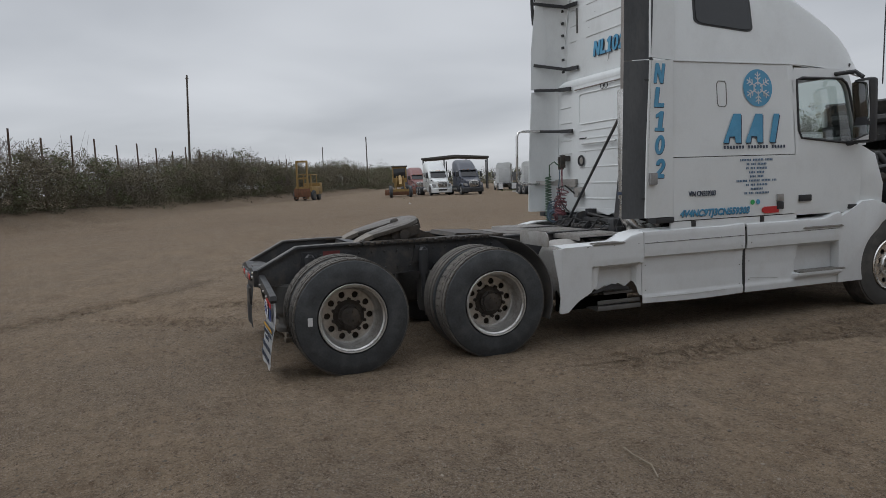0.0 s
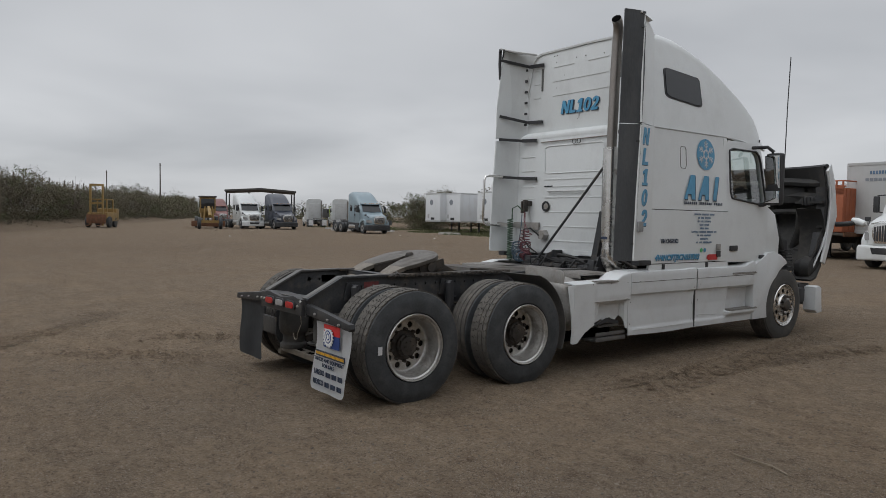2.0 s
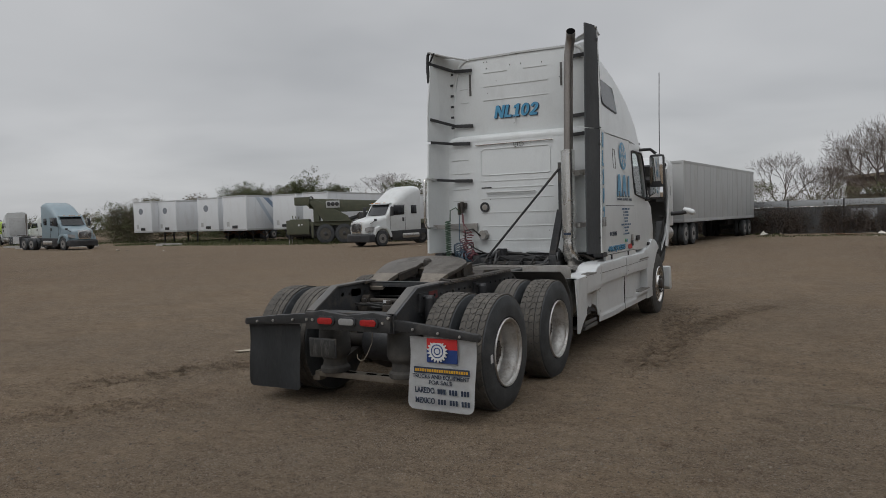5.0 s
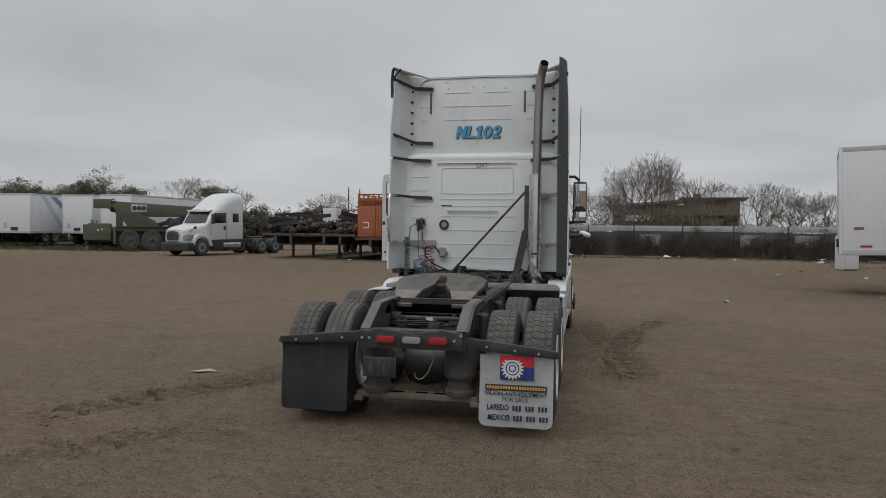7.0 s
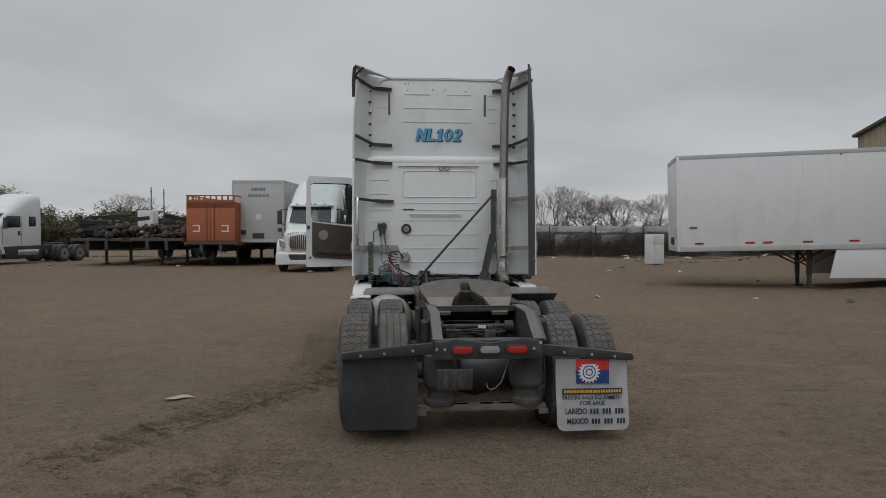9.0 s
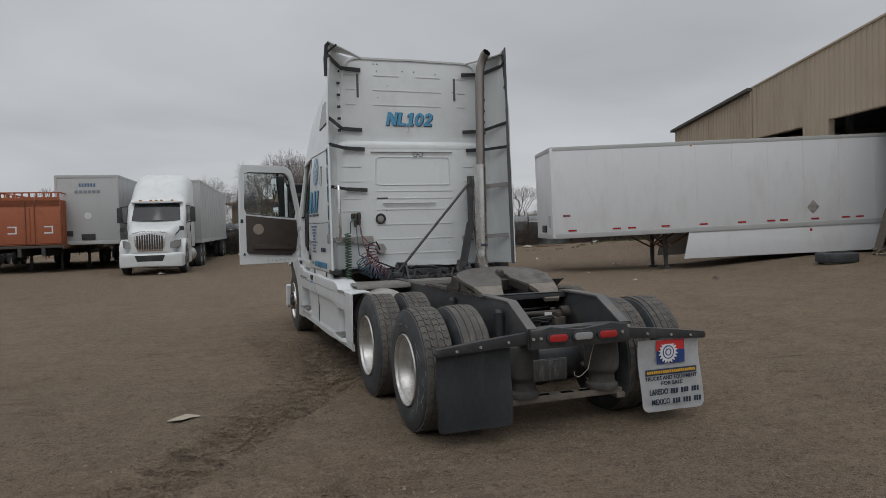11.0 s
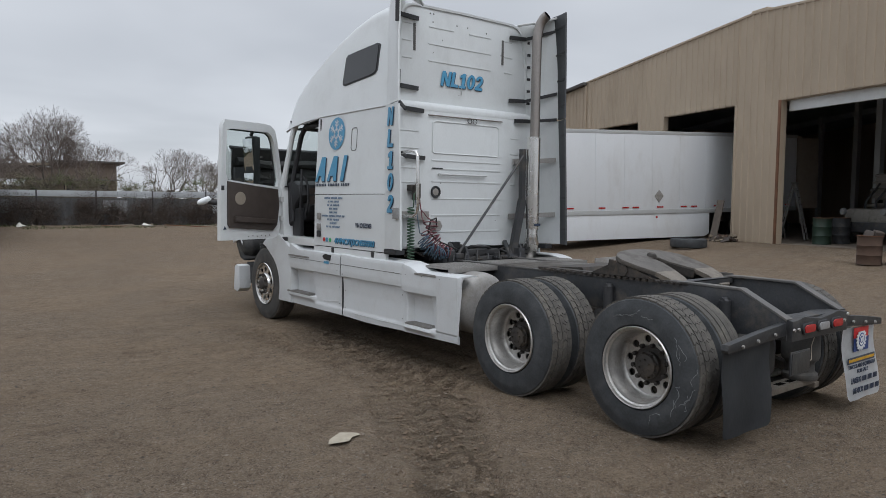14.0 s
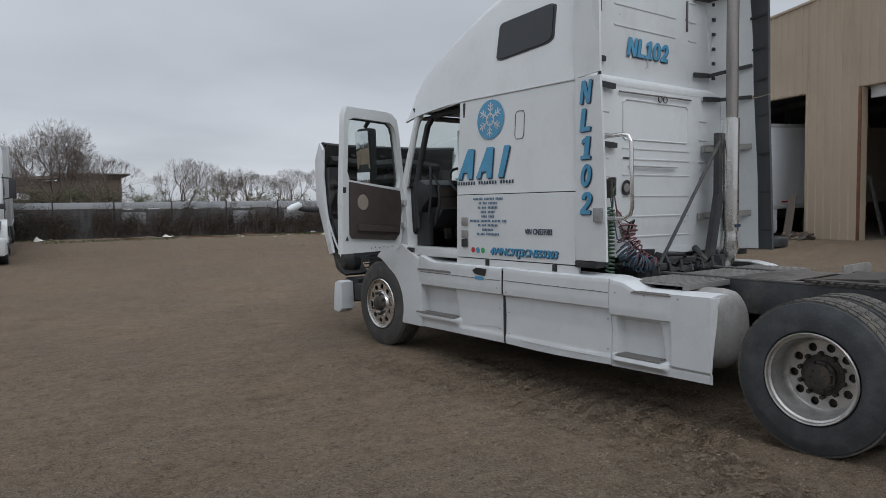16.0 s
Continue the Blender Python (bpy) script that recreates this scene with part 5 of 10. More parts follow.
part("vent_face", lathe([(3.318, 0.052), (3.312, 0.03), (3.312, 0.0001)], (-0.507, 0, 1.795), "y", 20), tank_metal, vent)
for xa, za in ((-0.48, 3.72), (-0.13, 3.73), (0.03, 3.73), (0.33, 3.71), (-0.52, 3.81), (-0.47, 3.81)):
    part("hole_plug", lathe([(3.430, 0.009), (3.427, 0.0001)], (xa, 0, za), "y", 8), black_plastic, back)
part("unit_number_shadow", unit_number("NL102", 0.172, 0.625), dark_vinyl, back, "dark drop shadow of the unit number", at=Matrix.Translation((-0.034, 3.4245, 3.098)))
part("unit_number", unit_number("NL102", 0.172, 0.625), blue_vinyl, back, "blue unit number", at=Matrix.Translation((-0.046, 3.419, 3.106)))
part("drip_mark", tube([(-0.06, 3.42, 3.02), (-0.055, 3.42, 2.94)], 0.006, 6), fairing_grey, back)

# side extenders behind the sleeper corners
for sd in (1, -1):
    for nm, pts in (("side_extender", [(3.33, 1.17), (2.955, 1.175), (2.98, 1.9), (3.03, 2.70), (3.33, 2.715)]),
                    ("upper_extender", [(3.43, 2.73), (3.03, 2.73), (3.04, 3.2), (3.10, 3.93), (3.15, 3.955), (3.43, 3.80)])):
        bm = bm_new()
        out = [bm.verts.new((sd * ((1.185 + (3.33 - y) * 0.14) if z < 2.72 else (1.135 + (3.33 - y) * 0.32 - max(0, z - 3.2) * 0.05)), y, z)) for y, z in pts]
        bm.faces.new(out)
        bmesh.ops.recalc_face_normals(bm, faces=bm.faces)
        if bm.faces[:] and bm.faces[:][0].normal.x * sd < 0:
            bmesh.ops.reverse_faces(bm, faces=bm.faces)
        bmesh.ops.solidify(bm, geom=list(bm.faces), thickness=0.02)
        tp(nm, bm, white_paint, "white side extender panel")
    # inner skin that closes the corner between back wall and extender
    for nm, prof in (("inner_skin", [(1.17, 1.09, 3.335, 1.222, 2.97), (1.9, 1.08, 3.335, 1.222, 2.99), (2.70, 1.06, 3.335, 1.215, 3.035)]),
                     ("inner_skin", [(2.74, 1.02, 3.45, 1.215, 3.04), (3.2, 0.985, 3.45, 1.215, 3.05), (3.6, 0.93, 3.45, 1.20, 3.08), (3.88, 0.80, 3.45, 1.185, 3.11)])):
        bm = bm_new()
        rows = []
        for z, xi_, yi_, xo_, yo_ in prof:
            rows.append([bm.verts.new((sd * (xi_ + (xo_ - xi_) * k / 6), yi_ + (yo_ - yi_) * (k / 6) ** 1.7, z + (0.07 * (k / 6) ** 2 if z > 3.8 else 0.0))) for k in range(7)])
        for r0, r1 in zip(rows, rows[1:]):
            for k in range(6):
                bm.faces.new((r0[k], r0[k + 1], r1[k + 1], r1[k]))
        bmesh.ops.recalc_face_normals(bm, faces=bm.faces)
        bmesh.ops.solidify(bm, geom=list(bm.faces), thickness=0.012)
        tp(nm, bm, grimy_white, "white inner skin of the extender")
    for zb in (3.79, 3.02, 2.70, 2.18 if sd < 0 else 2.20, 1.52):
        steel = zb < 2.3 and sd > 0 or zb < 1.6
        xi = 0.70 if zb > 2.3 else (0.68 if zb > 2 else 0.62)
        zi = zb - (0.06 if zb > 2.9 else 0.0)
        y_in, y_out = (3.42 if zb > 2.72 else 3.31), 3.06
        st = bm_new()
        add_bar(st, (sd * xi, y_in - 0.012, zi - 0.012), (sd * (xi + 0.26), y_in - 0.02, zi), 0.025, 0.045 if not steel else 0.07)
        add_bar(st, (sd * (xi + 0.26), y_in - 0.02, zi), (sd * 1.19, y_out, zb + 0.02), 0.022, 0.036 if not steel else 0.055)
        tp("extender_strut", st, tank_metal if steel else black_plastic, "pressed steel strut" if steel else "black extender strut")
    if sd > 0:
        for prof in (((1.17, 1.232, 2.985, 1.105, 2.765), (1.9, 1.232, 3.005, 1.10, 2.79), (2.705, 1.225, 3.05, 1.095, 2.82)),
                     ((2.715, 1.225, 3.05, 1.097, 2.82), (3.3, 1.215, 3.08, 1.10, 2.83), (3.98, 1.175, 3.13, 1.105, 2.85))):
            bm = bm_new()
            rows = [[bm.verts.new((xf + (xr - xf) * k / 3 + 0.012 * math.sin(math.pi * k / 3), yf + (yr - yf) * k / 3, z)) for k in range(4)] for z, xf, yf, xr, yr in prof]
            for r0, r1 in zip(rows, rows[1:]):
                for k in range(3):
                    bm.faces.new((r0[k], r0[k + 1], r1[k + 1], r1[k]))
            bmesh.ops.recalc_face_normals(bm, faces=bm.faces)
            bmesh.ops.solidify(bm, geom=list(bm.faces), thickness=0.02)
            edge = tp("rubber_edge", bm, flap_rubber, "black rubber edge of the side extender")
            lo_z, hi_z = prof[0][0], prof[-1][0]
            for k in range(4):
                zz = lo_z + (hi_z - lo_z) * (k + 0.5) / 4
                f = (zz - lo_z) / (hi_z - lo_z)
                xf, yf, xr, yr = (prof[0][i] + (prof[-1][i] - prof[0][i]) * f for i in (1, 2, 3, 4))
                part("rib", bar((xf - 0.012, yf - 0.02, zz), (xr - 0.006, yr + 0.01, zz), 0.022, 0.022), black_plastic, edge)
    else:
        tp("broken_edge", tube([(-1.21, 3.08, 3.55), (-1.215, 3.07, 3.75), (-1.20, 3.06, 3.92), (-1.17, 3.04, 3.95)], 0.022), black_plastic, "torn black rubber edge")
        tp("broken_edge", tube([(-1.19, 3.10, 3.84), (-1.08, 3.02, 3.93)], 0.012), black_plastic)
    tp("roof_wing", loft([[(sd * 0.72, y, z) for y, z in ((3.36, 3.86), (3.30, 3.84))], [(sd * 0.95, y, z) for y, z in ((3.30, 3.89), (3.12, 3.885))], [(sd * 1.18, y, z + 0.0) for y, z in ((3.25, 3.90), (3.05, 3.96))]], caps=False), white_paint)
    tp("wing_lip", tube([(sd * 0.72, 3.30, 3.842), (sd * 0.95, 3.12, 3.889), (sd * 1.18, 3.05, 3.964)], 0.014, 6), fairing_grey)
    for i in range(6):
        tp("clip", box(sd * 1.0 - 0.02, sd * 1.0 + 0.02, 3.37, 3.39, 2.92 + i * 0.15, 2.95 + i * 0.15), black_plastic)

# exhaust stack
stack = tp("exhaust_pipe", tube([(0.80, 3.05, 2.44), (0.812, 3.06, 3.2), (0.825, 3.065, 3.66), (0.838, 3.06, 3.76), (0.856, 3.045, 3.84), (0.874, 3.010, 3.90), (0.889, 2.965, 3.93)], 0.058, 18), chrome_pipe, "brown-stained steel exhaust stack with a curved tip")
# a black disc caps the pipe, painting in the dark of its bore
part("bore", lathe([(0.004, 0.054), (0.006, 0.0001)], (0, 0, 0), "z", 18), shade_black, stack, at=Matrix.Translation((0.889, 2.965, 3.93)) @ (Vector((0.015, -0.045, 0.030)).to_track_quat("Z", "Y").to_matrix().to_4x4()))
part("lower_pipe", tube([(0.79, 3.06, 2.48), (0.785, 3.06, 1.30), (0.785, 3.06, 1.20), (0.80, 3.12, 1.06), (0.83, 3.25, 1.02), (0.86, 3.5, 1.0)], 0.085, 18, [0.072, 0.076, 0.092, 0.095, 0.095, 0.09]), polished, stack, "dull steel lower pipe with elbow")
shield = lathe([(1.36, 0.088), (2.47, 0.088)], (0.785, 3.06, 0), "z", 24)
bmesh.ops.delete(shield, geom=[f for f in shield.faces if f.calc_center_median().y > 3.085], context="FACES")
bmesh.ops.solidify(shield, geom=list(shield.faces), thickness=0.004)
part("heat_shield", shield, polished, stack, "polished heat shield")
part("shield_bars", box(0.745, 0.835, 2.966, 2.975, 1.40, 1.43), dark_vinyl, stack)
tp("stack_bracket", prism([(3.09, 1.62), (3.15, 1.62), (3.15, 2.33), (3.09, 2.33)], "x", 0.64, 0.70), frame_steel, "black upright bracket")
tp("stack_foot", bar((0.52, 3.12, 1.05), (0.665, 3.11, 1.72), 0.06, 0.09), frame_steel)
tp("brace_rod", tube([(0.655, 3.09, 2.25), (-0.39, 3.05, 1.09)], 0.016, 8), frame_steel, "black diagonal brace rod")
tp("brace_foot", box(-0.45, -0.33, 3.0, 3.1, 1.05, 1.11, 0.01), frame_steel)
for zb in (1.52, 2.18):
    tp("stack_clamp", bar((0.70, 3.20, zb), (0.92, 3.20, zb), 0.2, 0.045), tank_metal)

# hose gear on the back wall
tp("hose_rail", box(-1.10, -0.62, 3.285, 3.33, 1.515, 1.575, 0.004), tank_metal, "galvanised rail on the back wall")
tp("air_coupling", add_box(add_box(box(-0.90, -0.78, 3.25, 3.33, 1.80, 1.87, 0.01), -0.875, -0.845, 3.20, 3.27, 1.70, 1.86, 0.006), -0.83, -0.80, 3.20, 3.27, 1.72, 1.88, 0.006), grease, "black air couplings")
tp("socket", lathe([(3.33, 0.075), (3.27, 0.07), (3.24, 0.062), (3.24, 0.0001)], (-0.525, 0, 1.41), "y", 6), tank_metal, "grey electrical socket")
tp("grab_handle", tube([(-1.15, 3.10, 2.20), (-1.155, 2.86, 2.205), (-1.155, 2.80, 2.19), (-1.155, 2.775, 2.14), (-1.155, 2.765, 1.62), (-1.155, 2.785, 1.56), (-1.155, 2.84, 1.53), (-1.15, 3.10, 1.53)], 0.017, 10), polished, "bent tubular grab handle")


def coil(centre, r, turns, top, bottom, lean=(0, 0)):
    n = int(turns * 12)
    return [(centre[0] + lean[0] * i / n + r * math.cos(i * math.pi / 6), centre[1] + lean[1] * i / n + r * math.sin(i * math.pi / 6), top + (bottom - top) * i / n) for i in range(n + 1)]


tp("coiled_line", tube([(-0.84, 3.22, 1.73), (-0.88, 3.15, 1.80), (-0.95, 3.12, 1.76)] + coil((-0.99, 3.12), 0.036, 17, 1.62, 1.06), 0.008, 6), hose_green, "green coiled electric line")


def helix(path, r, turns, seed=1):
    """Points of a loose, uneven coil of radius r round a bent path."""
    rnd = random.Random(seed)
    path = [Vector(p) for p in path]
    n = turns * 12
    out = []
    wide, tip = [rnd.uniform(0.75, 1.3) for _ in range(turns + 2)], [rnd.uniform(-0.35, 0.35) for _ in range(turns + 2)]
    for i in range(n + 1):
        f = i / n * (len(path) - 1)
        k = min(int(f), len(path) - 2)
        p = path[k].lerp(path[k + 1], f - k)
        d = (path[k + 1] - path[k]).normalized()
        u = d.cross(Vector((0.3, 1, 0.2))).normalized()
        v = d.cross(u)
        a = i * 2 * math.pi / 12
        t, g = i // 12, (i % 12) / 12
        rr_ = r * (wide[t] * (1 - g) + wide[t + 1] * g)
        lean = tip[t] * (1 - g) + tip[t + 1] * g
        out.append(p + (u * math.cos(a) + v * math.sin(a) + d * (lean * math.cos(a))) * rr_)
    return out


tp("coiled_line", tube([(-0.81, 3.22, 1.74), (-0.80, 3.2, 1.60), (-0.72, 3.17, 1.50)] + helix([(-0.70, 3.16, 1.46), (-0.68, 3.12, 1.28), (-0.62, 3.06, 1.15), (-0.52, 3.0, 1.11)], 0.06, 13, 2), 0.0065, 5), hose_red, "red coiled air line")
tp("coiled_line", tube([(-0.86, 3.22, 1.72), (-0.85, 3.2, 1.55), (-0.84, 3.16, 1.34)] + helix([(-0.83, 3.12, 1.28), (-0.79, 3.07, 1.17), (-0.70, 3.02, 1.12), (-0.58, 2.98, 1.12)], 0.062, 13, 5), 0.0065, 5), hose_blue, "grey-blue coiled air line")
tp("coiled_line", tube([(-0.80, 3.22, 1.70), (-0.78, 3.2, 1.5)] + helix([(-0.77, 3.16, 1.36), (-0.74, 3.10, 1.20), (-0.64, 3.06, 1.13), (-0.56, 3.08, 1.16)], 0.05, 11, 8), 0.006, 5), hose_red, "dull red coiled air line")
tp("loose_line", tube([(-0.55, 3.24, 1.40), (-0.62, 3.15, 1.50), (-0.72, 3.12, 1.48), (-0.74, 3.14, 1.35), (-0.62, 3.12, 1.25), (-0.45, 3.1, 1.18), (-0.30, 3.1, 1.12)], 0.010, 6), hose_black)
tp("loose_line", tube([(-0.2, 3.28, 1.10), (-0.1, 3.15, 1.17), (0.1, 3.12, 1.16), (0.25, 3.2, 1.12), (0.4, 3.28, 1.10)], 0.018, 8), hose_black)
tp("under_cab_box", add_box(box(-0.55, 0.55, 3.36, 4.2, 1.0, 1.18, 0.02), -0.3, 0.35, 3.14, 3.34, 1.055, 1.13, 0.02), black_plastic)
tp("cab_spring", lathe([(1.05, 0.06), (1.22, 0.07)], (-0.25, 3.28, 0), "z", 14), black_plastic)
for sd in (1, -1):
    tp("side_marker", box(sd * 1.235 - 0.02, sd * 1.235 + 0.025, 3.0, 3.085, 1.50, 1.615, 0.006), clear_lens, "square side marker lamp")
    # black block added where a dark gap lies under the corner
    tp("bottom_lip", box(sd * 1.14 - 0.06, sd * 1.14 + 0.06, 3.10, 3.33, 1.11, 1.165, 0.01), black_plastic)

# vinyls on the sleeper sides
for sd in (1, -1):
    face = pose(0, 0, 0, 0, 0, 90 if sd > 0 else -90)

    def on(y, z, o=0.004):
        lean = math.degrees(math.atan2(side_x(z - 0.15) - side_x(z + 0.15), 0.3))
        return Matrix.Translation((sd * (side_x(z) + o), y, z)) @ face @ pose(0, 0, 0, -lean)
    body = truck
    disc = lathe([(-0.004, 0.195), (-0.006, 0.0001)], (0, 0, 0), "y", 40)
    fl_ = part("emblem_disc", disc, blue_vinyl, truck, "blue round emblem with a white six-armed figure", at=on(4.47 if sd < 0 else 4.455, 2.49 if sd < 0 else 2.465))
    arms = bm_new()
    for k in range(6):
        m6 = Matrix.Rotation(k * math.pi / 3, 4, "Y")
        add_box(arms, -0.006, 0.006, -0.009, -0.004, 0.03, 0.168, 0, m6)
        add_box(arms, -0.006, 0.006, -0.009, -0.004, 0.0, 0.062, 0, m6 @ Matrix.Translation((0, 0, 0.062)) @ Matrix.Rotation(2 * math.pi / 3, 4, "Y"))
        for sgn in (1, -1):
            for zz, ln in ((0.085, 0.045), (0.12, 0.045)):
                add_box(arms, -0.005, 0.005, -0.009, -0.004, 0.0, ln, 0, m6 @ Matrix.Translation((0, 0, zz)) @ Matrix.Rotation(sgn * 0.95, 4, "Y"))
    part("figure", arms, sign_white, fl_)
    # three slanted blue shapes with dark shadows
    yc, zl = (4.52, 2.07) if sd < 0 else (4.385, 2.045)
    for k, dx in enumerate((-0.29, 0.0, 0.27)):
        for mt, o, dy in ((dark_vinyl, -0.003, 0.014), (blue_vinyl, -0.007, 0.0)):
            if k < 2:
                pts = [(dx - 0.13, -0.15), (dx - 0.065, -0.15), (dx - 0.048, -0.085), (dx + 0.025, -0.085), (dx + 0.03, -0.15), (dx + 0.10, -0.15), (dx + 0.115, 0.15), (dx + 0.02, 0.15)]
            else:
                pts = [(dx - 0.075, -0.15), (dx + 0.0, -0.15), (dx + 0.075, 0.15), (dx, 0.15)]
            part("logo_shape", prism([(a + dy, b2 - dy) for a, b2 in pts], "y", o - 0.003, o), mt, truck, "slanted blue logo shape" if mt is blue_vinyl else "", at=on(yc, zl))
    char_me = mesh_of("name_bar", box(-0.011, 0.011, -0.005, -0.003, -0.016, 0.016), dark_vinyl)
    for i in range(21):
        if i not in (7, 15):
            part("name_bar", char_me, None, truck, at=on(yc + sd * (-0.40 + i * 0.04), zl - 0.195))
    ybars = 4.47 if sd < 0 else 4.40
    line_me = mesh_of("text_bar", box(-0.0065, 0.0065, -0.005, -0.003, -0.011, 0.011), bar_vinyl)
    for i, words in enumerate(((7, 7, 5), (2, 3, 6), (2, 3, 7), (4, 5), (4, 4), (7, 7, 6, 3), (2, 3, 7), (8,), (2, 3, 9))):
        at_ = -0.0105 * (sum(words) + len(words) - 1)
        for n_ in words:
            for k in range(n_):
                part("text_bar", line_me, None, truck, at=on(ybars + sd * (at_ + 0.0105), 1.715 - i * 0.0435))
                at_ += 0.021
            at_ += 0.021
    lettering("VIN CN559303", 0.075, dark_vinyl, truck, on(3.775 if sd < 0 else 3.69, 1.40 if sd < 0 else 1.385, 0.007), 0.0015, width=0.345, bold=0.02, label="black stencilled number")
    for mt, o_, dy_ in ((dark_vinyl, 0.006, 0.005), (blue_vinyl, 0.010, 0.0)):
        lettering("4V4NC9TJ3CN559303", 0.095, mt, truck, on((3.985 if sd < 0 else 3.85) + sd * dy_, (1.20 if sd < 0 else 1.19) - dy_, o_), 0.0015, 0.25, width=0.90, bold=0.03, label="blue serial number" if mt is blue_vinyl else "")
    for i, mt in enumerate((green_vinyl, blue_vinyl, red_vinyl)):
        yy2 = (4.54 + i * 0.075) if sd < 0 else (4.345 + i * 0.075)
        part("sticker", lathe([(-0.003, 0.028), (-0.006, 0.026), (-0.006, 0.0001)], (0, 0, 0), "y", 12), mt, truck, at=on(yy2, 1.205 if sd < 0 else (1.27 if i < 2 else 1.18)))
    if sd > 0:
        part("sticker", box(-0.10, 0.10, -0.007, -0.004, -0.035, 0.035), red_vinyl, truck, "faded red sticker", at=on(4.60, 1.18))
    # locker latches
    for zz2 in (1.49, 1.36, 1.27) if sd < 0 else (1.305, 1.22):
        part("latch", box(-0.045, 0.045, -0.016, -0.002, -0.04, 0.04, 0.008), tank_metal if zz2 > 1.3 else black_plastic, truck, at=on(4.82 if sd < 0 else 4.72, zz2))
    # upright unit number on the extender
    for i, ch in enumerate("NL102"):
        xx, yn = sd * (1.185 + (3.33 - 3.19) * 0.14 + 0.004), 3.19 if sd < 0 else 3.145
        mm = Matrix.Translation((xx, yn, 2.582 - i * 0.231)) @ face @ pose(0, 0, 0, 0, 0, sd * 8)
        part("unit_number_shadow", unit_number(ch, 0.19, 0.125, 0.16), dark_vinyl, truck, at=mm @ Matrix.Translation((0.009, -0.002, -0.008)))
        part("unit_number", unit_number(ch, 0.19, 0.125, 0.16), blue_vinyl, truck, "blue upright unit number", at=mm @ Matrix.Translation((0, -0.007, 0)))

# side skirts: thin moulded sheets with a proud upper band, sunk step bays and a flared foot
def pressed_skirt(sd, y0, y1, z_low, z_high, bays=(), band=0.79, ny=64, nz=44, foot=0.40, plain=0.0):
    """A side fairing sheet; bays are (y0, y1, z0, z1, depth) sunk behind the face with a step nose below."""
    def face_x(y, z, zt):
        x = blend([(0.25, 1.188), (foot - 0.015, 1.197), (foot + 0.01, 1.186), (0.60, 1.181), (band - 0.006, 1.190), (band + 0.003, 1.221), (band + 0.06, 1.226), (zt - 0.02, 1.222), (zt - 0.008, 1.216), (zt, 1.200)], z)
        if plain and z > foot:
            k = smoothstep(plain - 0.02, plain + 0.015, y)
            x = x * k + (1 - k) * (1.212 + 0.008 * smoothstep(foot, zt, z))
        for b0, b1, c0, c1, deep in bays:
            slant = 0.05 * (z - c0) / (c1 - c0)
            inside = smoothstep(b0 - 0.005 + slant, b0 + 0.035 + slant, y) * (1 - smoothstep(b1 - 0.035, b1 + 0.005, y))
            x -= deep * inside * smoothstep(c0 - 0.012, c0 + 0.004, z) * (1 - smoothstep(c1 - 0.03, c1 + 0.004, z))
            nose = smoothstep(b0 - 0.05, b0 + 0.02, y) * (1 - smoothstep(b1 - 0.02, b1 + 0.05, y))
            x += 0.052 * nose * smoothstep(c0 - 0.10, c0 - 0.035, z) * (1 - smoothstep(c0 - 0.012, c0 + 0.004, z))
        return x
    bm = bm_new()
    rows = []
    for i in range(ny + 1):
        y = y0 + (y1 - y0) * i / ny
        zb, zt = (z_low(y) if callable(z_low) else z_low), (z_high(y) if callable(z_high) else z_high)
        keys = [band - 0.006, band + 0.003, foot - 0.015, foot + 0.01, zt - 0.02, zt - 0.008] + [c + o for bay in bays for c, o in ((bay[2], -0.10), (bay[2], -0.035), (bay[2], -0.012), (bay[2], 0.004), (bay[3], -0.03), (bay[3], 0.004))]
        levels = [zb + (zt - zb) * j / nz for j in range(nz + 1)]
        for z in keys:
            if zb < z < zt:
                k = min(range(1, nz), key=lambda n: abs(levels[n] - z))
                levels[k] = z
        levels.sort()
        col = [(sd * face_x(y, z, zt), y, z) for z in levels]
        col += [(sd * 1.13, y, zt + 0.012), (sd * 1.06, y, zt + 0.014), (sd * 0.98, y, zt + 0.008)]
        rows.append([bm.verts.new(p) for p in col])
    for r0, r1 in zip(rows, rows[1:]):
        for a, b, c, d in zip(r0, r1, r1[1:], r0[1:]):
            bm.faces.new((a, b, c, d))
    bmesh.ops.recalc_face_normals(bm, faces=bm.faces)
    bm.faces.ensure_lookup_table()
    if bm.faces[10].normal.x * sd < 0:
        bmesh.ops.reverse_faces(bm, faces=bm.faces)
    bmesh.ops.solidify(bm, geom=list(bm.faces), thickness=0.012)
    return bm


def ribbed_tread(sd, y0, y1, z, x0, x1):
    """A grey step tread: a plate with raised ribs along it."""
    bm = box(min(sd * x0, sd * x1), max(sd * x0, sd * x1), y0, y1, z - 0.012, z, 0.003)
    n = max(2, int((x1 - x0) / 0.017))
    for i in range(n):
        xc = sd * (x0 + (x1 - x0) * (i + 0.5) / n)
        add_box(bm, xc - 0.004, xc + 0.004, y0 + 0.015, y1 - 0.015, z, z + 0.007)
    return bm


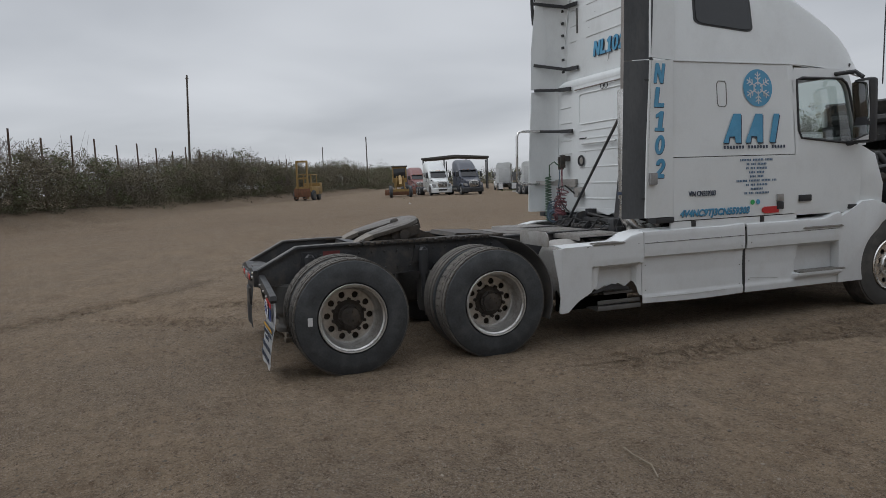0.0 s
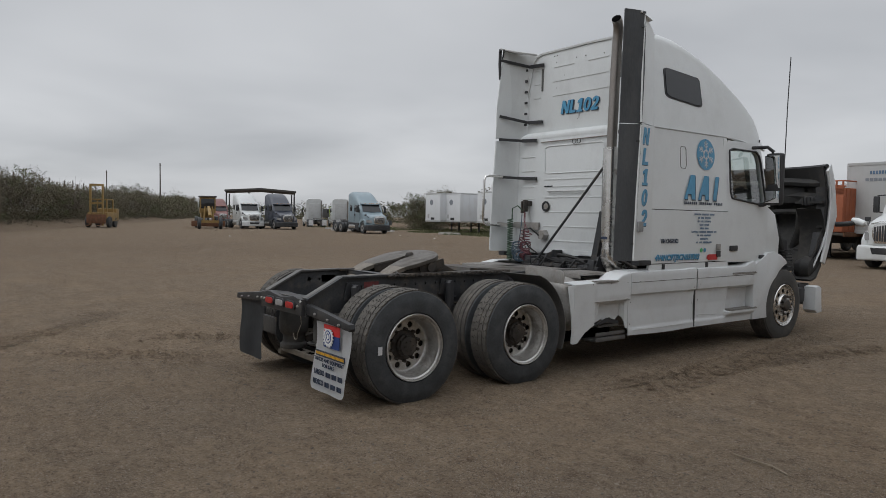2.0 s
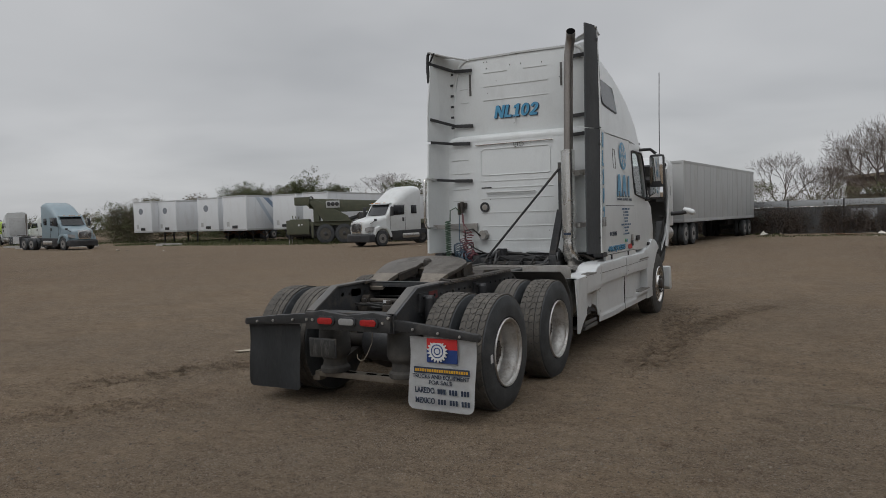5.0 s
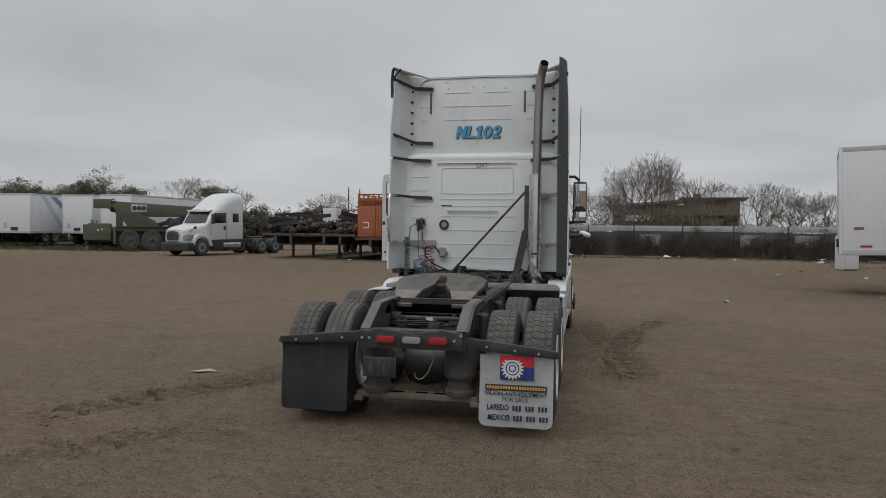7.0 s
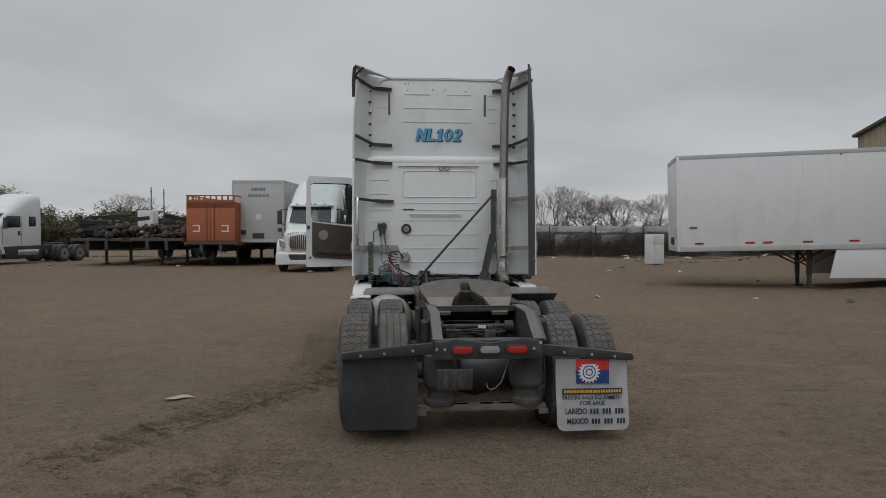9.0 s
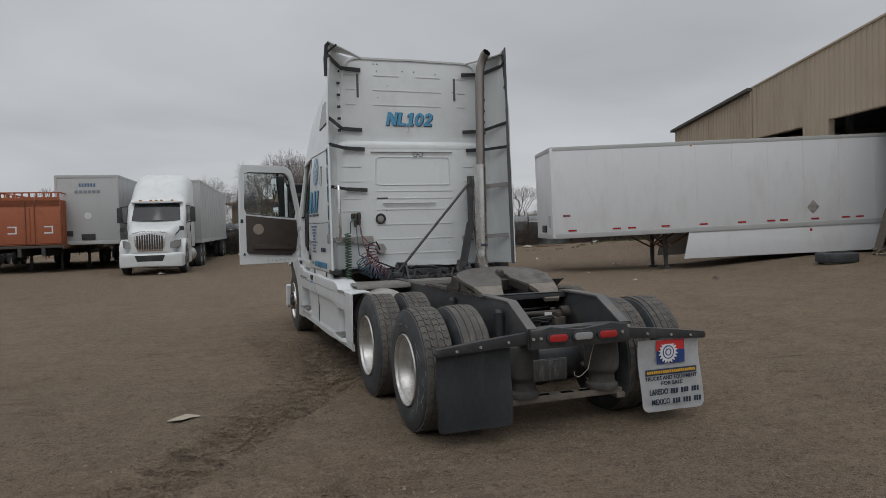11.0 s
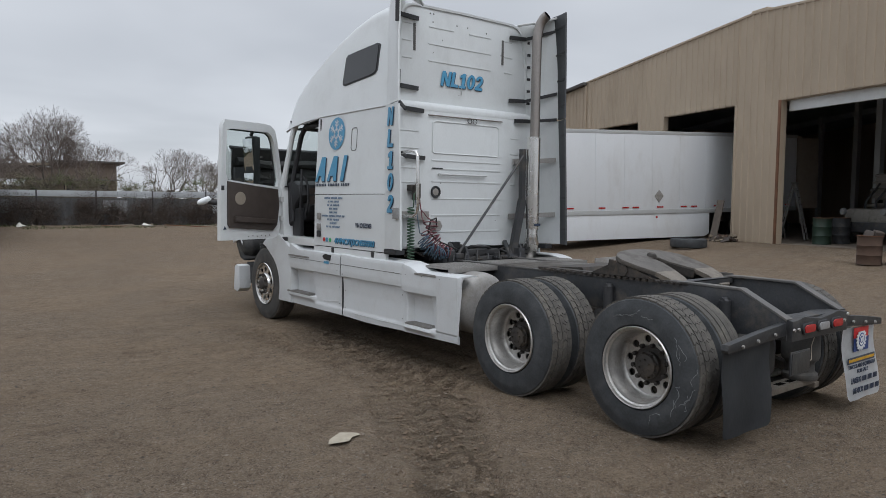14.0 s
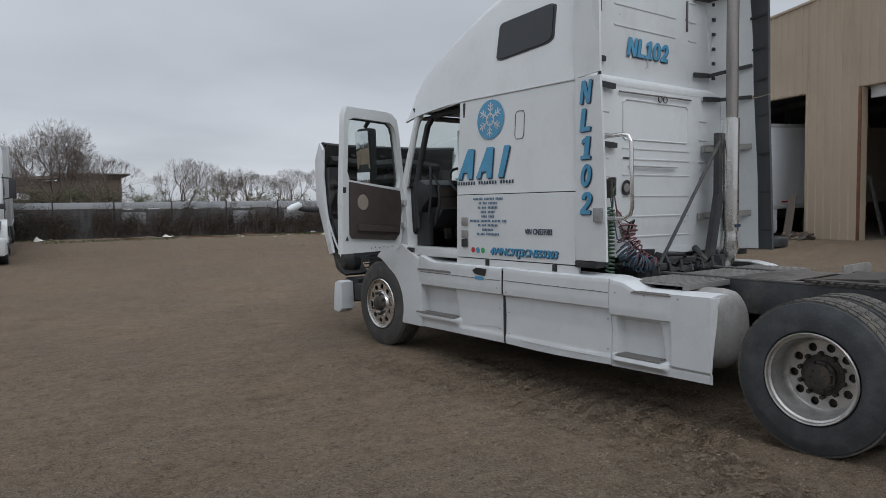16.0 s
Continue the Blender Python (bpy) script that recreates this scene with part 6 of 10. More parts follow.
for sd in (1, -1):
    low_mid = lambda y: 0.318 + 0.010 * math.sin(y * 3.0)
    tp("skirt_panel", pressed_skirt(sd, 2.945, 4.213, low_mid, lambda y: 1.045 + 0.012 * smoothstep(3.9, 4.2, y)), skirt_paint, "dusty white middle side fairing", smooth=35)
    tp("skirt_panel", pressed_skirt(sd, 4.243, 5.58, 0.318, lambda y: 1.048 + 0.06 * smoothstep(5.3, 5.58, y), ((4.93, 5.66, 0.478, 0.775, 0.075),), ny=80), skirt_paint, "dusty white front side fairing with a sunk step", smooth=35)
    # the crease along the band: its shade is a thin grey tube
    for y0, y1 in ((2.955, 4.205), (4.25, 5.55)):
        tp("seam", tube([(sd * 1.2245, y0, 0.925), (sd * 1.2245, y1, 0.93)], 0.0035, 5), fender_grey)
    arch = [(5.55, 0.315), (5.93, 0.315), (5.965, 0.50), (6.02, 0.66), (6.10, 0.82), (6.22, 0.95), (6.36, 1.03), (6.45, 1.055), (6.40, 1.10), (6.25, 1.18), (6.08, 1.225), (5.90, 1.215), (5.72, 1.12), (5.55, 1.045)]
    tp("fender", prism(arch, "x", sd * 1.06, sd * 1.222, 0.012), skirt_paint, "white fender edge round the front wheel")
    tp("fender_top", prism([(5.05, 1.04), (5.6, 1.07), (5.9, 1.20), (6.1, 1.22), (6.1, 1.19), (5.9, 1.15), (5.6, 1.03), (5.05, 1.0)], "x", sd * 0.85, sd * 1.20, 0.008), skirt_paint)
    tp("step_tread", ribbed_tread(sd, 4.97, 5.64, 0.482, 1.115, 1.235), tread_plate, "ribbed grey step tread")
    tp("upper_step", ribbed_tread(sd, 5.02, 5.60, 0.962, 1.205, 1.238), tread_plate, "narrow ribbed upper step")
    tp("gap_seal", box(sd * 1.16 - 0.03, sd * 1.16 + 0.03, 4.213, 4.247, 0.33, 1.02), black_plastic)
    tp("marker_lamp", box(sd * 1.16 - 0.05, sd * 1.16 + 0.05, 5.72, 5.88, 1.135, 1.185, 0.012, None), black_plastic, "dark fender marker lamp")
    if sd > 0:
        broken = lambda y: blend([(1.93, 0.31), (2.08, 0.315), (2.13, 0.36), (2.20, 0.42), (2.30, 0.47), (2.40, 0.52), (2.45, 0.49), (2.55, 0.53), (2.62, 0.50), (2.70, 0.545), (2.78, 0.50), (2.86, 0.56), (2.90, 0.42), (2.945, 0.40)], y)
        tp("skirt_panel", pressed_skirt(sd, 2.02, 2.938, broken, lambda y: blend([(1.9, 0.935), (2.66, 0.95), (2.80, 1.02), (2.945, 1.045)], y), ((2.40, 2.88, 0.40, 0.715, 0.06),), band=0.735, foot=0.27, plain=2.36), skirt_paint, "broken white rear side fairing", smooth=35)
    else:
        tp("skirt_panel", pressed_skirt(sd, 2.03, 2.938, lambda y: 0.318 + 0.012 * (2.94 - y), lambda y: blend([(1.9, 0.965), (2.66, 0.96), (2.80, 1.02), (2.945, 1.045)], y), ((2.42, 2.89, 0.428, 0.735, 0.065),), band=0.75, plain=2.38), skirt_paint, "white rear side fairing with a sunk step", smooth=35)
    tp("skirt_panel", prism([(2.03, 0.33), (2.035, 0.96), (1.955, 0.968), (1.985, 0.90), (1.99, 0.78), (2.005, 0.66), (2.02, 0.5)] if sd < 0 else [(2.025, 0.31), (2.03, 0.93), (1.93, 0.93), (1.955, 0.78), (1.985, 0.62), (2.0, 0.46), (1.985, 0.32)], "x", sd * 1.20, sd * 1.215, 0.004), skirt_paint, "torn rear edge of the side fairing", smooth=20)
    tp("top_pad", ribbed_tread(sd, 2.36, 2.72, 0.955, 1.135, 1.232), tread_plate, "ribbed pad on the rear fairing")
    if sd < 0:
        tp("step_tread", ribbed_tread(sd, 2.45, 2.87, 0.432, 1.12, 1.236), tread_plate, "ribbed grey step tread")
        # the hole is a black patch, its dark inside put into the colour
        tp("broken_hole", prism([(4.47, 0.955), (4.62, 0.965), (4.66, 1.0), (4.60, 1.03), (4.45, 1.025)], "x", -1.224, -1.2305), hose_black, "hole broken in the side fairing")
        tp("sticker", box(-1.2315, -1.2285, 4.50, 4.62, 0.915, 0.945), blue_vinyl)
    else:
        # black sheet added for shade; hides the pale tank behind the break
        tp("void_panel", box(0.90, 0.93, 2.12, 2.94, 0.28, 0.64), shade_black, "black sheet added for the shaded space behind the broken fairing")
        tp("battery_step", add_box(add_box(add_box(box(0.95, 1.16, 2.44, 2.94, 0.285, 0.30, 0.004), 1.14, 1.165, 2.44, 2.94, 0.285, 0.33, 0.006), 1.14, 1.155, 2.45, 2.94, 0.345, 0.385, 0.006), 0.95, 1.10, 2.55, 2.90, 0.43, 0.45), fender_grey, "bare metal step behind the broken fairing")
        tp("splinter", prism([(2.30, 0.46), (2.60, 0.55), (2.80, 0.50), (2.78, 0.47), (2.6, 0.5)], "x", 1.17, 1.18), black_plastic)

# doors: closed on one side, open on the other
def door_parts(parent, inner):
    """A cab door in the yz plane: y from -0.99 (latch) to 0 (hinge), outside towards +x."""
    out = [(-0.98, 1.16), (-0.05, 1.16), (-0.01, 1.30), (0.025, 1.85), (0.0, 2.05), (-0.115, 2.57), (-0.165, 2.665), (-0.28, 2.69), (-0.98, 2.69)]
    win = [(-0.915, 1.94), (-0.50, 1.90), (-0.06, 1.86), (-0.04, 1.93), (-0.16, 2.50), (-0.23, 2.58), (-0.915, 2.585)]

    def xs(z):
        return side_x(z) - side_x(1.75)
    bm = bm_new()
    n = 40

    def resample(pts):
        seg = [(pts[i], pts[(i + 1) % len(pts)]) for i in range(len(pts))]
        tot = sum(math.dist(a, b2) for a, b2 in seg)
        res = []
        for i in range(n):
            d = tot * i / n
            for a, b2 in seg:
                l2 = math.dist(a, b2)
                if d <= l2:
                    res.append((a[0] + (b2[0] - a[0]) * d / l2, a[1] + (b2[1] - a[1]) * d / l2))
                    break
                d -= l2
        return res
    ro = resample(out)
    cwy, cwz = sum(p[0] for p in win) / len(win), sum(p[1] for p in win) / len(win)

    def hit_win(p):
        best = None
        dx, dz = p[0] - cwy, p[1] - cwz
        for i in range(len(win)):
            a, b2 = win[i], win[(i + 1) % len(win)]
            ex, ez = b2[0] - a[0], b2[1] - a[1]
            det = dx * ez - dz * ex
            if abs(det) < 1e-9:
                continue
            t = ((a[0] - cwy) * ez - (a[1] - cwz) * ex) / det
            u = ((a[0] - cwy) * dz - (a[1] - cwz) * dx) / det
            if t > 0 and -1e-6 <= u <= 1 + 1e-6:
                best = t if best is None else min(best, t)
        return (cwy + dx * best, cwz + dz * best)
    ri = [hit_win(p) for p in ro]
    for x_off, flip in ((0.0, False), (-0.07, True)):
        vo = [bm.verts.new((xs(p[1]) + x_off, *p)) for p in ro]
        vi = [bm.verts.new((xs(p[1]) + x_off, *p)) for p in ri]
        for i in range(n):
            j = (i + 1) % n
            q = (vo[i], vo[j], vi[j], vi[i])
            bm.faces.new(q[::-1] if flip else q)
        if not flip:
            first = (vo, vi)
    for va, vb in ((first[0], vo), (first[1], vi)):
        for i in range(n):
            j = (i + 1) % n
            bm.faces.new((va[i], va[j], vb[j], vb[i]))
    bmesh.ops.recalc_face_normals(bm, faces=bm.faces)
    shell = part("door_shell", bm, white_paint, parent, "white door skin and frame")
    gb = bm_new()
    gv = [gb.verts.new((xs(p[1]) - 0.03, cwy + (p[0] - cwy) * 1.01, cwz + (p[1] - cwz) * 1.01)) for p in ri]
    gb.faces.new(gv)
    g = part("door_glass", gb, cab_glass, parent, "door window glass")
    g.visible_shadow = False
    loop = [(xs(p[1]) + 0.002, *p) for p in ri]
    part("window_seal", tube(loop + loop[:1], 0.014, 6), black_plastic, parent)
    part("door_handle", box(0.0, 0.03, -0.93, -0.76, 1.25, 1.32, 0.01), black_plastic, parent, "black door handle")
    if inner:
        part("trim_panel", prism([(-0.86, 1.32), (-0.16, 1.27), (-0.08, 1.34), (-0.04, 1.60), (-0.06, 1.83), (-0.5, 1.875), (-0.89, 1.92), (-0.89, 1.36)], "x", -0.095, -0.068, 0.012), brown_trim, parent, "dark brown door trim")
        part("arm_rest", prism([(-0.80, 1.40), (-0.14, 1.36), (-0.12, 1.42), (-0.80, 1.47)], "x", -0.135, -0.09, 0.012), brown_trim, parent)
        part("speaker", lathe([(-0.10, 0.085), (-0.106, 0.08), (-0.106, 0.0001)], (0, -0.70, 1.70), "x", 28), beige_trim, parent, "round beige speaker grille")
        part("warning_label", prism([(-0.95, 1.30), (-0.90, 1.30), (-0.925, 1.345)], "x", -0.074, -0.071), dark_vinyl, parent)
        for i in range(6):
            part("rivet", lathe([(-0.072, 0.008), (-0.076, 0.0001)], (0, -0.55 + i * 0.07, 1.20 + (0.008 if i % 2 else 0)), "x", 8), black_plastic, parent)
        part("latch", box(-0.08, -0.05, -0.975, -0.93, 1.80, 1.86, 0.005), black_plastic, parent)


door_r = thing("cab_door", None, "closed white cab door")
door_r.parent = truck
door_r.matrix_local = Matrix.Translation((side_x(1.75), 5.92, 0))
door_parts(door_r, False)
door_l = thing("cab_door", None, "wide open white cab door with brown trim")
door_l.parent = truck
door_l.matrix_local = Matrix.Translation((-side_x(1.75) - 0.01, 6.035, 0)) @ pose(0, 0, 0, 0, 0, -74) @ Matrix.Diagonal((-1, 1, 1, 1))
door_parts(door_l, True)

# mirrors, fixed to the doors
for sd, door in ((1, door_r), (-1, door_l)):
    mir = thing("mirror", None, "tall black wing mirror on a bent arm")
    mir.parent = door
    mir.matrix_local = Matrix.Translation((-0.13 if sd > 0 else 0.0, 0, 0))
    part("arm", tube([(-0.03, -0.42, 2.60), (0.05, -0.36, 2.63), (0.22, -0.22, 2.64), (0.30, -0.20, 2.57)], 0.024, 8), black_plastic, mir)
    part("lower_arm", tube([(0.0, -0.2, 1.86), (0.18, -0.2, 1.87), (0.28, -0.2, 1.92)], 0.03, 8), black_plastic, mir)
    part("housing", box(0.195, 0.425, -0.23, -0.11, 1.86, 2.56, 0.05), black_plastic, mir, "black mirror housing")
    part("mirror_glass", box(0.212, 0.408, -0.004, 0.003, -0.21, 0.22, 0.002, Matrix.Translation((0, -0.240, 2.30)) @ pose(0, 0, 0, 5, 0, 0)), mirror_mat, mir, "flat mirror glass")
    part("spot_glass", box(0.212, 0.408, -0.236, -0.229, 1.89, 2.05, 0.002), mirror_mat, mir, "small convex mirror glass")
    tp("aerial_stub", tube([(sd * 1.04, 5.80, 2.62), (sd * 1.06, 5.86, 2.76)], 0.012, 6), black_plastic)
tp("whip_aerial", tube([(1.34, 6.02, 2.5), (1.34, 6.04, 3.2), (1.345, 6.07, 3.88)], 0.007, 6), black_plastic, "thin whip aerial")

# windshield, pillars, floor, dash
for sd in (1, -1):
    tp("a_pillar", tube([(sd * 1.135, 5.97, 1.84), (sd * 1.11, 5.935, 2.05), (sd * 1.055, 5.83, 2.55), (sd * 1.03, 5.78, 2.70)], 0.05, 8, [0.05, 0.042, 0.036, 0.045]), white_paint, "white windshield pillar")
    tp("b_pillar", box(sd * 1.085 - 0.04, sd * 1.085 + 0.04, 4.87, 4.905, 1.2, 2.7, 0.008), black_plastic if sd < 0 else white_paint)
    tp("cowl_side", prism([(5.86, 1.16), (6.28, 1.16), (6.30, 1.40), (6.16, 1.75), (5.92, 1.86), (5.90, 1.5)], "x", sd * 0.90, sd * 1.165, 0.02), white_paint, "white cowl panel")
    tp("sill", box(sd * 1.10 - 0.08, sd * 1.10 + 0.08, 4.93, 5.92, 1.10, 1.20, 0.012), white_paint)
ws = loft([[(x * 1.1, 5.76 + 0.19 * (1 - (x / 0.95) ** 2), 2.70) for x in [-0.93 + 0.186 * i for i in range(11)]], [(x * 1.2, 5.92 + 0.30 * (1 - (x / 0.95) ** 2), 1.86) for x in [-0.93 + 0.186 * i for i in range(11)]]], caps=False)
w_ = tp("windshield", ws, cab_glass, "curved windshield glass")
w_.visible_shadow = False
tp("wiper_cowl", loft([[(x, 5.90 + 0.32 * (1 - (x / 1.14) ** 2) + o, z) for x in [-1.14 + 0.228 * i for i in range(11)]] for o, z in ((-0.05, 1.88), (0.10, 1.84), (0.20, 1.70), (0.16, 1.30), (0.12, 1.0))], caps=False), black_plastic, "black cowl and firewall")
tp("cab_floor", box(-1.1, 1.1, 3.40, 6.10, 1.12, 1.17), black_plastic, "dark cab floor")
tp("bulkhead", box(-1.06, 1.06, 4.30, 4.34, 1.17, 2.75), seat_cloth)
tp("headliner", box(-0.95, 0.95, 3.6, 5.6, 2.78, 2.80), beige_trim)
tp("dashboard", prism([(5.56, 1.75), (5.62, 1.89), (5.80, 1.95), (6.05, 1.90), (6.10, 1.2), (5.95, 1.2), (5.72, 1.62)], "x", -1.08, 1.08, 0.03), black_plastic, "black dashboard")
tp("dash_panel", prism([(5.545, 1.62), (5.58, 1.85), (5.61, 1.85), (5.59, 1.6)], "x", -0.95, -0.2, 0.01), brown_trim)
tp("steering_column", tube([(-0.60, 5.72, 1.66), (-0.60, 5.50, 1.86)], 0.045), black_plastic)
rimw = Matrix.Translation((-0.60, 5.47, 1.90)) @ pose(0, 0, 0, 50, 0, 0)
sw = tube([(0.235 * math.cos(a), 0.235 * math.sin(a), 0) for a in [2 * math.pi * i / 28 for i in range(29)]], 0.017, 8)
add_bar(sw, (-0.23, 0, 0), (0.23, 0, 0), 0.05, 0.03)
add_bar(sw, (0, -0.23, 0), (0, 0, 0), 0.05, 0.03)
part("steering_wheel", sw, black_plastic, truck, "black steering wheel", at=rimw)
for xa in (-0.55, 0.55):
    seat = thing("seat", None, "dark cloth driver's seat")
    seat.parent = truck
    part("cushion", box(xa - 0.26, xa + 0.26, 4.50, 5.0, 1.55, 1.70, 0.05), seat_cloth, seat)
    part("backrest", box(xa - 0.26, xa + 0.26, 4.36, 4.50, 1.66, 2.35, 0.05), seat_cloth, seat)
    part("pedestal", box(xa - 0.20, xa + 0.20, 4.5, 4.95, 1.17, 1.55, 0.03), brown_trim, seat)
tp("grab_rail", tube([(-1.05, 5.62, 1.50), (-1.06, 5.56, 1.8), (-1.03, 5.60, 2.1)], 0.016), black_plastic)
tp("kick_panel", box(-1.05, -0.98, 5.62, 5.85, 1.2, 1.58, 0.02), black_plastic, "dark kick panel")
tp("lower_dash", prism([(5.44, 1.62), (5.60, 1.42), (5.86, 1.36), (5.86, 1.66)], "x", -0.98, 0.9, 0.02), black_plastic, "black lower dashboard cover")
for xa in (-0.78, -0.62, -0.46):
    tp("pedal", add_box(box(xa - 0.045, xa + 0.045, 5.60, 5.63, 1.27, 1.40, 0.01), xa - 0.012, xa + 0.012, 5.62, 5.75, 1.36, 1.39), grease, "worn black pedal")
tp("shift_lever", tube([(-0.15, 5.2, 1.17), (-0.16, 5.15, 1.55), (-0.18, 5.05, 1.78)], 0.016, 8), black_plastic)
tp("pillar_trim", tube([(-1.07, 5.80, 1.40), (-1.065, 5.83, 1.85), (-1.035, 5.80, 2.1), (-0.985, 5.70, 2.55), (-0.97, 5.60, 2.66), (-0.97, 5.0, 2.68)], 0.035, 8), black_plastic, "dark inner pillar trim")
tp("pillar_handle", tube([(-1.0, 5.70, 1.98), (-0.99, 5.60, 2.0), (-0.98, 5.52, 1.88), (-0.985, 5.50, 1.68), (-1.0, 5.56, 1.48)], 0.016, 8), black_plastic, "curved grab handle")
tp("hinge_pillar", prism([(5.87, 1.16), (5.94, 1.16), (5.985, 1.84), (5.93, 1.86), (5.88, 1.5)], "x", -1.10, -1.168, 0.008), white_paint, "white hinge pillar")
for zb in (1.40, 1.66):
    tp("door_hinge", box(-1.19, -1.15, 5.90, 5.97, zb, zb + 0.07, 0.006), fairing_grey)
tp("extinguisher", lathe([(1.18, 0.05), (1.36, 0.05), (1.40, 0.02)], (-1.02, 4.98, 0), "z", 14), red_vinyl, "small red extinguisher by the seat")

# engine bay and raised hood
engine = tp("engine", add_box(add_box(add_box(box(-0.38, 0.38, 6.15, 7.25, 0.75, 1.45, 0.05), -0.30, 0.30, 6.2, 7.1, 1.44, 1.68, 0.05), -0.60, -0.36, 6.3, 6.9, 0.95, 1.3, 0.06), 0.36, 0.62, 6.35, 7.0, 1.0, 1.5, 0.08), grease, "dark greasy engine")
part("turbo", add_lathe(lathe([(6.55, 0.10), (6.62, 0.16), (6.74, 0.16), (6.80, 0.09)], (0.60, 0, 1.45), "y", 20), [(6.80, 0.07), (7.0, 0.07)], (0.60, 0, 1.45), "y", 14), grease, engine)
for a_, b_ in (((0.5, 6.9, 1.55), (0.75, 7.25, 1.1)), ((-0.5, 6.7, 1.5), (-0.7, 7.25, 1.2)), ((0.2, 7.0, 1.7), (0.55, 7.3, 1.5))):
    part("pipe", tube([a_, ((a_[0] + b_[0]) / 2 + 0.05, (a_[1] + b_[1]) / 2, max(a_[2], b_[2]) + 0.05), b_], 0.05, 10), hose_black, engine)
tp("radiator", box(-0.50, 0.50, 7.28, 7.40, 0.55, 1.65, 0.02), frame_steel)
tp("air_box", box(0.55, 1.0, 6.0, 6.45, 1.1, 1.75, 0.06), black_plastic)
tp("air_box", box(-1.0, -0.6, 6.0, 6.40, 1.1, 1.65, 0.06), black_plastic)
for sd in (1, -1):
    tp("inner_fender", prism([(6.95, 0.75), (7.3, 0.62), (7.45, 0.8), (7.4, 1.35), (7.15, 1.4), (7.05, 1.1)], "x", sd * 0.62, sd * 0.72, 0.02), black_plastic)
    gm = bm_new()
    for i in range(9):
        add_box(gm, sd * 0.62 - 0.0, sd * 0.62 + sd * 0.32, 7.20 - 0.012 * i, 7.225 - 0.012 * i, 0.80 + i * 0.05, 0.815 + i * 0.05)
    tp("grille_slats", gm, frame_steel)
    tp("bumper_corner", prism([(7.30, 0.33), (7.40, 0.27), (7.54, 0.29), (7.50, 0.66), (7.42, 0.69), (7.32, 0.67)], "x", sd * 1.04, sd * 1.225, 0.02), skirt_paint, "white bumper corner piece")
    tp("bumper_bracket", box(sd * 1.02 - 0.08, sd * 1.02 + 0.1, 7.0, 7.2, 0.45, 0.66, 0.02), black_plastic)
tp("bumper", prism([(7.30, 0.40), (7.62, 0.36), (7.70, 0.55), (7.62, 0.70), (7.30, 0.70)], "x", -0.98, 0.98, 0.03), black_plastic, "dark front bumper")
hood = thing("hood", None, "white hood tilted forward with a black ribbed underside")
hood.parent = truck
hz = [0.86, 0.98, 1.25, 1.6, 1.95, 2.25, 2.42, 2.52]


def hood_ring(z, off):
    ys = blend([(0.72, 7.55), (0.95, 7.62), (1.25, 7.74), (1.6, 7.90), (2.0, 8.02), (2.3, 8.02), (2.52, 7.98)], z)
    hw = blend([(0.72, 0.98), (1.2, 1.10), (1.9, 1.13), (2.3, 1.12), (2.52, 1.10)], z)
    pts = []
    for i in range(21):
        u = -1 + i / 10
        bulge = (1 - abs(u) ** 2.6)
        skew = -0.14 * smoothstep(1.4, 2.4, z) * (0.4 + 0.6 * u)
        pts.append((u * (hw - off), ys + skew + 0.62 * bulge * blend([(0.7, 0.75), (1.5, 1.0), (2.52, 0.45)], z) - off, z))
    return pts


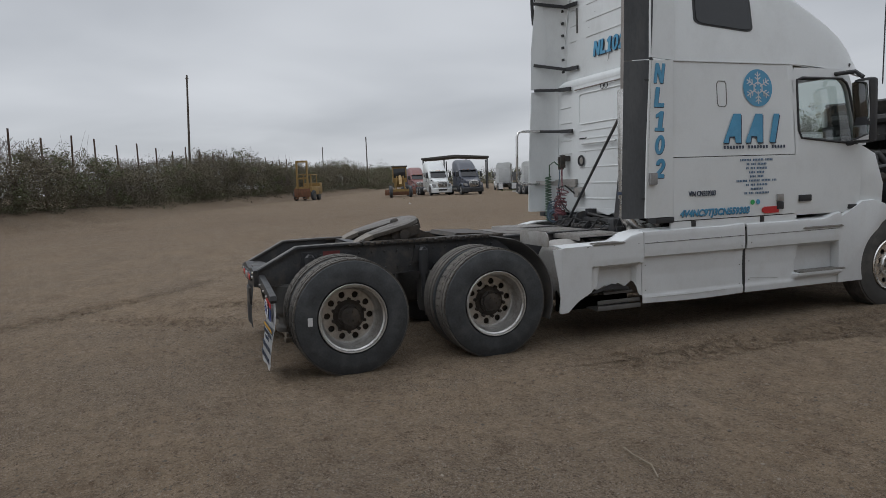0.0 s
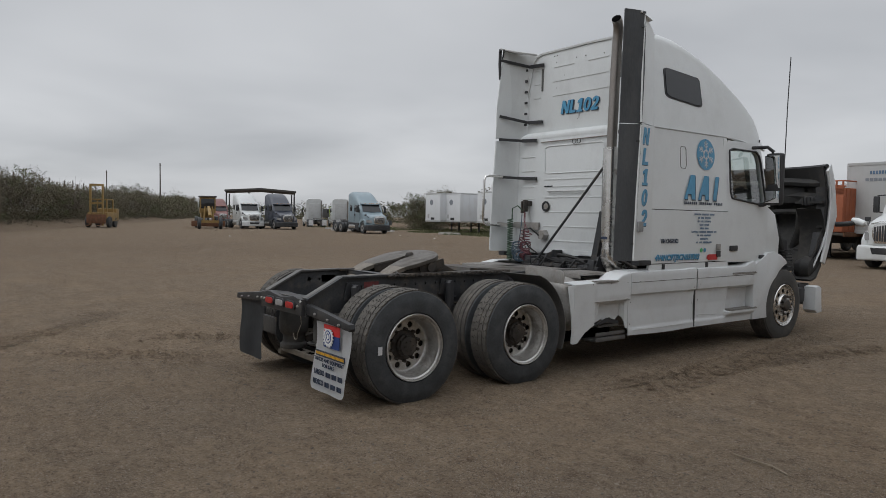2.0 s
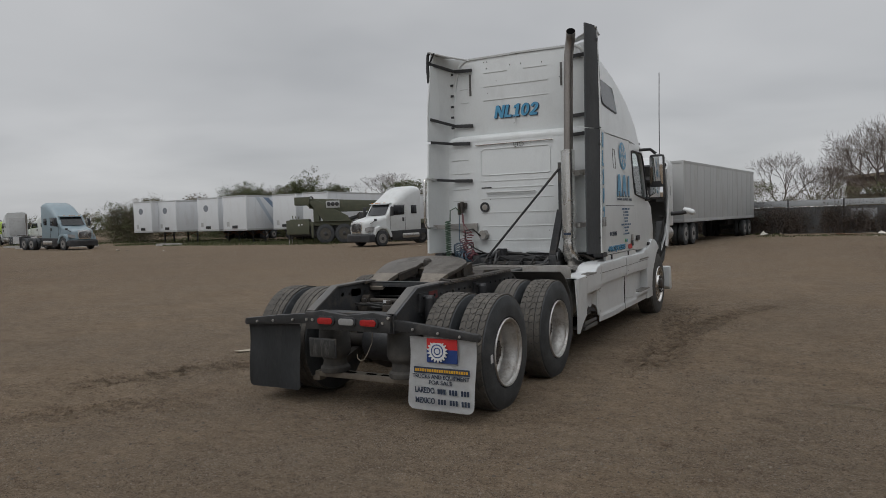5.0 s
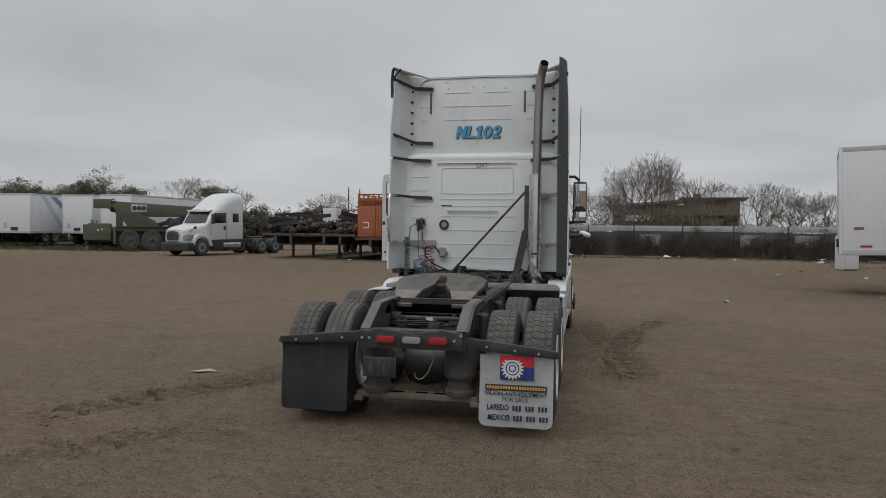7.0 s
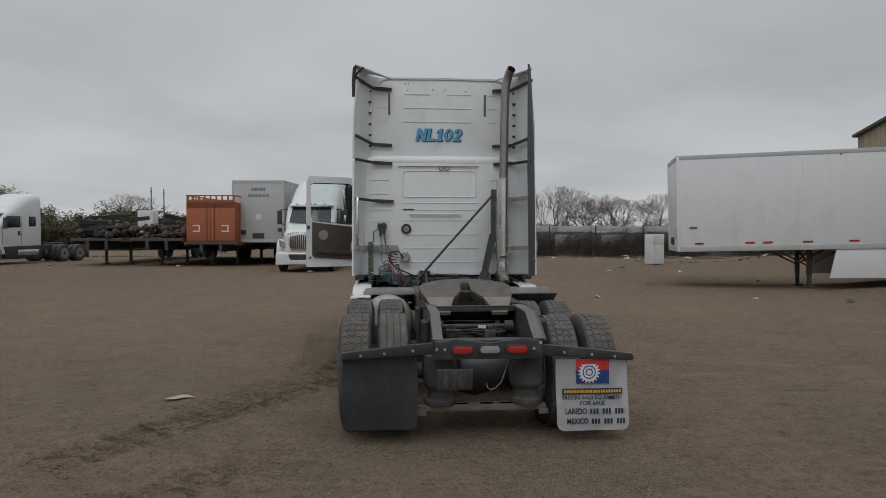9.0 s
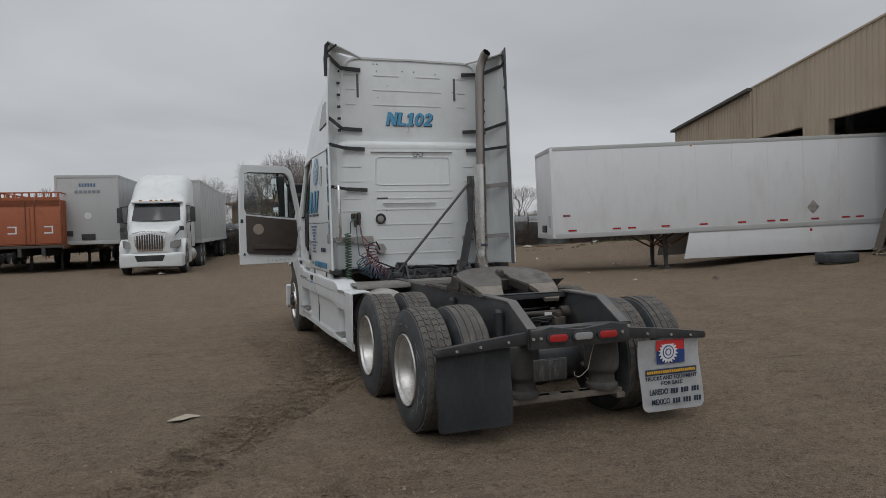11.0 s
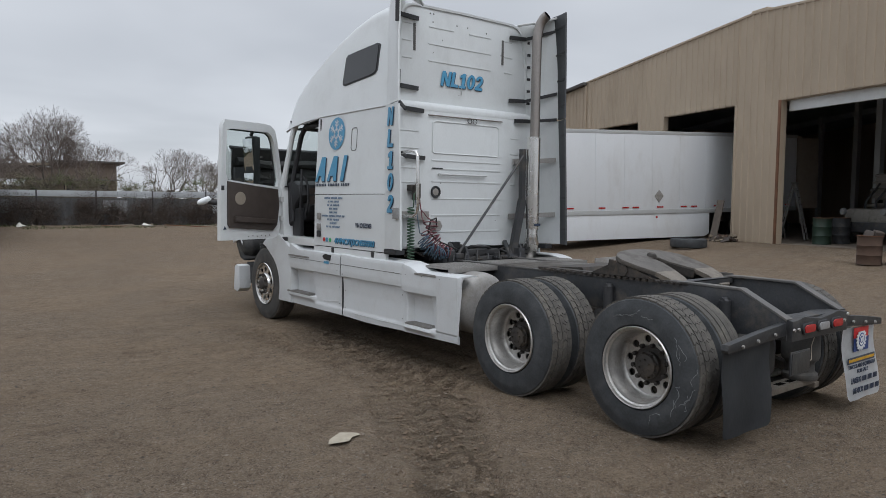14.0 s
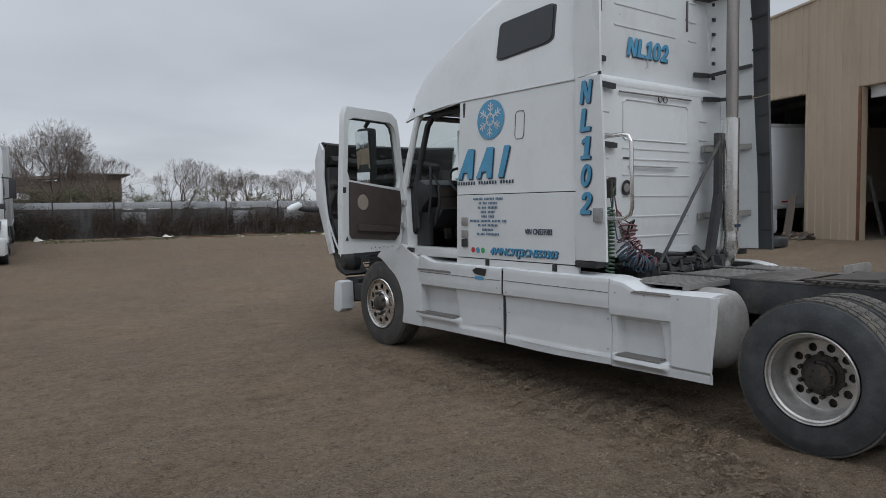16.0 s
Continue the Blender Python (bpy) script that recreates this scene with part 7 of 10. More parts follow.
shell_bm = loft([hood_ring(z, 0.0) for z in hz], caps=False)
part("hood_skin", thicken(shell_bm, 0.02), skirt_paint, hood, "white hood skin")
inner_bm = loft([hood_ring(z, 0.05) for z in hz], caps=False)
part("hood_liner", thicken(inner_bm, 0.012), liner, hood, "black ribbed hood underside")
for sd in (1, -1):
    back_ = 0.14 if sd > 0 else 0.0
    cheek = [(7.70, 1.04), (7.80, 1.0), (8.02, 1.5), (8.14, 1.75), (8.16 - back_, 2.3), (8.02 - back_, 2.55), (7.93 - back_, 2.44), (7.95, 2.1), (7.90, 1.7), (7.80, 1.3)]
    part("hood_cheek", prism(cheek, "x", sd * 1.085, sd * 1.125, 0.01), skirt_paint, hood, "white hood side")
    well_o = [(7.45, 0.74), (7.60, 0.78), (7.74, 0.95), (7.84, 1.2), (7.86, 1.45), (7.82, 1.66), (7.70, 1.82)]
    part("wheel_well", prism(well_o + [(y - 0.03, z + 0.03) for y, z in reversed(well_o)], "x", sd * 0.70, sd * 1.085, 0.0), liner, hood, "black wheel-well liner")
    part("liner_box", box(sd * 0.42 - 0.2, sd * 0.42 + 0.2, 8.12, 8.28, 1.95, 2.25, 0.04), liner, hood)
    part("duct", tube([(sd * 0.35, 8.30, 1.1), (sd * 0.55, 8.16, 1.5), (sd * 0.62, 8.05, 1.85)], 0.09, 10), liner, hood)
    vent = part("vent", prism([(sd * 0.78 + 0.15 * math.cos(a), 1.98 + 0.075 * math.sin(a)) for a in [math.pi * i / 10 for i in range(20)]], "y", 7.90, 8.05, 0.02), black_plastic, hood, "oval black air vent")
    for i in range(4):
        part("vent_bar", box(sd * 0.78 - 0.09 + i * 0.055, sd * 0.78 - 0.075 + i * 0.055, 7.885, 7.91, 1.92, 2.04), liner, vent)
    part("fender_frame", prism([(7.72, 1.12), (7.80, 1.10), (7.96, 1.6), (8.0, 2.0), (7.95, 2.2), (7.86, 2.2), (7.9, 1.95), (7.86, 1.6)], "x", sd * 0.90, sd * 1.06, 0.02), frame_steel, hood, "dark inner fender frame")
    part("well_bulge", lathe([(-0.16, 0.0001), (-0.13, 0.14), (-0.02, 0.20), (0.10, 0.17), (0.16, 0.0001)], (sd * 0.90, 7.68, 0.92), "x", 16), liner, hood, "black rounded wheel-well bulge")
    for i in range(3):
        part("liner_rib", bar((sd * 0.55, 7.98 + 0.14 * (i % 2), 1.2 + i * 0.38), (sd * 1.04, 7.74 + 0.05 * i, 1.2 + i * 0.38), 0.05, 0.035), liner, hood)
    fm = thing("fender_mirror", None, "small white fender mirror on the raised hood")
    fm.parent = hood
    part("pod", add_lathe(bm_new(), [(-0.13, 0.0001), (-0.11, 0.035), (-0.03, 0.055), (0.08, 0.05), (0.12, 0.0001)], (0, 0, 0), "x", 16), white_paint, fm, at=Matrix.Translation((sd * 1.45, 8.15, 1.66)) @ pose(0, 0, 0, 0, 20 * sd, 0))
    part("stalk", tube([(sd * 1.12, 8.1, 1.62), (sd * 1.30, 8.13, 1.63), (sd * 1.42, 8.15, 1.66)], 0.04, 10), black_plastic, fm)
for z_, y_, r_ in ((2.28, 8.12, 0.07), (2.06, 8.22, 0.09), (1.80, 8.24, 0.05)):
    part("liner_fold", tube([(u * 0.98, y_ - 0.12 * abs(u) ** 2, z_ + 0.02 * math.sin(u * 5)) for u in [-1 + i / 6 for i in range(13)]], r_, 8), liner, hood)
for xa in (-0.45, 0.0, 0.45):
    part("liner_rib", tube([(xa, 8.10, 1.0), (xa, 8.40, 1.6), (xa * 1.05, 8.32, 2.1), (xa * 1.1, 8.16, 2.4)], 0.04, 8), liner, hood)
part("hood_edge", tube([(p[0], p[1] - 0.02, p[2]) for p in hood_ring(2.52, 0.01)], 0.03, 8), black_plastic, hood, "black rubber edge of the hood")

# rivets, seams and scrapes along the side fairings
rivet_me = mesh_of("rivet", lathe([(0.0, 0.006), (0.003, 0.005), (0.004, 0.0001)], n=8), fender_grey, 40)
for sd in (1, -1):
    spots = [(y, 0.93) for y in (2.30, 2.60, 2.88, 3.1, 3.5, 3.9, 4.15)] + [(4.30, z) for z in (0.45, 0.65, 0.85)] + [(4.17, z) for z in (0.42, 0.62, 0.82)] + [(2.98, z) for z in (0.45, 0.70)]
    for y, z in spots:
        part("rivet", rivet_me, None, truck, at=Matrix.Translation((sd * (1.2255 if z > 0.8 else 1.188), y, z)) @ pose(0, 0, 0, 0, 0, 0 if sd > 0 else 180))
    part("scrape", tube([(sd * 1.197, 3.05, 0.375), (sd * 1.197, 3.5, 0.37), (sd * 1.197, 4.0, 0.375)], 0.0035, 5), fairing_grey, truck)
    part("scrape", tube([(sd * 1.186, 4.32, 0.47), (sd * 1.187, 4.7, 0.44)], 0.003, 5), fairing_grey, truck)

# wear on the back wall: dark smudges, missing screws, a torn lower edge
rw = random.Random(52)
for i in range(7):
    x, z = rw.uniform(-0.62, 0.60), rw.choice((rw.uniform(1.2, 1.9), rw.uniform(2.78, 3.75)))
    yb = 3.3275 if z < 2.7 else 3.4325
    part("screw_hole", lathe([(0.0, 0.006), (-0.003, 0.0001)], (0, 0, 0), "y", 8), hose_black, back, at=Matrix.Translation((x, yb, z)))
edge = [(-1.05 + 0.07 * i, 1.165 + rw.uniform(-0.012, 0.03)) for i in range(31)]
part("torn_sheet", prism([(x, z) for x, z in edge] + [(1.05, 1.225), (-1.05, 1.225)], "y", 3.318, 3.326), grimy_white, back, "bent torn lower edge of the back wall")
for i in range(9):
    x0 = -0.95 + i * 0.22
    tp("floor_clutter", tube([(x0, 3.30, 1.08 + 0.02 * (i % 3)), (x0 + 0.1, 3.22, 1.13 - 0.03 * (i % 2)), (x0 + 0.24, 3.26, 1.07)], 0.010 + 0.004 * (i % 3), 6), hose_black if i % 2 else grease)

# ---- more materials ----
tan_sheet = mat("tan_wall_sheet", (0.40, 0.325, 0.24), 0.55, vary=0.08, scale=0.7, bump=0.05, dirt=(0.22, 0.17, 0.12), dirt_amount=0.5, dirt_scale=0.6, stretch=(1, 1, 0.35))
trailer_white = mat("trailer_white", (0.66, 0.68, 0.70), 0.4, vary=0.06, scale=0.8, bump=0.03, dirt=(0.42, 0.40, 0.37), dirt_amount=0.5, dirt_scale=0.8, stretch=(1, 1, 0.4))
trailer_grey = mat("trailer_grey", (0.42, 0.43, 0.43), 0.5, vary=0.08, scale=0.8, bump=0.03, dirt=(0.28, 0.26, 0.23), dirt_amount=0.5, dirt_scale=0.8, stretch=(1, 1, 0.4))
rust = mat("rusty_steel", (0.16, 0.075, 0.04), 0.85, vary=0.4, scale=4, bump=0.4, dirt=(0.06, 0.04, 0.03), dirt_amount=0.7, dirt_scale=3)
rust_red = mat("rust_red_paint", (0.33, 0.10, 0.045), 0.7, vary=0.15, scale=1.5, bump=0.15, dirt=(0.15, 0.06, 0.035), dirt_amount=0.7, dirt_scale=1.5)
olive = mat("olive_paint", (0.082, 0.088, 0.058), 0.65, vary=0.15, scale=2, bump=0.1, dirt=(0.16, 0.14, 0.10), dirt_amount=0.5)
yellow_paint = mat("yellow_paint", (0.27, 0.175, 0.055), 0.6, vary=0.2, scale=2, bump=0.1, dirt=(0.16, 0.10, 0.05), dirt_amount=0.7)
navy_paint = mat("navy_paint", (0.038, 0.045, 0.065), 0.35, vary=0.1, scale=2, bump=0.03, dirt=(0.15, 0.14, 0.13), dirt_amount=0.3, coat=0.3)
teal_paint = mat("pale_blue_paint", (0.22, 0.29, 0.33), 0.35, vary=0.08, scale=2, bump=0.03, dirt=(0.25, 0.25, 0.24), dirt_amount=0.3, coat=0.3)
maroon_paint = mat("maroon_paint", (0.20, 0.09, 0.085), 0.4, vary=0.1, scale=2, bump=0.03, dirt=(0.25, 0.2, 0.18), dirt_amount=0.4)
lime_paint = mat("lime_paint", (0.35, 0.50, 0.06), 0.45, vary=0.1, scale=2, bump=0.03)
far_white = mat("far_white_paint", (0.60, 0.62, 0.62), 0.4, vary=0.05, scale=2, bump=0.02, dirt=(0.4, 0.38, 0.35), dirt_amount=0.4, coat=0.2)
fence_sheet = mat("weathered_sheet", (0.20, 0.205, 0.21), 0.65, 0.2, vary=0.3, scale=0.9, bump=0.1, dirt=(0.12, 0.10, 0.085), dirt_amount=0.8, dirt_scale=0.8, random_tint=0.15)
fence_pale = mat("pale_sheet", (0.37, 0.39, 0.405), 0.6, 0.1, vary=0.12, scale=1.2, bump=0.08, dirt=(0.25, 0.22, 0.19), dirt_amount=0.6, random_tint=0.08)
bark = mat("grey_bark", (0.115, 0.098, 0.085), 0.9, vary=0.3, scale=6, bump=0.4)
twig = mat("dry_twig", (0.135, 0.110, 0.096), 0.9, island=0.2, vary=0.3, scale=3, bump=0.1)
leaf_dull = mat("dull_leaf", (0.120, 0.104, 0.066), 0.8, island=0.25, vary=0.35, scale=0.35, bump=0.0)
leaf_green = mat("fresh_leaf", (0.085, 0.098, 0.040), 0.8, island=0.4, vary=0.35, scale=0.5, bump=0.0)
dead_vine = mat("dead_vine", (0.085, 0.064, 0.050), 0.9, island=0.4, vary=0.45, scale=1.5, bump=0.0)
grass_mat = mat("yard_grass", (0.085, 0.098, 0.038), 0.85, vary=0.4, scale=0.6, bump=0.0)
concrete = mat("concrete", (0.33, 0.32, 0.30), 0.9, vary=0.15, scale=3, bump=0.3, dirt=(0.18, 0.16, 0.13), dirt_amount=0.6)
roof_dark = mat("dark_roof", (0.07, 0.065, 0.06), 0.7, vary=0.2, scale=2, bump=0.1)
house_wall = mat("house_wall", (0.125, 0.095, 0.075), 0.85, vary=0.15, scale=1.5, bump=0.1)
pole_wood = mat("pole_wood", (0.085, 0.07, 0.058), 0.9, vary=0.25, scale=5, bump=0.3, stretch=(3, 3, 0.3))
plank_wood = mat("grey_plank", (0.20, 0.165, 0.12), 0.9, vary=0.3, scale=6, bump=0.4, stretch=(1, 6, 1))
blue_drum = mat("blue_drum", (0.038, 0.052, 0.075), 0.55, vary=0.2, scale=3, bump=0.15, dirt=(0.12, 0.07, 0.04), dirt_amount=0.9, dirt_scale=3)
green_drum = mat("green_drum", (0.022, 0.045, 0.03), 0.55, vary=0.2, scale=3, bump=0.15, dirt=(0.06, 0.05, 0.04), dirt_amount=0.7)
old_rust = mat("old_rust", (0.085, 0.052, 0.036), 0.9, vary=0.4, scale=5, bump=0.4, dirt=(0.03, 0.026, 0.022), dirt_amount=0.8)
emblem_grey = mat("emblem_grey", (0.22, 0.24, 0.27), 0.6, vary=0.15, scale=5, bump=0.0)
deck_dark = mat("oily_deck", (0.075, 0.065, 0.055), 0.9, vary=0.3, scale=3, bump=0.3, stretch=(6, 1, 1))
tan_paper = mat("tan_paper", (0.36, 0.32, 0.25), 0.9, vary=0.2, scale=12, bump=0.3)
paper_mat = mat("dirty_paper", (0.55, 0.53, 0.48), 0.9, vary=0.15, scale=12, bump=0.3)
art_blue = mat("trailer_art_blue", (0.18, 0.24, 0.33), 0.5, vary=0.12, scale=1, bump=0.02)
art_pale = mat("trailer_art_pale", (0.46, 0.51, 0.56), 0.5, vary=0.08, scale=1, bump=0.02)

# ---- generic parts for the parked vehicles ----
old_rim = mat("dull_rim", (0.085, 0.080, 0.070), 0.7, 0.2, vary=0.3, scale=6, bump=0.1, dirt=(0.16, 0.14, 0.11), dirt_amount=0.6)
far_alloy = mat("far_alloy", (0.30, 0.295, 0.285), 0.5, 0.5, vary=0.2, scale=6, bump=0.05, dirt=(0.12, 0.10, 0.085), dirt_amount=0.8, dirt_scale=4)
far_tyre = mesh_of("tyre", lathe([(-0.03, 0.30), (0.0, 0.32), (0.004, 0.42), (-0.02, 0.49), (-0.06, 0.505), (-0.22, 0.505), (-0.26, 0.49), (-0.28, 0.42), (-0.275, 0.32), (-0.25, 0.30)], n=28, closed=True), rubber, 40)
far_rim = mesh_of("rim", add_lathe(lathe([(-0.005, 0.305), (0.0, 0.285), (-0.05, 0.27), (-0.11, 0.25), (-0.11, 0.16), (-0.06, 0.13), (-0.02, 0.10), (-0.01, 0.0001)], n=24), [(-0.28, 0.295), (-0.20, 0.29)], n=24), far_alloy, 40)
dark_rim = mesh_of("rim", lathe([(-0.005, 0.305), (0.0, 0.285), (-0.07, 0.27), (-0.09, 0.15), (-0.03, 0.12), (-0.01, 0.0001)], n=20), old_rim, 40)
hub_me = mesh_of("hub", lathe([(-0.05, 0.12), (0.02, 0.10), (0.04, 0.07), (0.04, 0.0001)], n=16), frame_steel, 40)


def far_wheel(parent, sd, x, y, z=0.5, rim=None, scale=1.0):
    w = thing("wheel")
    w.parent = parent
    w.matrix_local = Matrix.Translation((x, y, z)) @ pose(0, 0, 0, 0, 0, 0 if sd > 0 else 180) @ Matrix.Diagonal((scale, scale, scale, 1))
    part("tyre", far_tyre, None, w)
    part("rim", rim or far_rim, None, w)
    part("hub", hub_me, None, w)
    return w


def rr_ring(y, w, z0, z1, r, n=4):
    """A rounded rectangle across the vehicle at y."""
    pts = []
    for cx, cz, a0 in ((w - r, z1 - r, 0), (-w + r, z1 - r, 90), (-w + 0.05, z0 + 0.05, 180), (w - 0.05, z0 + 0.05, 270)):
        rad = r if a0 < 180 else 0.05
        for k in range(n + 1):
            a = radians(a0 + 90 * k / n)
            pts.append((cx + rad * math.cos(a), y, cz + rad * math.sin(a)))
    return pts


def tractor(m, paint, label, back_to_us=False, tail=True, dark_bumper=False, group=""):
    """A parked conventional truck tractor: +y ahead, origin under its front axle."""
    t = thing("semi_truck", m, label, "truck", group)
    part("hood", loft([rr_ring(1.16, 0.50, 0.86, 1.50, 0.20), rr_ring(1.10, 0.66, 0.80, 1.57, 0.22), rr_ring(0.92, 0.82, 0.70, 1.64, 0.26), rr_ring(0.5, 0.90, 0.74, 1.75, 0.28), rr_ring(0.0, 0.97, 0.95, 1.85, 0.28), rr_ring(-0.52, 1.06, 0.95, 1.97, 0.22)], True), paint, t, "sloping hood")
    grille = part("grille", prism([(-0.44, 0.86), (0.44, 0.86), (0.54, 1.10), (0.56, 1.36), (0.46, 1.50), (0.20, 1.55), (-0.20, 1.55), (-0.46, 1.50), (-0.56, 1.36), (-0.54, 1.10)], "y", 1.12, 1.185, 0.02), polished, t, "chrome grille with dark upright slots")
    for i in range(11):
        xa = -0.44 + i * 0.088
        part("slot", box(xa - 0.028, xa + 0.028, 1.178, 1.192, 0.92 + 0.06 * abs(xa), 1.49 - 0.16 * abs(xa)), black_plastic, grille)
    part("bumper", loft([rr_ring(0.62, 1.18, 0.30, 0.78, 0.1), rr_ring(1.05, 1.12, 0.28, 0.80, 0.12), rr_ring(1.24, 0.80, 0.30, 0.76, 0.12), rr_ring(1.28, 0.45, 0.34, 0.72, 0.1)], True), black_plastic if dark_bumper else paint, t, "dark bumper" if dark_bumper else "painted bumper")
    part("bumper_inlet", prism([(-0.46, 0.50), (0.46, 0.50), (0.54, 0.72), (-0.54, 0.72)], "y", 1.18, 1.29, 0.02), black_plastic, t)
    part("hood_edge", tube([(-0.62, 1.10, 1.52), (-0.3, 1.17, 1.585), (0.3, 1.17, 1.585), (0.62, 1.10, 1.52)], 0.016, 6), polished, t)
    for sd in (1, -1):
        arch = [(0.62, 0.62), (0.62, 0.95), (0.50, 1.16), (0.2, 1.30), (-0.3, 1.30), (-0.62, 1.12), (-0.80, 0.72), (-0.80, 0.55), (-0.66, 0.55)]
        arch += [(0.60 * math.cos(a), 0.52 + 0.60 * math.sin(a)) for a in [radians(160 - 14 * i) for i in range(11)]]
        part("fender", prism(arch, "x", sd * 0.72, sd * 1.20, 0.02), paint, t, "painted front fender")
        part("headlight", loft([[(sd * 0.60, 1.10, 0.98), (sd * 0.60, 1.08, 1.14), (sd * 0.60, 0.9, 1.14), (sd * 0.60, 0.9, 0.98)], [(sd * 0.86, 1.00, 0.96), (sd * 0.88, 0.97, 1.24), (sd * 0.88, 0.8, 1.24), (sd * 0.86, 0.8, 0.96)], [(sd * 1.04, 0.72, 1.02), (sd * 1.06, 0.68, 1.26), (sd * 1.06, 0.55, 1.26), (sd * 1.04, 0.55, 1.02)]], True), clear_lens, t, "clear swept headlight")
        far_wheel(t, sd, sd * 1.19, 0.0)
        part("side_window", prism([(-1.95, 2.0), (-0.82, 1.96), (-0.80, 2.10), (-1.05, 2.60), (-1.95, 2.60)], "x", sd * 1.12, sd * 1.137, 0.004), dark_glass, t, "dark door window")
        part("sleeper_window", box(sd * 1.128 - 0.012, sd * 1.128 + 0.012, -3.05, -2.55, 2.05, 2.60, 0.01), dark_glass, t, "dark sleeper window")
        part("roof_window", prism([(-3.1, 3.15), (-2.62, 3.15), (-2.68, 3.50), (-3.05, 3.55)], "x", sd * 1.05, sd * 1.078, 0.004), dark_glass, t)
        part("door_line", tube([(sd * 1.125, -0.72, 1.0), (sd * 1.128, -0.72, 1.95), (sd * 1.12, -1.02, 2.66), (sd * 1.12, -2.02, 2.68), (sd * 1.128, -2.02, 1.0)], 0.008, 5), black_plastic, t)
        part("door_handle", box(sd * 1.13 - 0.02, sd * 1.13 + 0.025, -1.92, -1.78, 1.55, 1.80, 0.006), black_plastic, t)
        mir = part("mirror", box(sd * 1.38 - 0.10, sd * 1.38 + 0.10, -0.72, -0.60, 1.92, 2.50, 0.03), black_plastic, t, "tall black mirror")
        part("arm", tube([(sd * 1.1, -0.85, 2.55), (sd * 1.36, -0.66, 2.52)], 0.02), black_plastic, mir)
        part("arm", tube([(sd * 1.1, -0.75, 1.9), (sd * 1.36, -0.66, 1.95)], 0.02), black_plastic, mir)
        hm = part("hood_mirror", box(sd * 1.08 - 0.09, sd * 1.08 + 0.09, 0.42, 0.52, 1.60, 1.76, 0.03), black_plastic, t, "small hood mirror")
        part("stalk", tube([(sd * 0.88, 0.75, 1.45), (sd * 1.0, 0.5, 1.62)], 0.022), black_plastic, hm)
        part("fuel_tank", lathe([(-3.25, 0.22), (-3.2, 0.30), (-1.75, 0.30), (-1.7, 0.22)], (sd * 0.90, 0, 0.62), "y", 24), aluminium, t, "aluminium fuel tank")
        part("step", box(sd * 1.05 - 0.12, sd * 1.05 + 0.12, -1.65, -0.85, 0.35, 0.92, 0.03), black_plastic if dark_bumper else paint, t)
    part("cab", loft([rr_ring(-0.48, 1.07, 0.92, 1.98, 0.16), rr_ring(-0.62, 1.11, 0.92, 2.16, 0.2), rr_ring(-0.98, 1.12, 0.92, 2.74, 0.24), rr_ring(-1.1, 1.12, 0.92, 2.82, 0.34), rr_ring(-1.35, 1.12, 0.92, 3.05, 0.50), rr_ring(-1.7, 1.12, 0.92, 3.38, 0.62), rr_ring(-2.1, 1.12, 0.92, 3.65, 0.62), rr_ring(-2.6, 1.12, 0.92, 3.84, 0.55), rr_ring(-3.1, 1.125, 0.92, 3.90, 0.46), rr_ring(-3.42, 1.12, 0.92, 3.84, 0.42)], True), paint, t, "sleeper cab with a raised roof")
    part("windshield", loft([[(x, -0.50 + 0.16 * (1 - (x / 0.95) ** 2), 2.0) for x in (-0.92, -0.6, -0.2, 0.2, 0.6, 0.92)], [(x * 0.93, -0.94 + 0.14 * (1 - (x / 0.95) ** 2), 2.66) for x in (-0.92, -0.6, -0.2, 0.2, 0.6, 0.92)]], caps=False), dark_glass, t, "dark windshield")
    part("visor", loft([[(x, -0.80 + 0.16 * (1 - (x / 1.0) ** 2) + o, z) for x in (-0.98, -0.6, -0.2, 0.2, 0.6, 0.98)] for o, z in ((-0.25, 2.80), (0.02, 2.74), (0.03, 2.69), (-0.2, 2.72))], caps=False), paint, t)
    for xa in (-0.6, -0.2, 0.0, 0.2, 0.6):
        part("roof_lamp", box(xa - 0.05, xa + 0.05, -0.80 + 0.16 * (1 - xa * xa) - 0.06, -0.80 + 0.16 * (1 - xa * xa) + 0.03, 2.755, 2.79, 0.01), amber_lens, t)
    part("frame", add_box(box(-0.45, -0.37, -7.4 if tail else -4.0, 0.8, 0.72, 0.98), 0.37, 0.45, -7.4 if tail else -4.0, 0.8, 0.72, 0.98), frame_steel, t, "black frame rails")
    part("back_frame", box(-0.8, 0.8, -3.46, -3.40, 1.1, 3.2, 0.02), fairing_grey, t)
    part("exhaust_pipe", tube([(0.95, -3.55, 1.0), (0.95, -3.55, 3.4), (0.98, -3.6, 3.6)], 0.07, 12), chrome_pipe, t)
    if dark_bumper:
        for sd in (1, -1):
            part("side_skirt", prism([(-3.45, 0.34), (-0.85, 0.32), (-0.80, 0.95), (-3.40, 1.0)], "x", sd * 1.09, sd * 1.16, 0.03), black_plastic, t, "dark side fairing")
    if tail:
        for yy in (-5.2, -6.5):
            for sd in (1, -1):
                far_wheel(t, sd, sd * 1.2, yy)
                far_wheel(t, sd, sd * 0.88, yy)
        part("fifth_wheel", prism([(-0.45, -5.5), (-0.2, -6.3), (0.2, -6.3), (0.45, -5.5), (0.25, -5.2), (-0.25, -5.2)], "z", 1.05, 1.13, 0.02), worn_plate, t, "greasy fifth wheel")
        for sd in (1, -1):
            part("mud_flap", box(sd * 0.9 - 0.3, sd * 0.9 + 0.3, -7.25, -7.23, 0.2, 0.95), sign_white if back_to_us else flap_rubber, t)
    return t


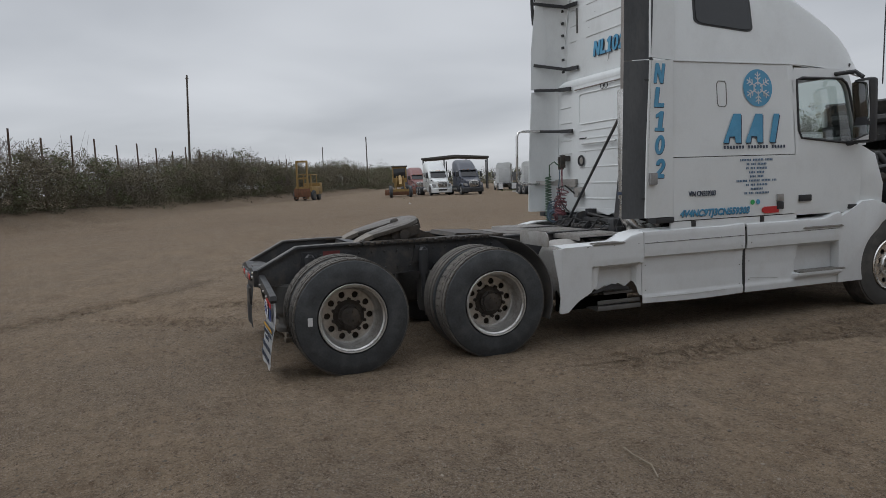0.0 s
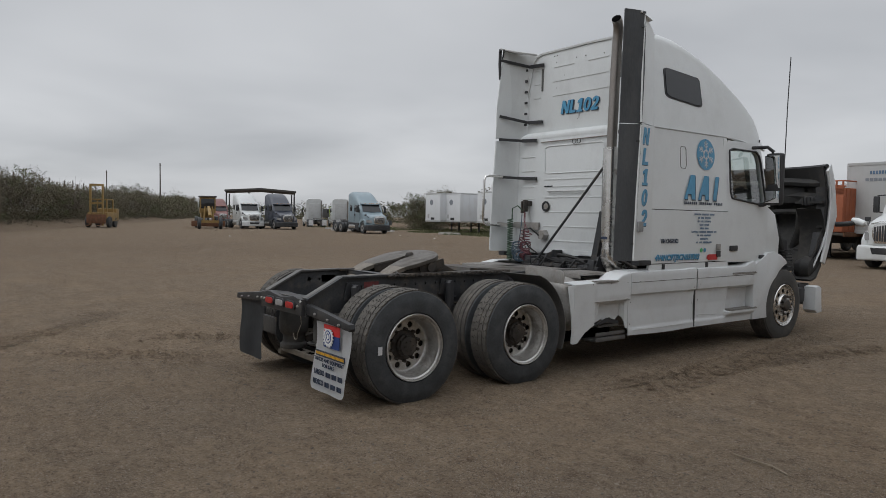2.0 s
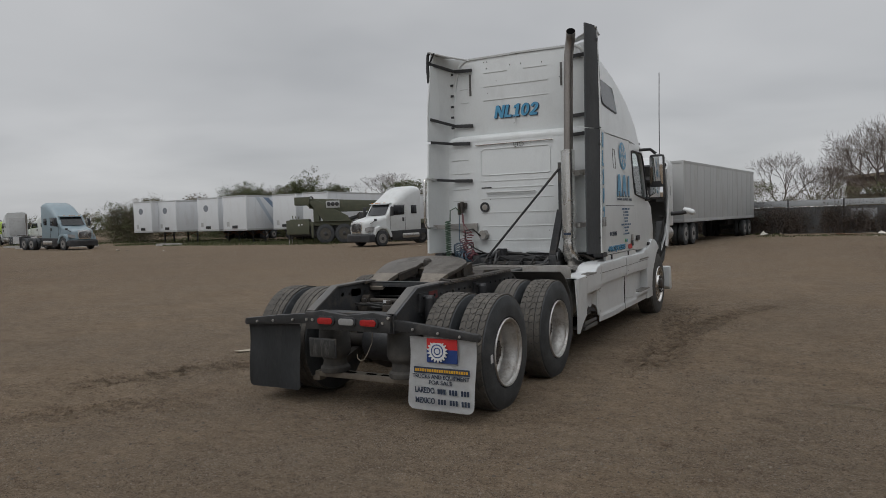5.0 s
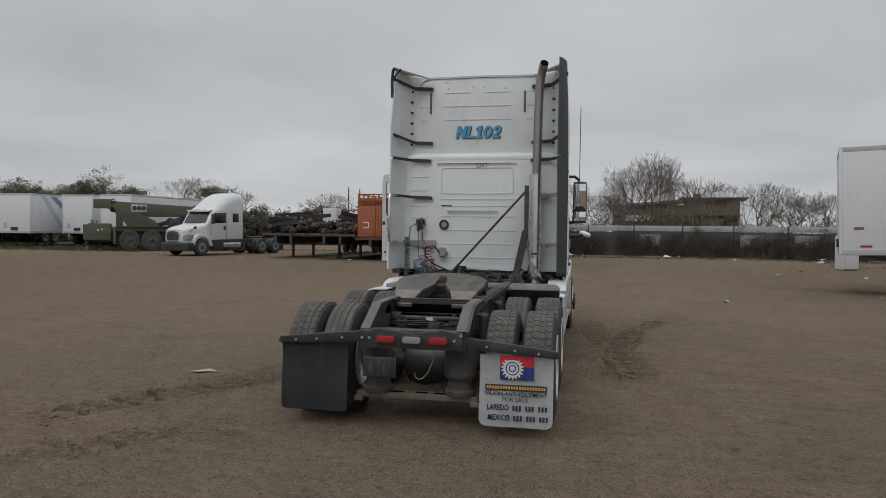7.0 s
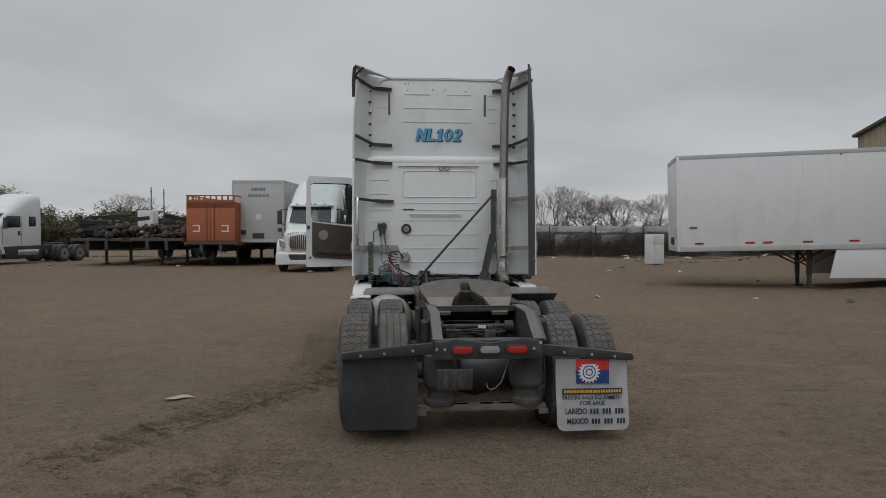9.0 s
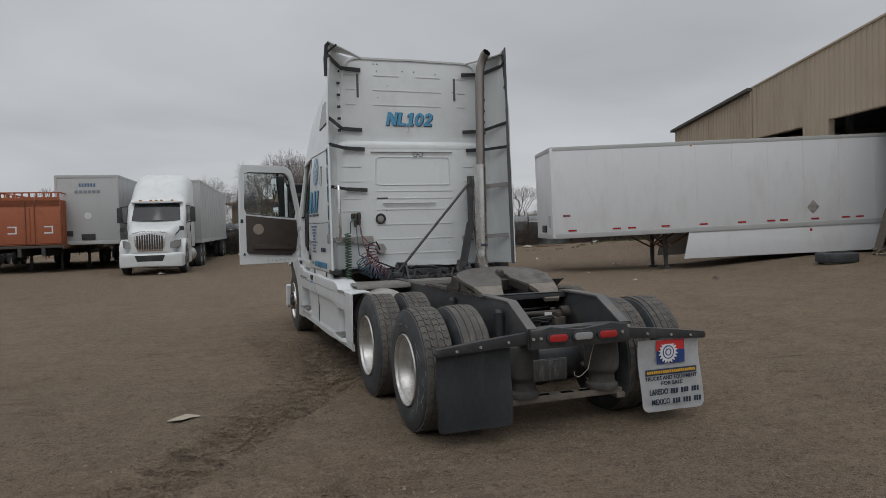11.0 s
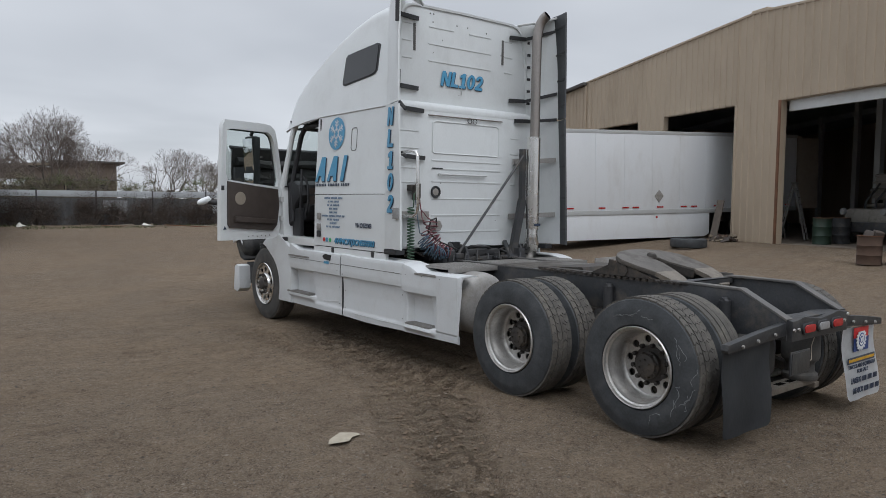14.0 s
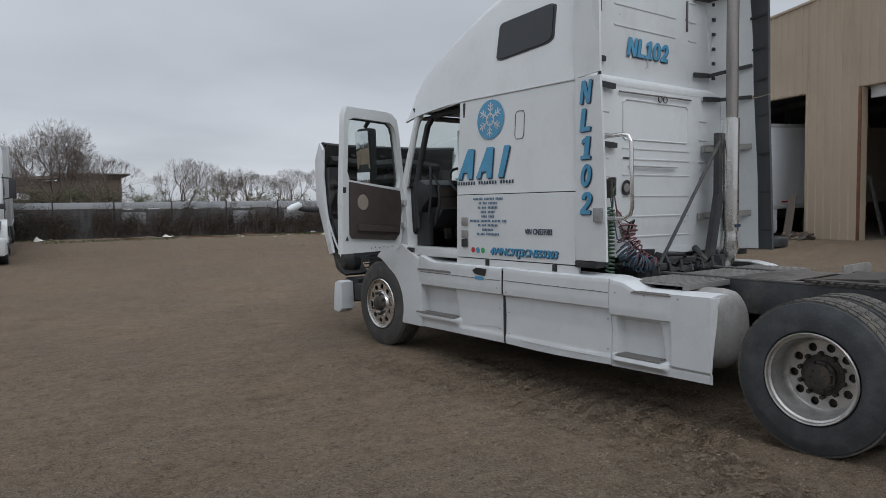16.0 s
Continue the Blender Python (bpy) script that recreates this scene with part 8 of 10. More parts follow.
def trailer(m, L, body, label, legs=True, wheels=True, skirt=False, strips=True, emblem=None, top=4.11, low=1.15, group="", nose_gear=True, leg_y=-3.03, foot=0.0, axle=1.3):
    """A parked box trailer: nose at the origin facing +y, floor along -y."""
    t = thing("box_trailer", m, label, "trailer", group)
    part("body", box(-1.29, 1.29, -L, 0.0, low, top, 0.05), body, t, "smooth box body")
    part("roof_cap", box(-1.30, 1.30, -L - 0.005, 0.02, top - 0.12, top + 0.015, 0.02), trailer_grey if body is trailer_white else body, t)
    part("bottom_rail", box(-1.305, 1.305, -L - 0.005, 0.015, low - 0.03, low + 0.13, 0.01), trailer_grey, t, "grey bottom rail")
    for sd in (1, -1):
        for k in range(int(L / 1.22)):
            part("seam", box(sd * 1.292 - 0.006, sd * 1.292 + 0.006, -1.2 - k * 1.22, -1.185 - k * 1.22, low + 0.13, top - 0.12), body, t)
        if strips:
            k = 0
            while 0.4 + k * 1.5 < L - 0.3:
                y0 = -0.45 - k * 1.5 - (0.25 if k % 2 else 0.0)
                part("reflector", box(sd * 1.306 - 0.004, sd * 1.306 + 0.004, y0 - 0.34, y0, low + 0.155, low + 0.205), red_lens, t, "red reflective strip")
                k += 1
        part("corner_post", box(sd * 1.262 - 0.045, sd * 1.262 + 0.045, -0.07, 0.022, low, top - 0.02, 0.015), trailer_grey if body is trailer_grey else body, t)
        if legs:
            leg = part("landing_leg", add_box(add_box(box(sd * 0.66 - 0.06, sd * 0.66 + 0.06, leg_y - 0.07, leg_y + 0.06, 0.28, low - 0.03, 0.008), sd * 0.66 - 0.05, sd * 0.66 + 0.05, leg_y - 0.06, leg_y + 0.05, foot + 0.06, 0.3), sd * 0.66 - 0.15, sd * 0.66 + 0.15, leg_y - 0.14, leg_y + 0.13, foot, foot + 0.06, 0.01), frame_steel, t, "rusty landing leg with a flat foot")
            part("stay", add_bar(bar((sd * 0.66, leg_y + 0.03, 0.6), (sd * 0.66, leg_y + 0.9, low - 0.06), 0.05, 0.05), (sd * 0.66, leg_y - 0.02, 0.62), (sd * 0.66, leg_y - 0.87, low - 0.06), 0.05, 0.05), rust, leg)
        if skirt:
            part("side_skirt", prism([(-4.55, low - 0.03), (-11.15, low - 0.03), (-11.15, 0.36), (-11.05, 0.27), (-10.9, 0.23), (-4.35, 0.25)], "x", sd * 1.255, sd * 1.275, 0.004), trailer_white, t, "white aerodynamic side skirt")
        if wheels:
            for yy in (-L + axle, -L + axle + 1.25):
                far_wheel(t, sd, sd * 1.27, yy)
                far_wheel(t, sd, sd * 0.95, yy, rim=dark_rim)
    if legs:
        part("leg_brace", add_bar(bar((-0.6, leg_y, 0.7), (0.6, leg_y, low - 0.1), 0.05, 0.05), (0.6, leg_y, 0.7), (-0.6, leg_y, low - 0.1), 0.05, 0.05), rust, t)
        part("crank", tube([(0.72, leg_y, 0.85), (1.1, leg_y, 0.85), (1.1, leg_y, 0.62)], 0.018, 6), rust, t)
    if wheels:
        part("bogie", add_box(add_box(box(-0.55, -0.42, -L + 0.3, -L + 4.0, 0.75, low - 0.03), 0.42, 0.55, -L + 0.3, -L + 4.0, 0.75, low - 0.03), -0.9, 0.9, -L + 1.23, -L + 1.37, 0.44, 0.58), frame_steel, t, "dark axle frame")
        part("bumper_guard", add_box(box(-1.1, 1.1, -L, -L + 0.1, 0.5, 0.62), -0.5, -0.4, -L, -L + 0.08, 0.6, low), frame_steel, t)
    part("king_pin", lathe([(low - 0.12, 0.05), (low - 0.03, 0.05)], (0, -0.9, 0), "z", 12), grease, t)
    if nose_gear:
        part("air_box", box(-0.28, 0.28, 0.0, 0.06, low + 0.18, low + 0.42, 0.01), black_plastic, t)
        part("nose_plate", box(0.62, 0.92, 0.0, 0.012, low + 0.35, low + 0.75), trailer_grey, t)
    if emblem:
        part("emblem", lathe([(0.003, 0.30), (0.012, 0.29), (0.012, 0.20)], (0.25, 0, top - 0.95), "y", 24), emblem, t, "dark oval emblem on the nose")
        part("emblem_bar", box(-0.05, 0.55, 0.004, 0.014, top - 1.02, top - 0.88), emblem, t)
    return t


# ---- the row behind the truck's far side ----
tractor(heading(-68.0, 26.7, 96), far_white, "white sleeper truck parked in a row", group="parked trucks")
tractor(heading(-65.2, 29.3, 96), navy_paint, "dark navy sleeper truck parked in a row", group="parked trucks", dark_bumper=True)
tractor(heading(-100.5, 35.2, 98), maroon_paint, "faded maroon truck behind the others", group="parked trucks")
tractor(heading(-106.5, 36.6, 98), navy_paint, "dark blue truck at the end of the yard", group="parked trucks")
tractor(heading(-87.0, 43.5, 290), far_white, "white truck with its back wall turned to the yard", True, group="parked trucks")
tractor(heading(-84.0, 46.0, 290), far_white, "white truck with its back wall turned to the yard", True, group="parked trucks")
tractor(heading(-92.5, 54.2, 262), far_white, "white truck far behind the row", group="parked trucks")
tractor(heading(-49.6, 31.0, 97), teal_paint, "pale blue sleeper truck parked by the grass", group="parked trucks", dark_bumper=True)
tractor(heading(-22.15, 32.6, 196.5), far_white, "white sleeper truck with a dark lower half", group="parked trucks", dark_bumper=True)
tractor(heading(-4.15, 25.7, 187) @ Matrix.Diagonal((1.04, 1.0, 1.09, 1)), far_white, "clean white sleeper truck coupled to a box trailer", group="parked trucks")
trailer(heading(-3.55, 30.3, 187), 15.6, trailer_grey, "dull white box trailer behind the white truck", legs=False, nose_gear=False, strips=False, group="box trailers")
numbered = trailer(heading(-7.2, 30.9, 186) @ Matrix.Diagonal((1.04, 1, 1.07, 1)), 14.6, trailer_grey, "pale grey box trailer with number bars on its nose", strips=False, group="box trailers", emblem=None)
for k in range(6):
    part("number_bar", box(-0.36 + k * 0.12, -0.28 + k * 0.12, 0.004, 0.016, 3.62, 3.76), bar_vinyl, numbered)
    part("name_bar", box(-0.54 + k * 0.18, -0.40 + k * 0.18, 0.004, 0.016, 3.34, 3.46), emblem_grey, numbered)
part("emblem", lathe([(0.004, 0.16), (0.014, 0.15), (0.014, 0.0001)], (0.0, 0, 2.35), "y", 8), far_white, numbered, "white emblem on the nose")
part("glad_box", box(0.62, 0.86, 0.0, 0.08, 1.5, 1.72, 0.01), black_plastic, numbered)
for i, (x, y, r) in enumerate(((-54.2, 41.1, 181), (-51.7, 41.8, 181), (-45.0, 40.6, 181), (-40.7, 39.5, 178), (-37.0, 41.6, 181))):
    tr = trailer(heading(x, y, r), 14.6, trailer_white, "white box trailer parked nose out" + (" with streaked side picture" if i == 3 else ""), strips=False, group="box trailers", emblem=emblem_grey if i < 3 else None)
    if i == 3:
        for k, (a, b2, w) in enumerate(((-1.2, -3.2, 0.5), (-2.2, -5.4, 0.7), (-4.0, -6.6, 0.5), (-5.6, -8.4, 0.6))):
            for sd in (1, -1):
                part("picture_stripe", prism([(a, 3.95), (a - w, 3.95), (b2 - w, 1.6), (b2 - w * 0.4, 1.45)], "x", sd * 1.293, sd * 1.3), art_blue if k % 2 else art_pale, tr)
trailer(heading(-33.2, 41.0, 181), 16.0, trailer_white, "white box trailer parked behind the crane", strips=False, legs=False, group="box trailers")


def flatbed(m, L, label, group="flatbeds"):
    t = thing("flatbed_trailer", m, label, "trailer", group)
    part("deck", box(-1.28, 1.28, -L, 0.0, 1.28, 1.42, 0.02), deck_dark, t, "weathered plank deck")
    part("side_rail", add_box(box(-1.31, -1.27, -L, 0.02, 1.22, 1.44, 0.006), 1.27, 1.31, -L, 0.02, 1.22, 1.44, 0.006), rust, t)
    part("main_beam", add_box(box(-0.55, -0.40, -L, 0.0, 0.85, 1.28), 0.40, 0.55, -L, 0.0, 0.85, 1.28), frame_steel, t)
    for sd in (1, -1):
        part("landing_leg", add_box(box(sd * 0.66 - 0.06, sd * 0.66 + 0.06, -2.6, -2.48, 0.05, 1.25), sd * 0.66 - 0.14, sd * 0.66 + 0.14, -2.66, -2.40, 0.0, 0.05), frame_steel, t)
        for yy in (-L + 1.0, -L + 2.3):
            far_wheel(t, sd, sd * 1.25, yy, rim=dark_rim)
    return t


flatbed(heading(-15.3, 31.0, 184), 14.0, "flatbed trailer loaded with scrap axles")
flatbed(heading(-12.1, 30.2, 184), 14.0, "flatbed trailer loaded with scrap axles")
flatbed(heading(-9.4, 30.0, 184) @ Matrix.Diagonal((1, 1, 0.865, 1)), 12.5, "flatbed trailer under a rust-red container")
rng = random.Random(7)


def scrap_axle(m, rusty, sprung):
    """An old truck axle with its drums, spring leaves or a bent beam."""
    axle = thing("scrap_axle", m, "rusty truck axle with brake drums piled on the flatbed" if rusty else "black greasy truck axle piled on the flatbed", "axle", "scrap axles")
    mt = old_rust if rusty else grease
    part("beam", add_lathe(lathe([(-0.95, 0.065), (0.95, 0.065)], n=10), [(-0.22, 0.08), (-0.12, 0.19), (0.1, 0.21), (0.2, 0.08)], n=14), mt, axle)
    for sd in (1, -1):
        part("drum", lathe([(sd * 0.80, 0.08), (sd * 0.80, 0.19), (sd * 0.98, 0.20), (sd * 1.0, 0.10), (sd * 1.10, 0.09), (sd * 1.10, 0.0001)], n=16), mt, axle)
        part("arm", bar((sd * 0.5, -0.55, 0.04), (sd * 0.45, 0.6, -0.06), 0.09, 0.07), frame_steel, axle)
        if sprung:
            part("chamber", lathe([(-0.14, 0.05), (-0.12, 0.10), (0.1, 0.10), (0.13, 0.03)], (sd * 0.42, 0.0, 0.16), "y", 12), frame_steel, axle)


for (fx, fy, n, tall) in ((-15.3, 31.0, 9, 3), (-12.1, 30.2, 8, 2)):
    for layer in range(tall):
        for k in range(n - 3 * layer):
            pl = Matrix.Translation((fx + rng.uniform(-0.35, 0.35), fy + 0.5 + (k + 0.8 * layer) * 0.62, 1.42 + 0.19 + layer * 0.27)) @ pose(0, 0, 0, rng.uniform(-25, 25), rng.uniform(-9, 9), rng.uniform(-40, 40))
            scrap_axle(pl, rng.random() < (0.3 if fx < -13 else 0.55), rng.random() < 0.5)
    for k in range(9):
        pl = Matrix.Translation((fx + rng.uniform(-0.7, 0.7), fy + rng.uniform(0.8, 5.5), 1.72 + 0.10 * k)) @ pose(0, 0, 0, rng.uniform(-8, 8), rng.uniform(-6, 6), rng.uniform(50, 110))
        b_ = thing("scrap_beam", pl, "black steel suspension beam on the scrap pile", "beam", "scrap beams")
        part("channel", add_box(add_box(box(-1.2, 1.2, -0.02, 0.02, -0.10, 0.10), -1.2, 1.2, -0.02, 0.10, 0.09, 0.11), -1.2, 1.2, -0.02, 0.10, -0.11, -0.09), frame_steel if k % 2 else grease, b_)
bin_ = thing("white_bin", heading(-15.1, 38.4, 184, 1.42), "white plastic bulk bin on the flatbed behind the scrap", "bin")
part("tank", box(-0.46, 0.46, -0.46, 0.46, 0.12, 1.62, 0.04), far_white, bin_, "white plastic side walls")
for xa in (-0.3, 0.0, 0.3):
    part("rib", box(xa - 0.03, xa + 0.03, 0.45, 0.49, 0.16, 1.56, 0.01), far_white, bin_)
part("pallet", box(-0.5, 0.5, -0.5, 0.5, 0.0, 0.12, 0.01), plank_wood, bin_)
cont = thing("shipping_container", heading(-9.4, 30.05, 184, 1.25), "rust-red container with an open slatted top on the flatbed", "container")
part("body", box(-1.22, 1.22, -6.0, 0.0, 0.0, 2.0, 0.02), rust_red, cont, "rust-red steel body")
for sd in (1, -1):
    part("door_leaf", box(sd * 0.61 - 0.59, sd * 0.61 + 0.59, 0.0, 0.03, 0.06, 1.62, 0.01), rust_red, cont, "rust-red door leaf")
    part("lock_rod", tube([(sd * 0.18, 0.05, 0.06), (sd * 0.18, 0.05, 1.95)], 0.02, 6), rust, cont)
    part("mark_bar", box(sd * 0.72 - 0.18, sd * 0.72 + 0.18, 0.03, 0.036, 0.50, 0.56), sign_white, cont, "white painted mark")
    part("mark_bar", box(sd * 0.72 - 0.18, sd * 0.72 + 0.18, 0.03, 0.036, 0.78, 0.84), sign_white, cont)
    part("mark_bar", box(sd * 0.72 - 0.18, sd * 0.72 - 0.12, 0.03, 0.036, 0.56, 0.78), sign_white, cont)
    for k in range(18):
        part("side_rib", box(sd * 1.22 - 0.02, sd * 1.22 + 0.03, -0.3 - k * 0.32, -0.18 - k * 0.32, 0.1, 1.95), rust_red, cont)
part("top_rail", tube([(-1.2, 0, 2.32), (1.2, 0, 2.32), (1.2, -6, 2.32), (-1.2, -6, 2.32), (-1.2, 0, 2.32)], 0.035, 6), rust_red, cont)
part("mid_board", box(-1.2, 1.2, -0.03, 0.0, 1.7, 2.12), rust_red, cont)
for k in range(9):
    part("top_slat", box(-1.2 + k * 0.29, -1.12 + k * 0.29, -0.02, 0.02, 2.0, 2.32), rust_red, cont)
    part("top_slat", box(1.18, 1.22, -0.3 - k * 0.6, -0.2 - k * 0.6, 2.0, 2.32), rust_red, cont)

# the mobile crane, olive drab; its nose points along -y
crane = thing("mobile_crane", heading(-29.9, 39.2, 55.5) @ Matrix.Diagonal((1.03, 1.0, 1.07, 1)), "olive drab mobile crane with a folded boom", "crane")
part("carrier", box(-1.2, 1.2, -2.0, 7.2, 1.28, 1.58, 0.04), olive, crane, "low olive carrier deck")
part("front_cab", prism([(-3.62, 0.75), (-3.5, 0.70), (-1.9, 0.70), (-1.88, 1.55), (-1.95, 1.78), (-3.3, 1.78), (-3.36, 1.72), (-3.62, 1.70)], "x", -1.25, 1.25, 0.04), olive, crane, "boxy olive front end")
part("front_rail", add_tube(add_tube(tube([(-1.15, -3.1, 1.78), (-1.15, -3.14, 2.02)], 0.035, 6), [(-1.15, -2.9, 1.78), (-1.15, -2.86, 2.0)], 0.035, 6), [(1.15, -3.1, 1.78), (1.15, -3.14, 2.02)], 0.035, 6), olive, crane)
for sd in (1, -1):
    part("data_plate", box(sd * 1.25 - 0.006, sd * 1.25 + 0.006, -2.75, -2.62, 1.30, 1.42), sign_white, crane)
    part("data_plate", box(sd * 1.25 - 0.006, sd * 1.25 + 0.006, -2.50, -2.40, 1.34, 1.44), sign_white, crane)
part("under_frame", box(-0.8, 0.8, -3.2, 7.0, 0.55, 1.28, 0.03), frame_steel, crane, "dark frame below the deck")
part("turret", prism([(-1.6, 2.62), (-1.95, 3.0), (-1.2, 3.1), (1.0, 1.95), (1.2, 1.60), (-0.85, 1.60)], "x", -0.85, 0.85, 0.03), olive, crane, "sloping olive turret side")
part("turret_post", box(-0.8, 0.8, -1.6, -1.15, 1.58, 2.9, 0.03), olive, crane)
part("counterweight", prism([(-3.0, 2.78), (-3.0, 3.34), (-1.9, 3.36), (-1.9, 2.60), (-2.1, 2.78)], "x", -0.85, 0.85, 0.04), olive, crane, "olive counterweight")
part("boom", prism([(-1.95, 2.55), (-1.95, 3.28), (-1.2, 3.22), (0.9, 3.12), (4.0, 2.98), (4.9, 2.94), (4.9, 2.32), (4.0, 2.28), (0.2, 2.25), (-0.8, 2.35)], "x", -0.40, 0.40, 0.05), olive, crane, "thick tapered olive boom")
part("boom_collar", prism([(3.6, 2.2), (3.6, 3.06), (3.8, 3.05), (3.8, 2.2)], "x", -0.45, 0.45, 0.02), olive, crane)
for sd in (1, -1):
    lamp_p = part("lamp_panel", box(sd * 0.86 - 0.03, sd * 0.86 + 0.03, -0.62, 0.42, 2.55, 3.05, 0.015), trailer_grey, crane, "pale panel with three round lamps")
    for i in range(3):
        part("work_lamp", lathe([(sd * 0.88, 0.14), (sd * 0.93, 0.15), (sd * 0.95, 0.11), (sd * 0.93, 0.0001)], (0, -0.40 + i * 0.31, 2.82), "x", 16), frame_steel, lamp_p)
    part("outrigger", box(sd * 1.30 - 0.07, sd * 1.30 + 0.07, -1.75, -1.58, 0.45, 1.5, 0.02), olive, crane)
    part("front_jack", box(sd * 1.0 - 0.08, sd * 1.0 + 0.08, -3.52, -3.38, 0.35, 0.75, 0.02), frame_steel, crane)
    part("jack_leg", tube([(sd * 1.0, -3.45, 0.0), (sd * 1.0, -3.45, 0.4)], 0.035, 8), tank_metal, crane)
    part("mud_guard", box(sd * 1.15 - 0.2, sd * 1.15 + 0.22, -1.55, 2.4, 1.58, 1.64, 0.015), olive, crane)
    part("hose_loop", tube([(sd * 0.5, -1.6, 3.2), (sd * 0.55, -1.75, 3.42), (sd * 0.5, -1.95, 3.3), (sd * 0.5, -1.9, 3.0)], 0.03, 6), hose_black, crane)
    for yy in (-0.7, 0.72, 4.3, 5.72):
        far_wheel(crane, sd, sd * 1.32, yy, 0.70, dark_rim, 1.38)
part("lift_ram", tube([(0.0, 0.9, 1.65), (0.0, 3.4, 2.3)], 0.14, 10), frame_steel, crane)
part("winch", lathe([(-0.5, 0.3), (0.5, 0.3)], (0, 2.0, 1.9), "x", 16), grease, crane)
part("engine_box", box(-0.9, 0.9, 1.9, 3.9, 1.58, 2.15, 0.05), frame_steel, crane)

# yellow grader and lift truck
grader = thing("road_grader", heading(-68.6, 22.2, 106), "dusty yellow road grader facing the yard", "grader")
part("cab", box(-0.8, 0.8, -2.6, -1.0, 1.6, 3.35, 0.06), yellow_paint, grader, "yellow cab")
part("cab_roof", box(-0.9, 0.9, -2.75, -0.85, 3.3, 3.45, 0.03), roof_dark, grader)
part("cab_window", box(-0.68, 0.68, -1.02, -0.98, 2.1, 3.15, 0.02), dark_glass, grader, "dark cab window")
part("cab_window", box(-0.82, 0.82, -2.4, -1.2, 2.2, 3.15, 0.02), dark_glass, grader)
part("engine_hood", box(-0.6, 0.6, -5.4, -2.6, 1.1, 2.2, 0.08), yellow_paint, grader)
part("gooseneck", tube([(0, -1.2, 1.9), (0, 0.6, 2.2), (0, 2.2, 1.9), (0, 3.2, 1.3)], 0.18, 8), yellow_paint, grader)
part("blade", prism([(0.1, 0.25), (0.3, 0.2), (0.4, 0.5), (0.3, 0.8), (0.2, 0.8)], "x", -1.7, 1.7, 0.02), rust, grader, "rusty grading blade")
part("front_axle", bar((-0.95, 3.1, 0.75), (0.95, 3.1, 0.75), 0.25, 0.25), yellow_paint, grader)
part("lift_arm", add_bar(bar((-0.5, 0.9, 0.8), (-0.35, 0.7, 2.3), 0.12, 0.12), (0.5, 0.9, 0.8), (0.35, 0.7, 2.3), 0.12, 0.12), yellow_paint, grader)
for yy, sc in ((3.1, 1.2), (-3.4, 1.25), (-4.8, 1.25)):
    for sd in (1, -1):
        far_wheel(grader, sd, sd * 1.2, yy, 0.5 * sc, dark_rim, sc)
lift = thing("forklift", heading(-71.5, 12.4, 120), "tall yellow lift truck with raised mast", "forklift")
part("chassis", box(-0.95, 0.95, -1.9, 1.2, 0.6, 1.5, 0.08), yellow_paint, lift, "heavy yellow chassis")
part("counterweight", box(-0.95, 0.95, -2.4, -1.5, 0.7, 1.9, 0.15), yellow_paint, lift)
part("overhead_guard", add_box(add_box(add_box(add_box(box(-0.8, 0.8, -1.1, 0.8, 2.75, 2.85, 0.02), -0.8, -0.7, 0.7, 0.8, 1.5, 2.8), 0.7, 0.8, 0.7, 0.8, 1.5, 2.8), -0.8, -0.7, -1.1, -1.0, 1.5, 2.8), 0.7, 0.8, -1.1, -1.0, 1.5, 2.8), yellow_paint, lift)
mast = part("mast", add_box(add_box(add_box(box(-0.65, -0.50, 1.25, 1.5, 0.2, 4.3), 0.50, 0.65, 1.25, 1.5, 0.2, 4.3), -0.6, 0.6, 1.3, 1.4, 4.1, 4.3), -0.6, 0.6, 1.3, 1.4, 2.3, 2.5), yellow_paint, lift, "tall yellow mast")
part("carriage", box(-0.9, 0.9, 1.5, 1.6, 0.4, 1.3, 0.02), rust, lift)
for sd in (1, -1):
    part("fork", prism([(1.6, 0.2), (1.6, 1.0), (1.68, 1.0), (1.70, 0.28), (2.9, 0.22), (2.9, 0.2)], "x", sd * 0.5 - 0.07, sd * 0.5 + 0.07), rust, lift)
    far_wheel(lift, sd, sd * 1.15, 0.8, 0.55, dark_rim, 1.1)
    far_wheel(lift, sd, sd * 0.95, -1.4, 0.5, dark_rim, 1.0)
small = tractor(heading(-128.0, 26.2, 140), far_white, "white truck half hidden behind the lift truck", group="parked trucks")

dump = thing("dump_truck", heading(-93.0, 51.5, 100), "lime green work truck with a black front", "truck")
part("cab", loft([rr_ring(1.2, 1.0, 0.7, 1.9, 0.2), rr_ring(0.5, 1.1, 0.7, 2.1, 0.2), rr_ring(-0.3, 1.15, 0.7, 2.9, 0.3), rr_ring(-1.8, 1.15, 0.7, 2.95, 0.3)], True), lime_paint, dump)
part("windshield", box(-0.95, 0.95, 0.0, 0.1, 1.9, 2.6, 0.02, pose(0, 0.1, 0.0)), dark_glass, dump)
part("bumper", box(-1.15, 1.15, 1.1, 1.35, 0.4, 1.5, 0.05), black_plastic, dump)
part("bed", box(-1.2, 1.2, -7.0, -2.0, 1.2, 2.6, 0.05), frame_steel, dump)
for yy in (0.0, -4.5, -5.8):
    for sd in (1, -1):
        far_wheel(dump, sd, sd * 1.15, yy)

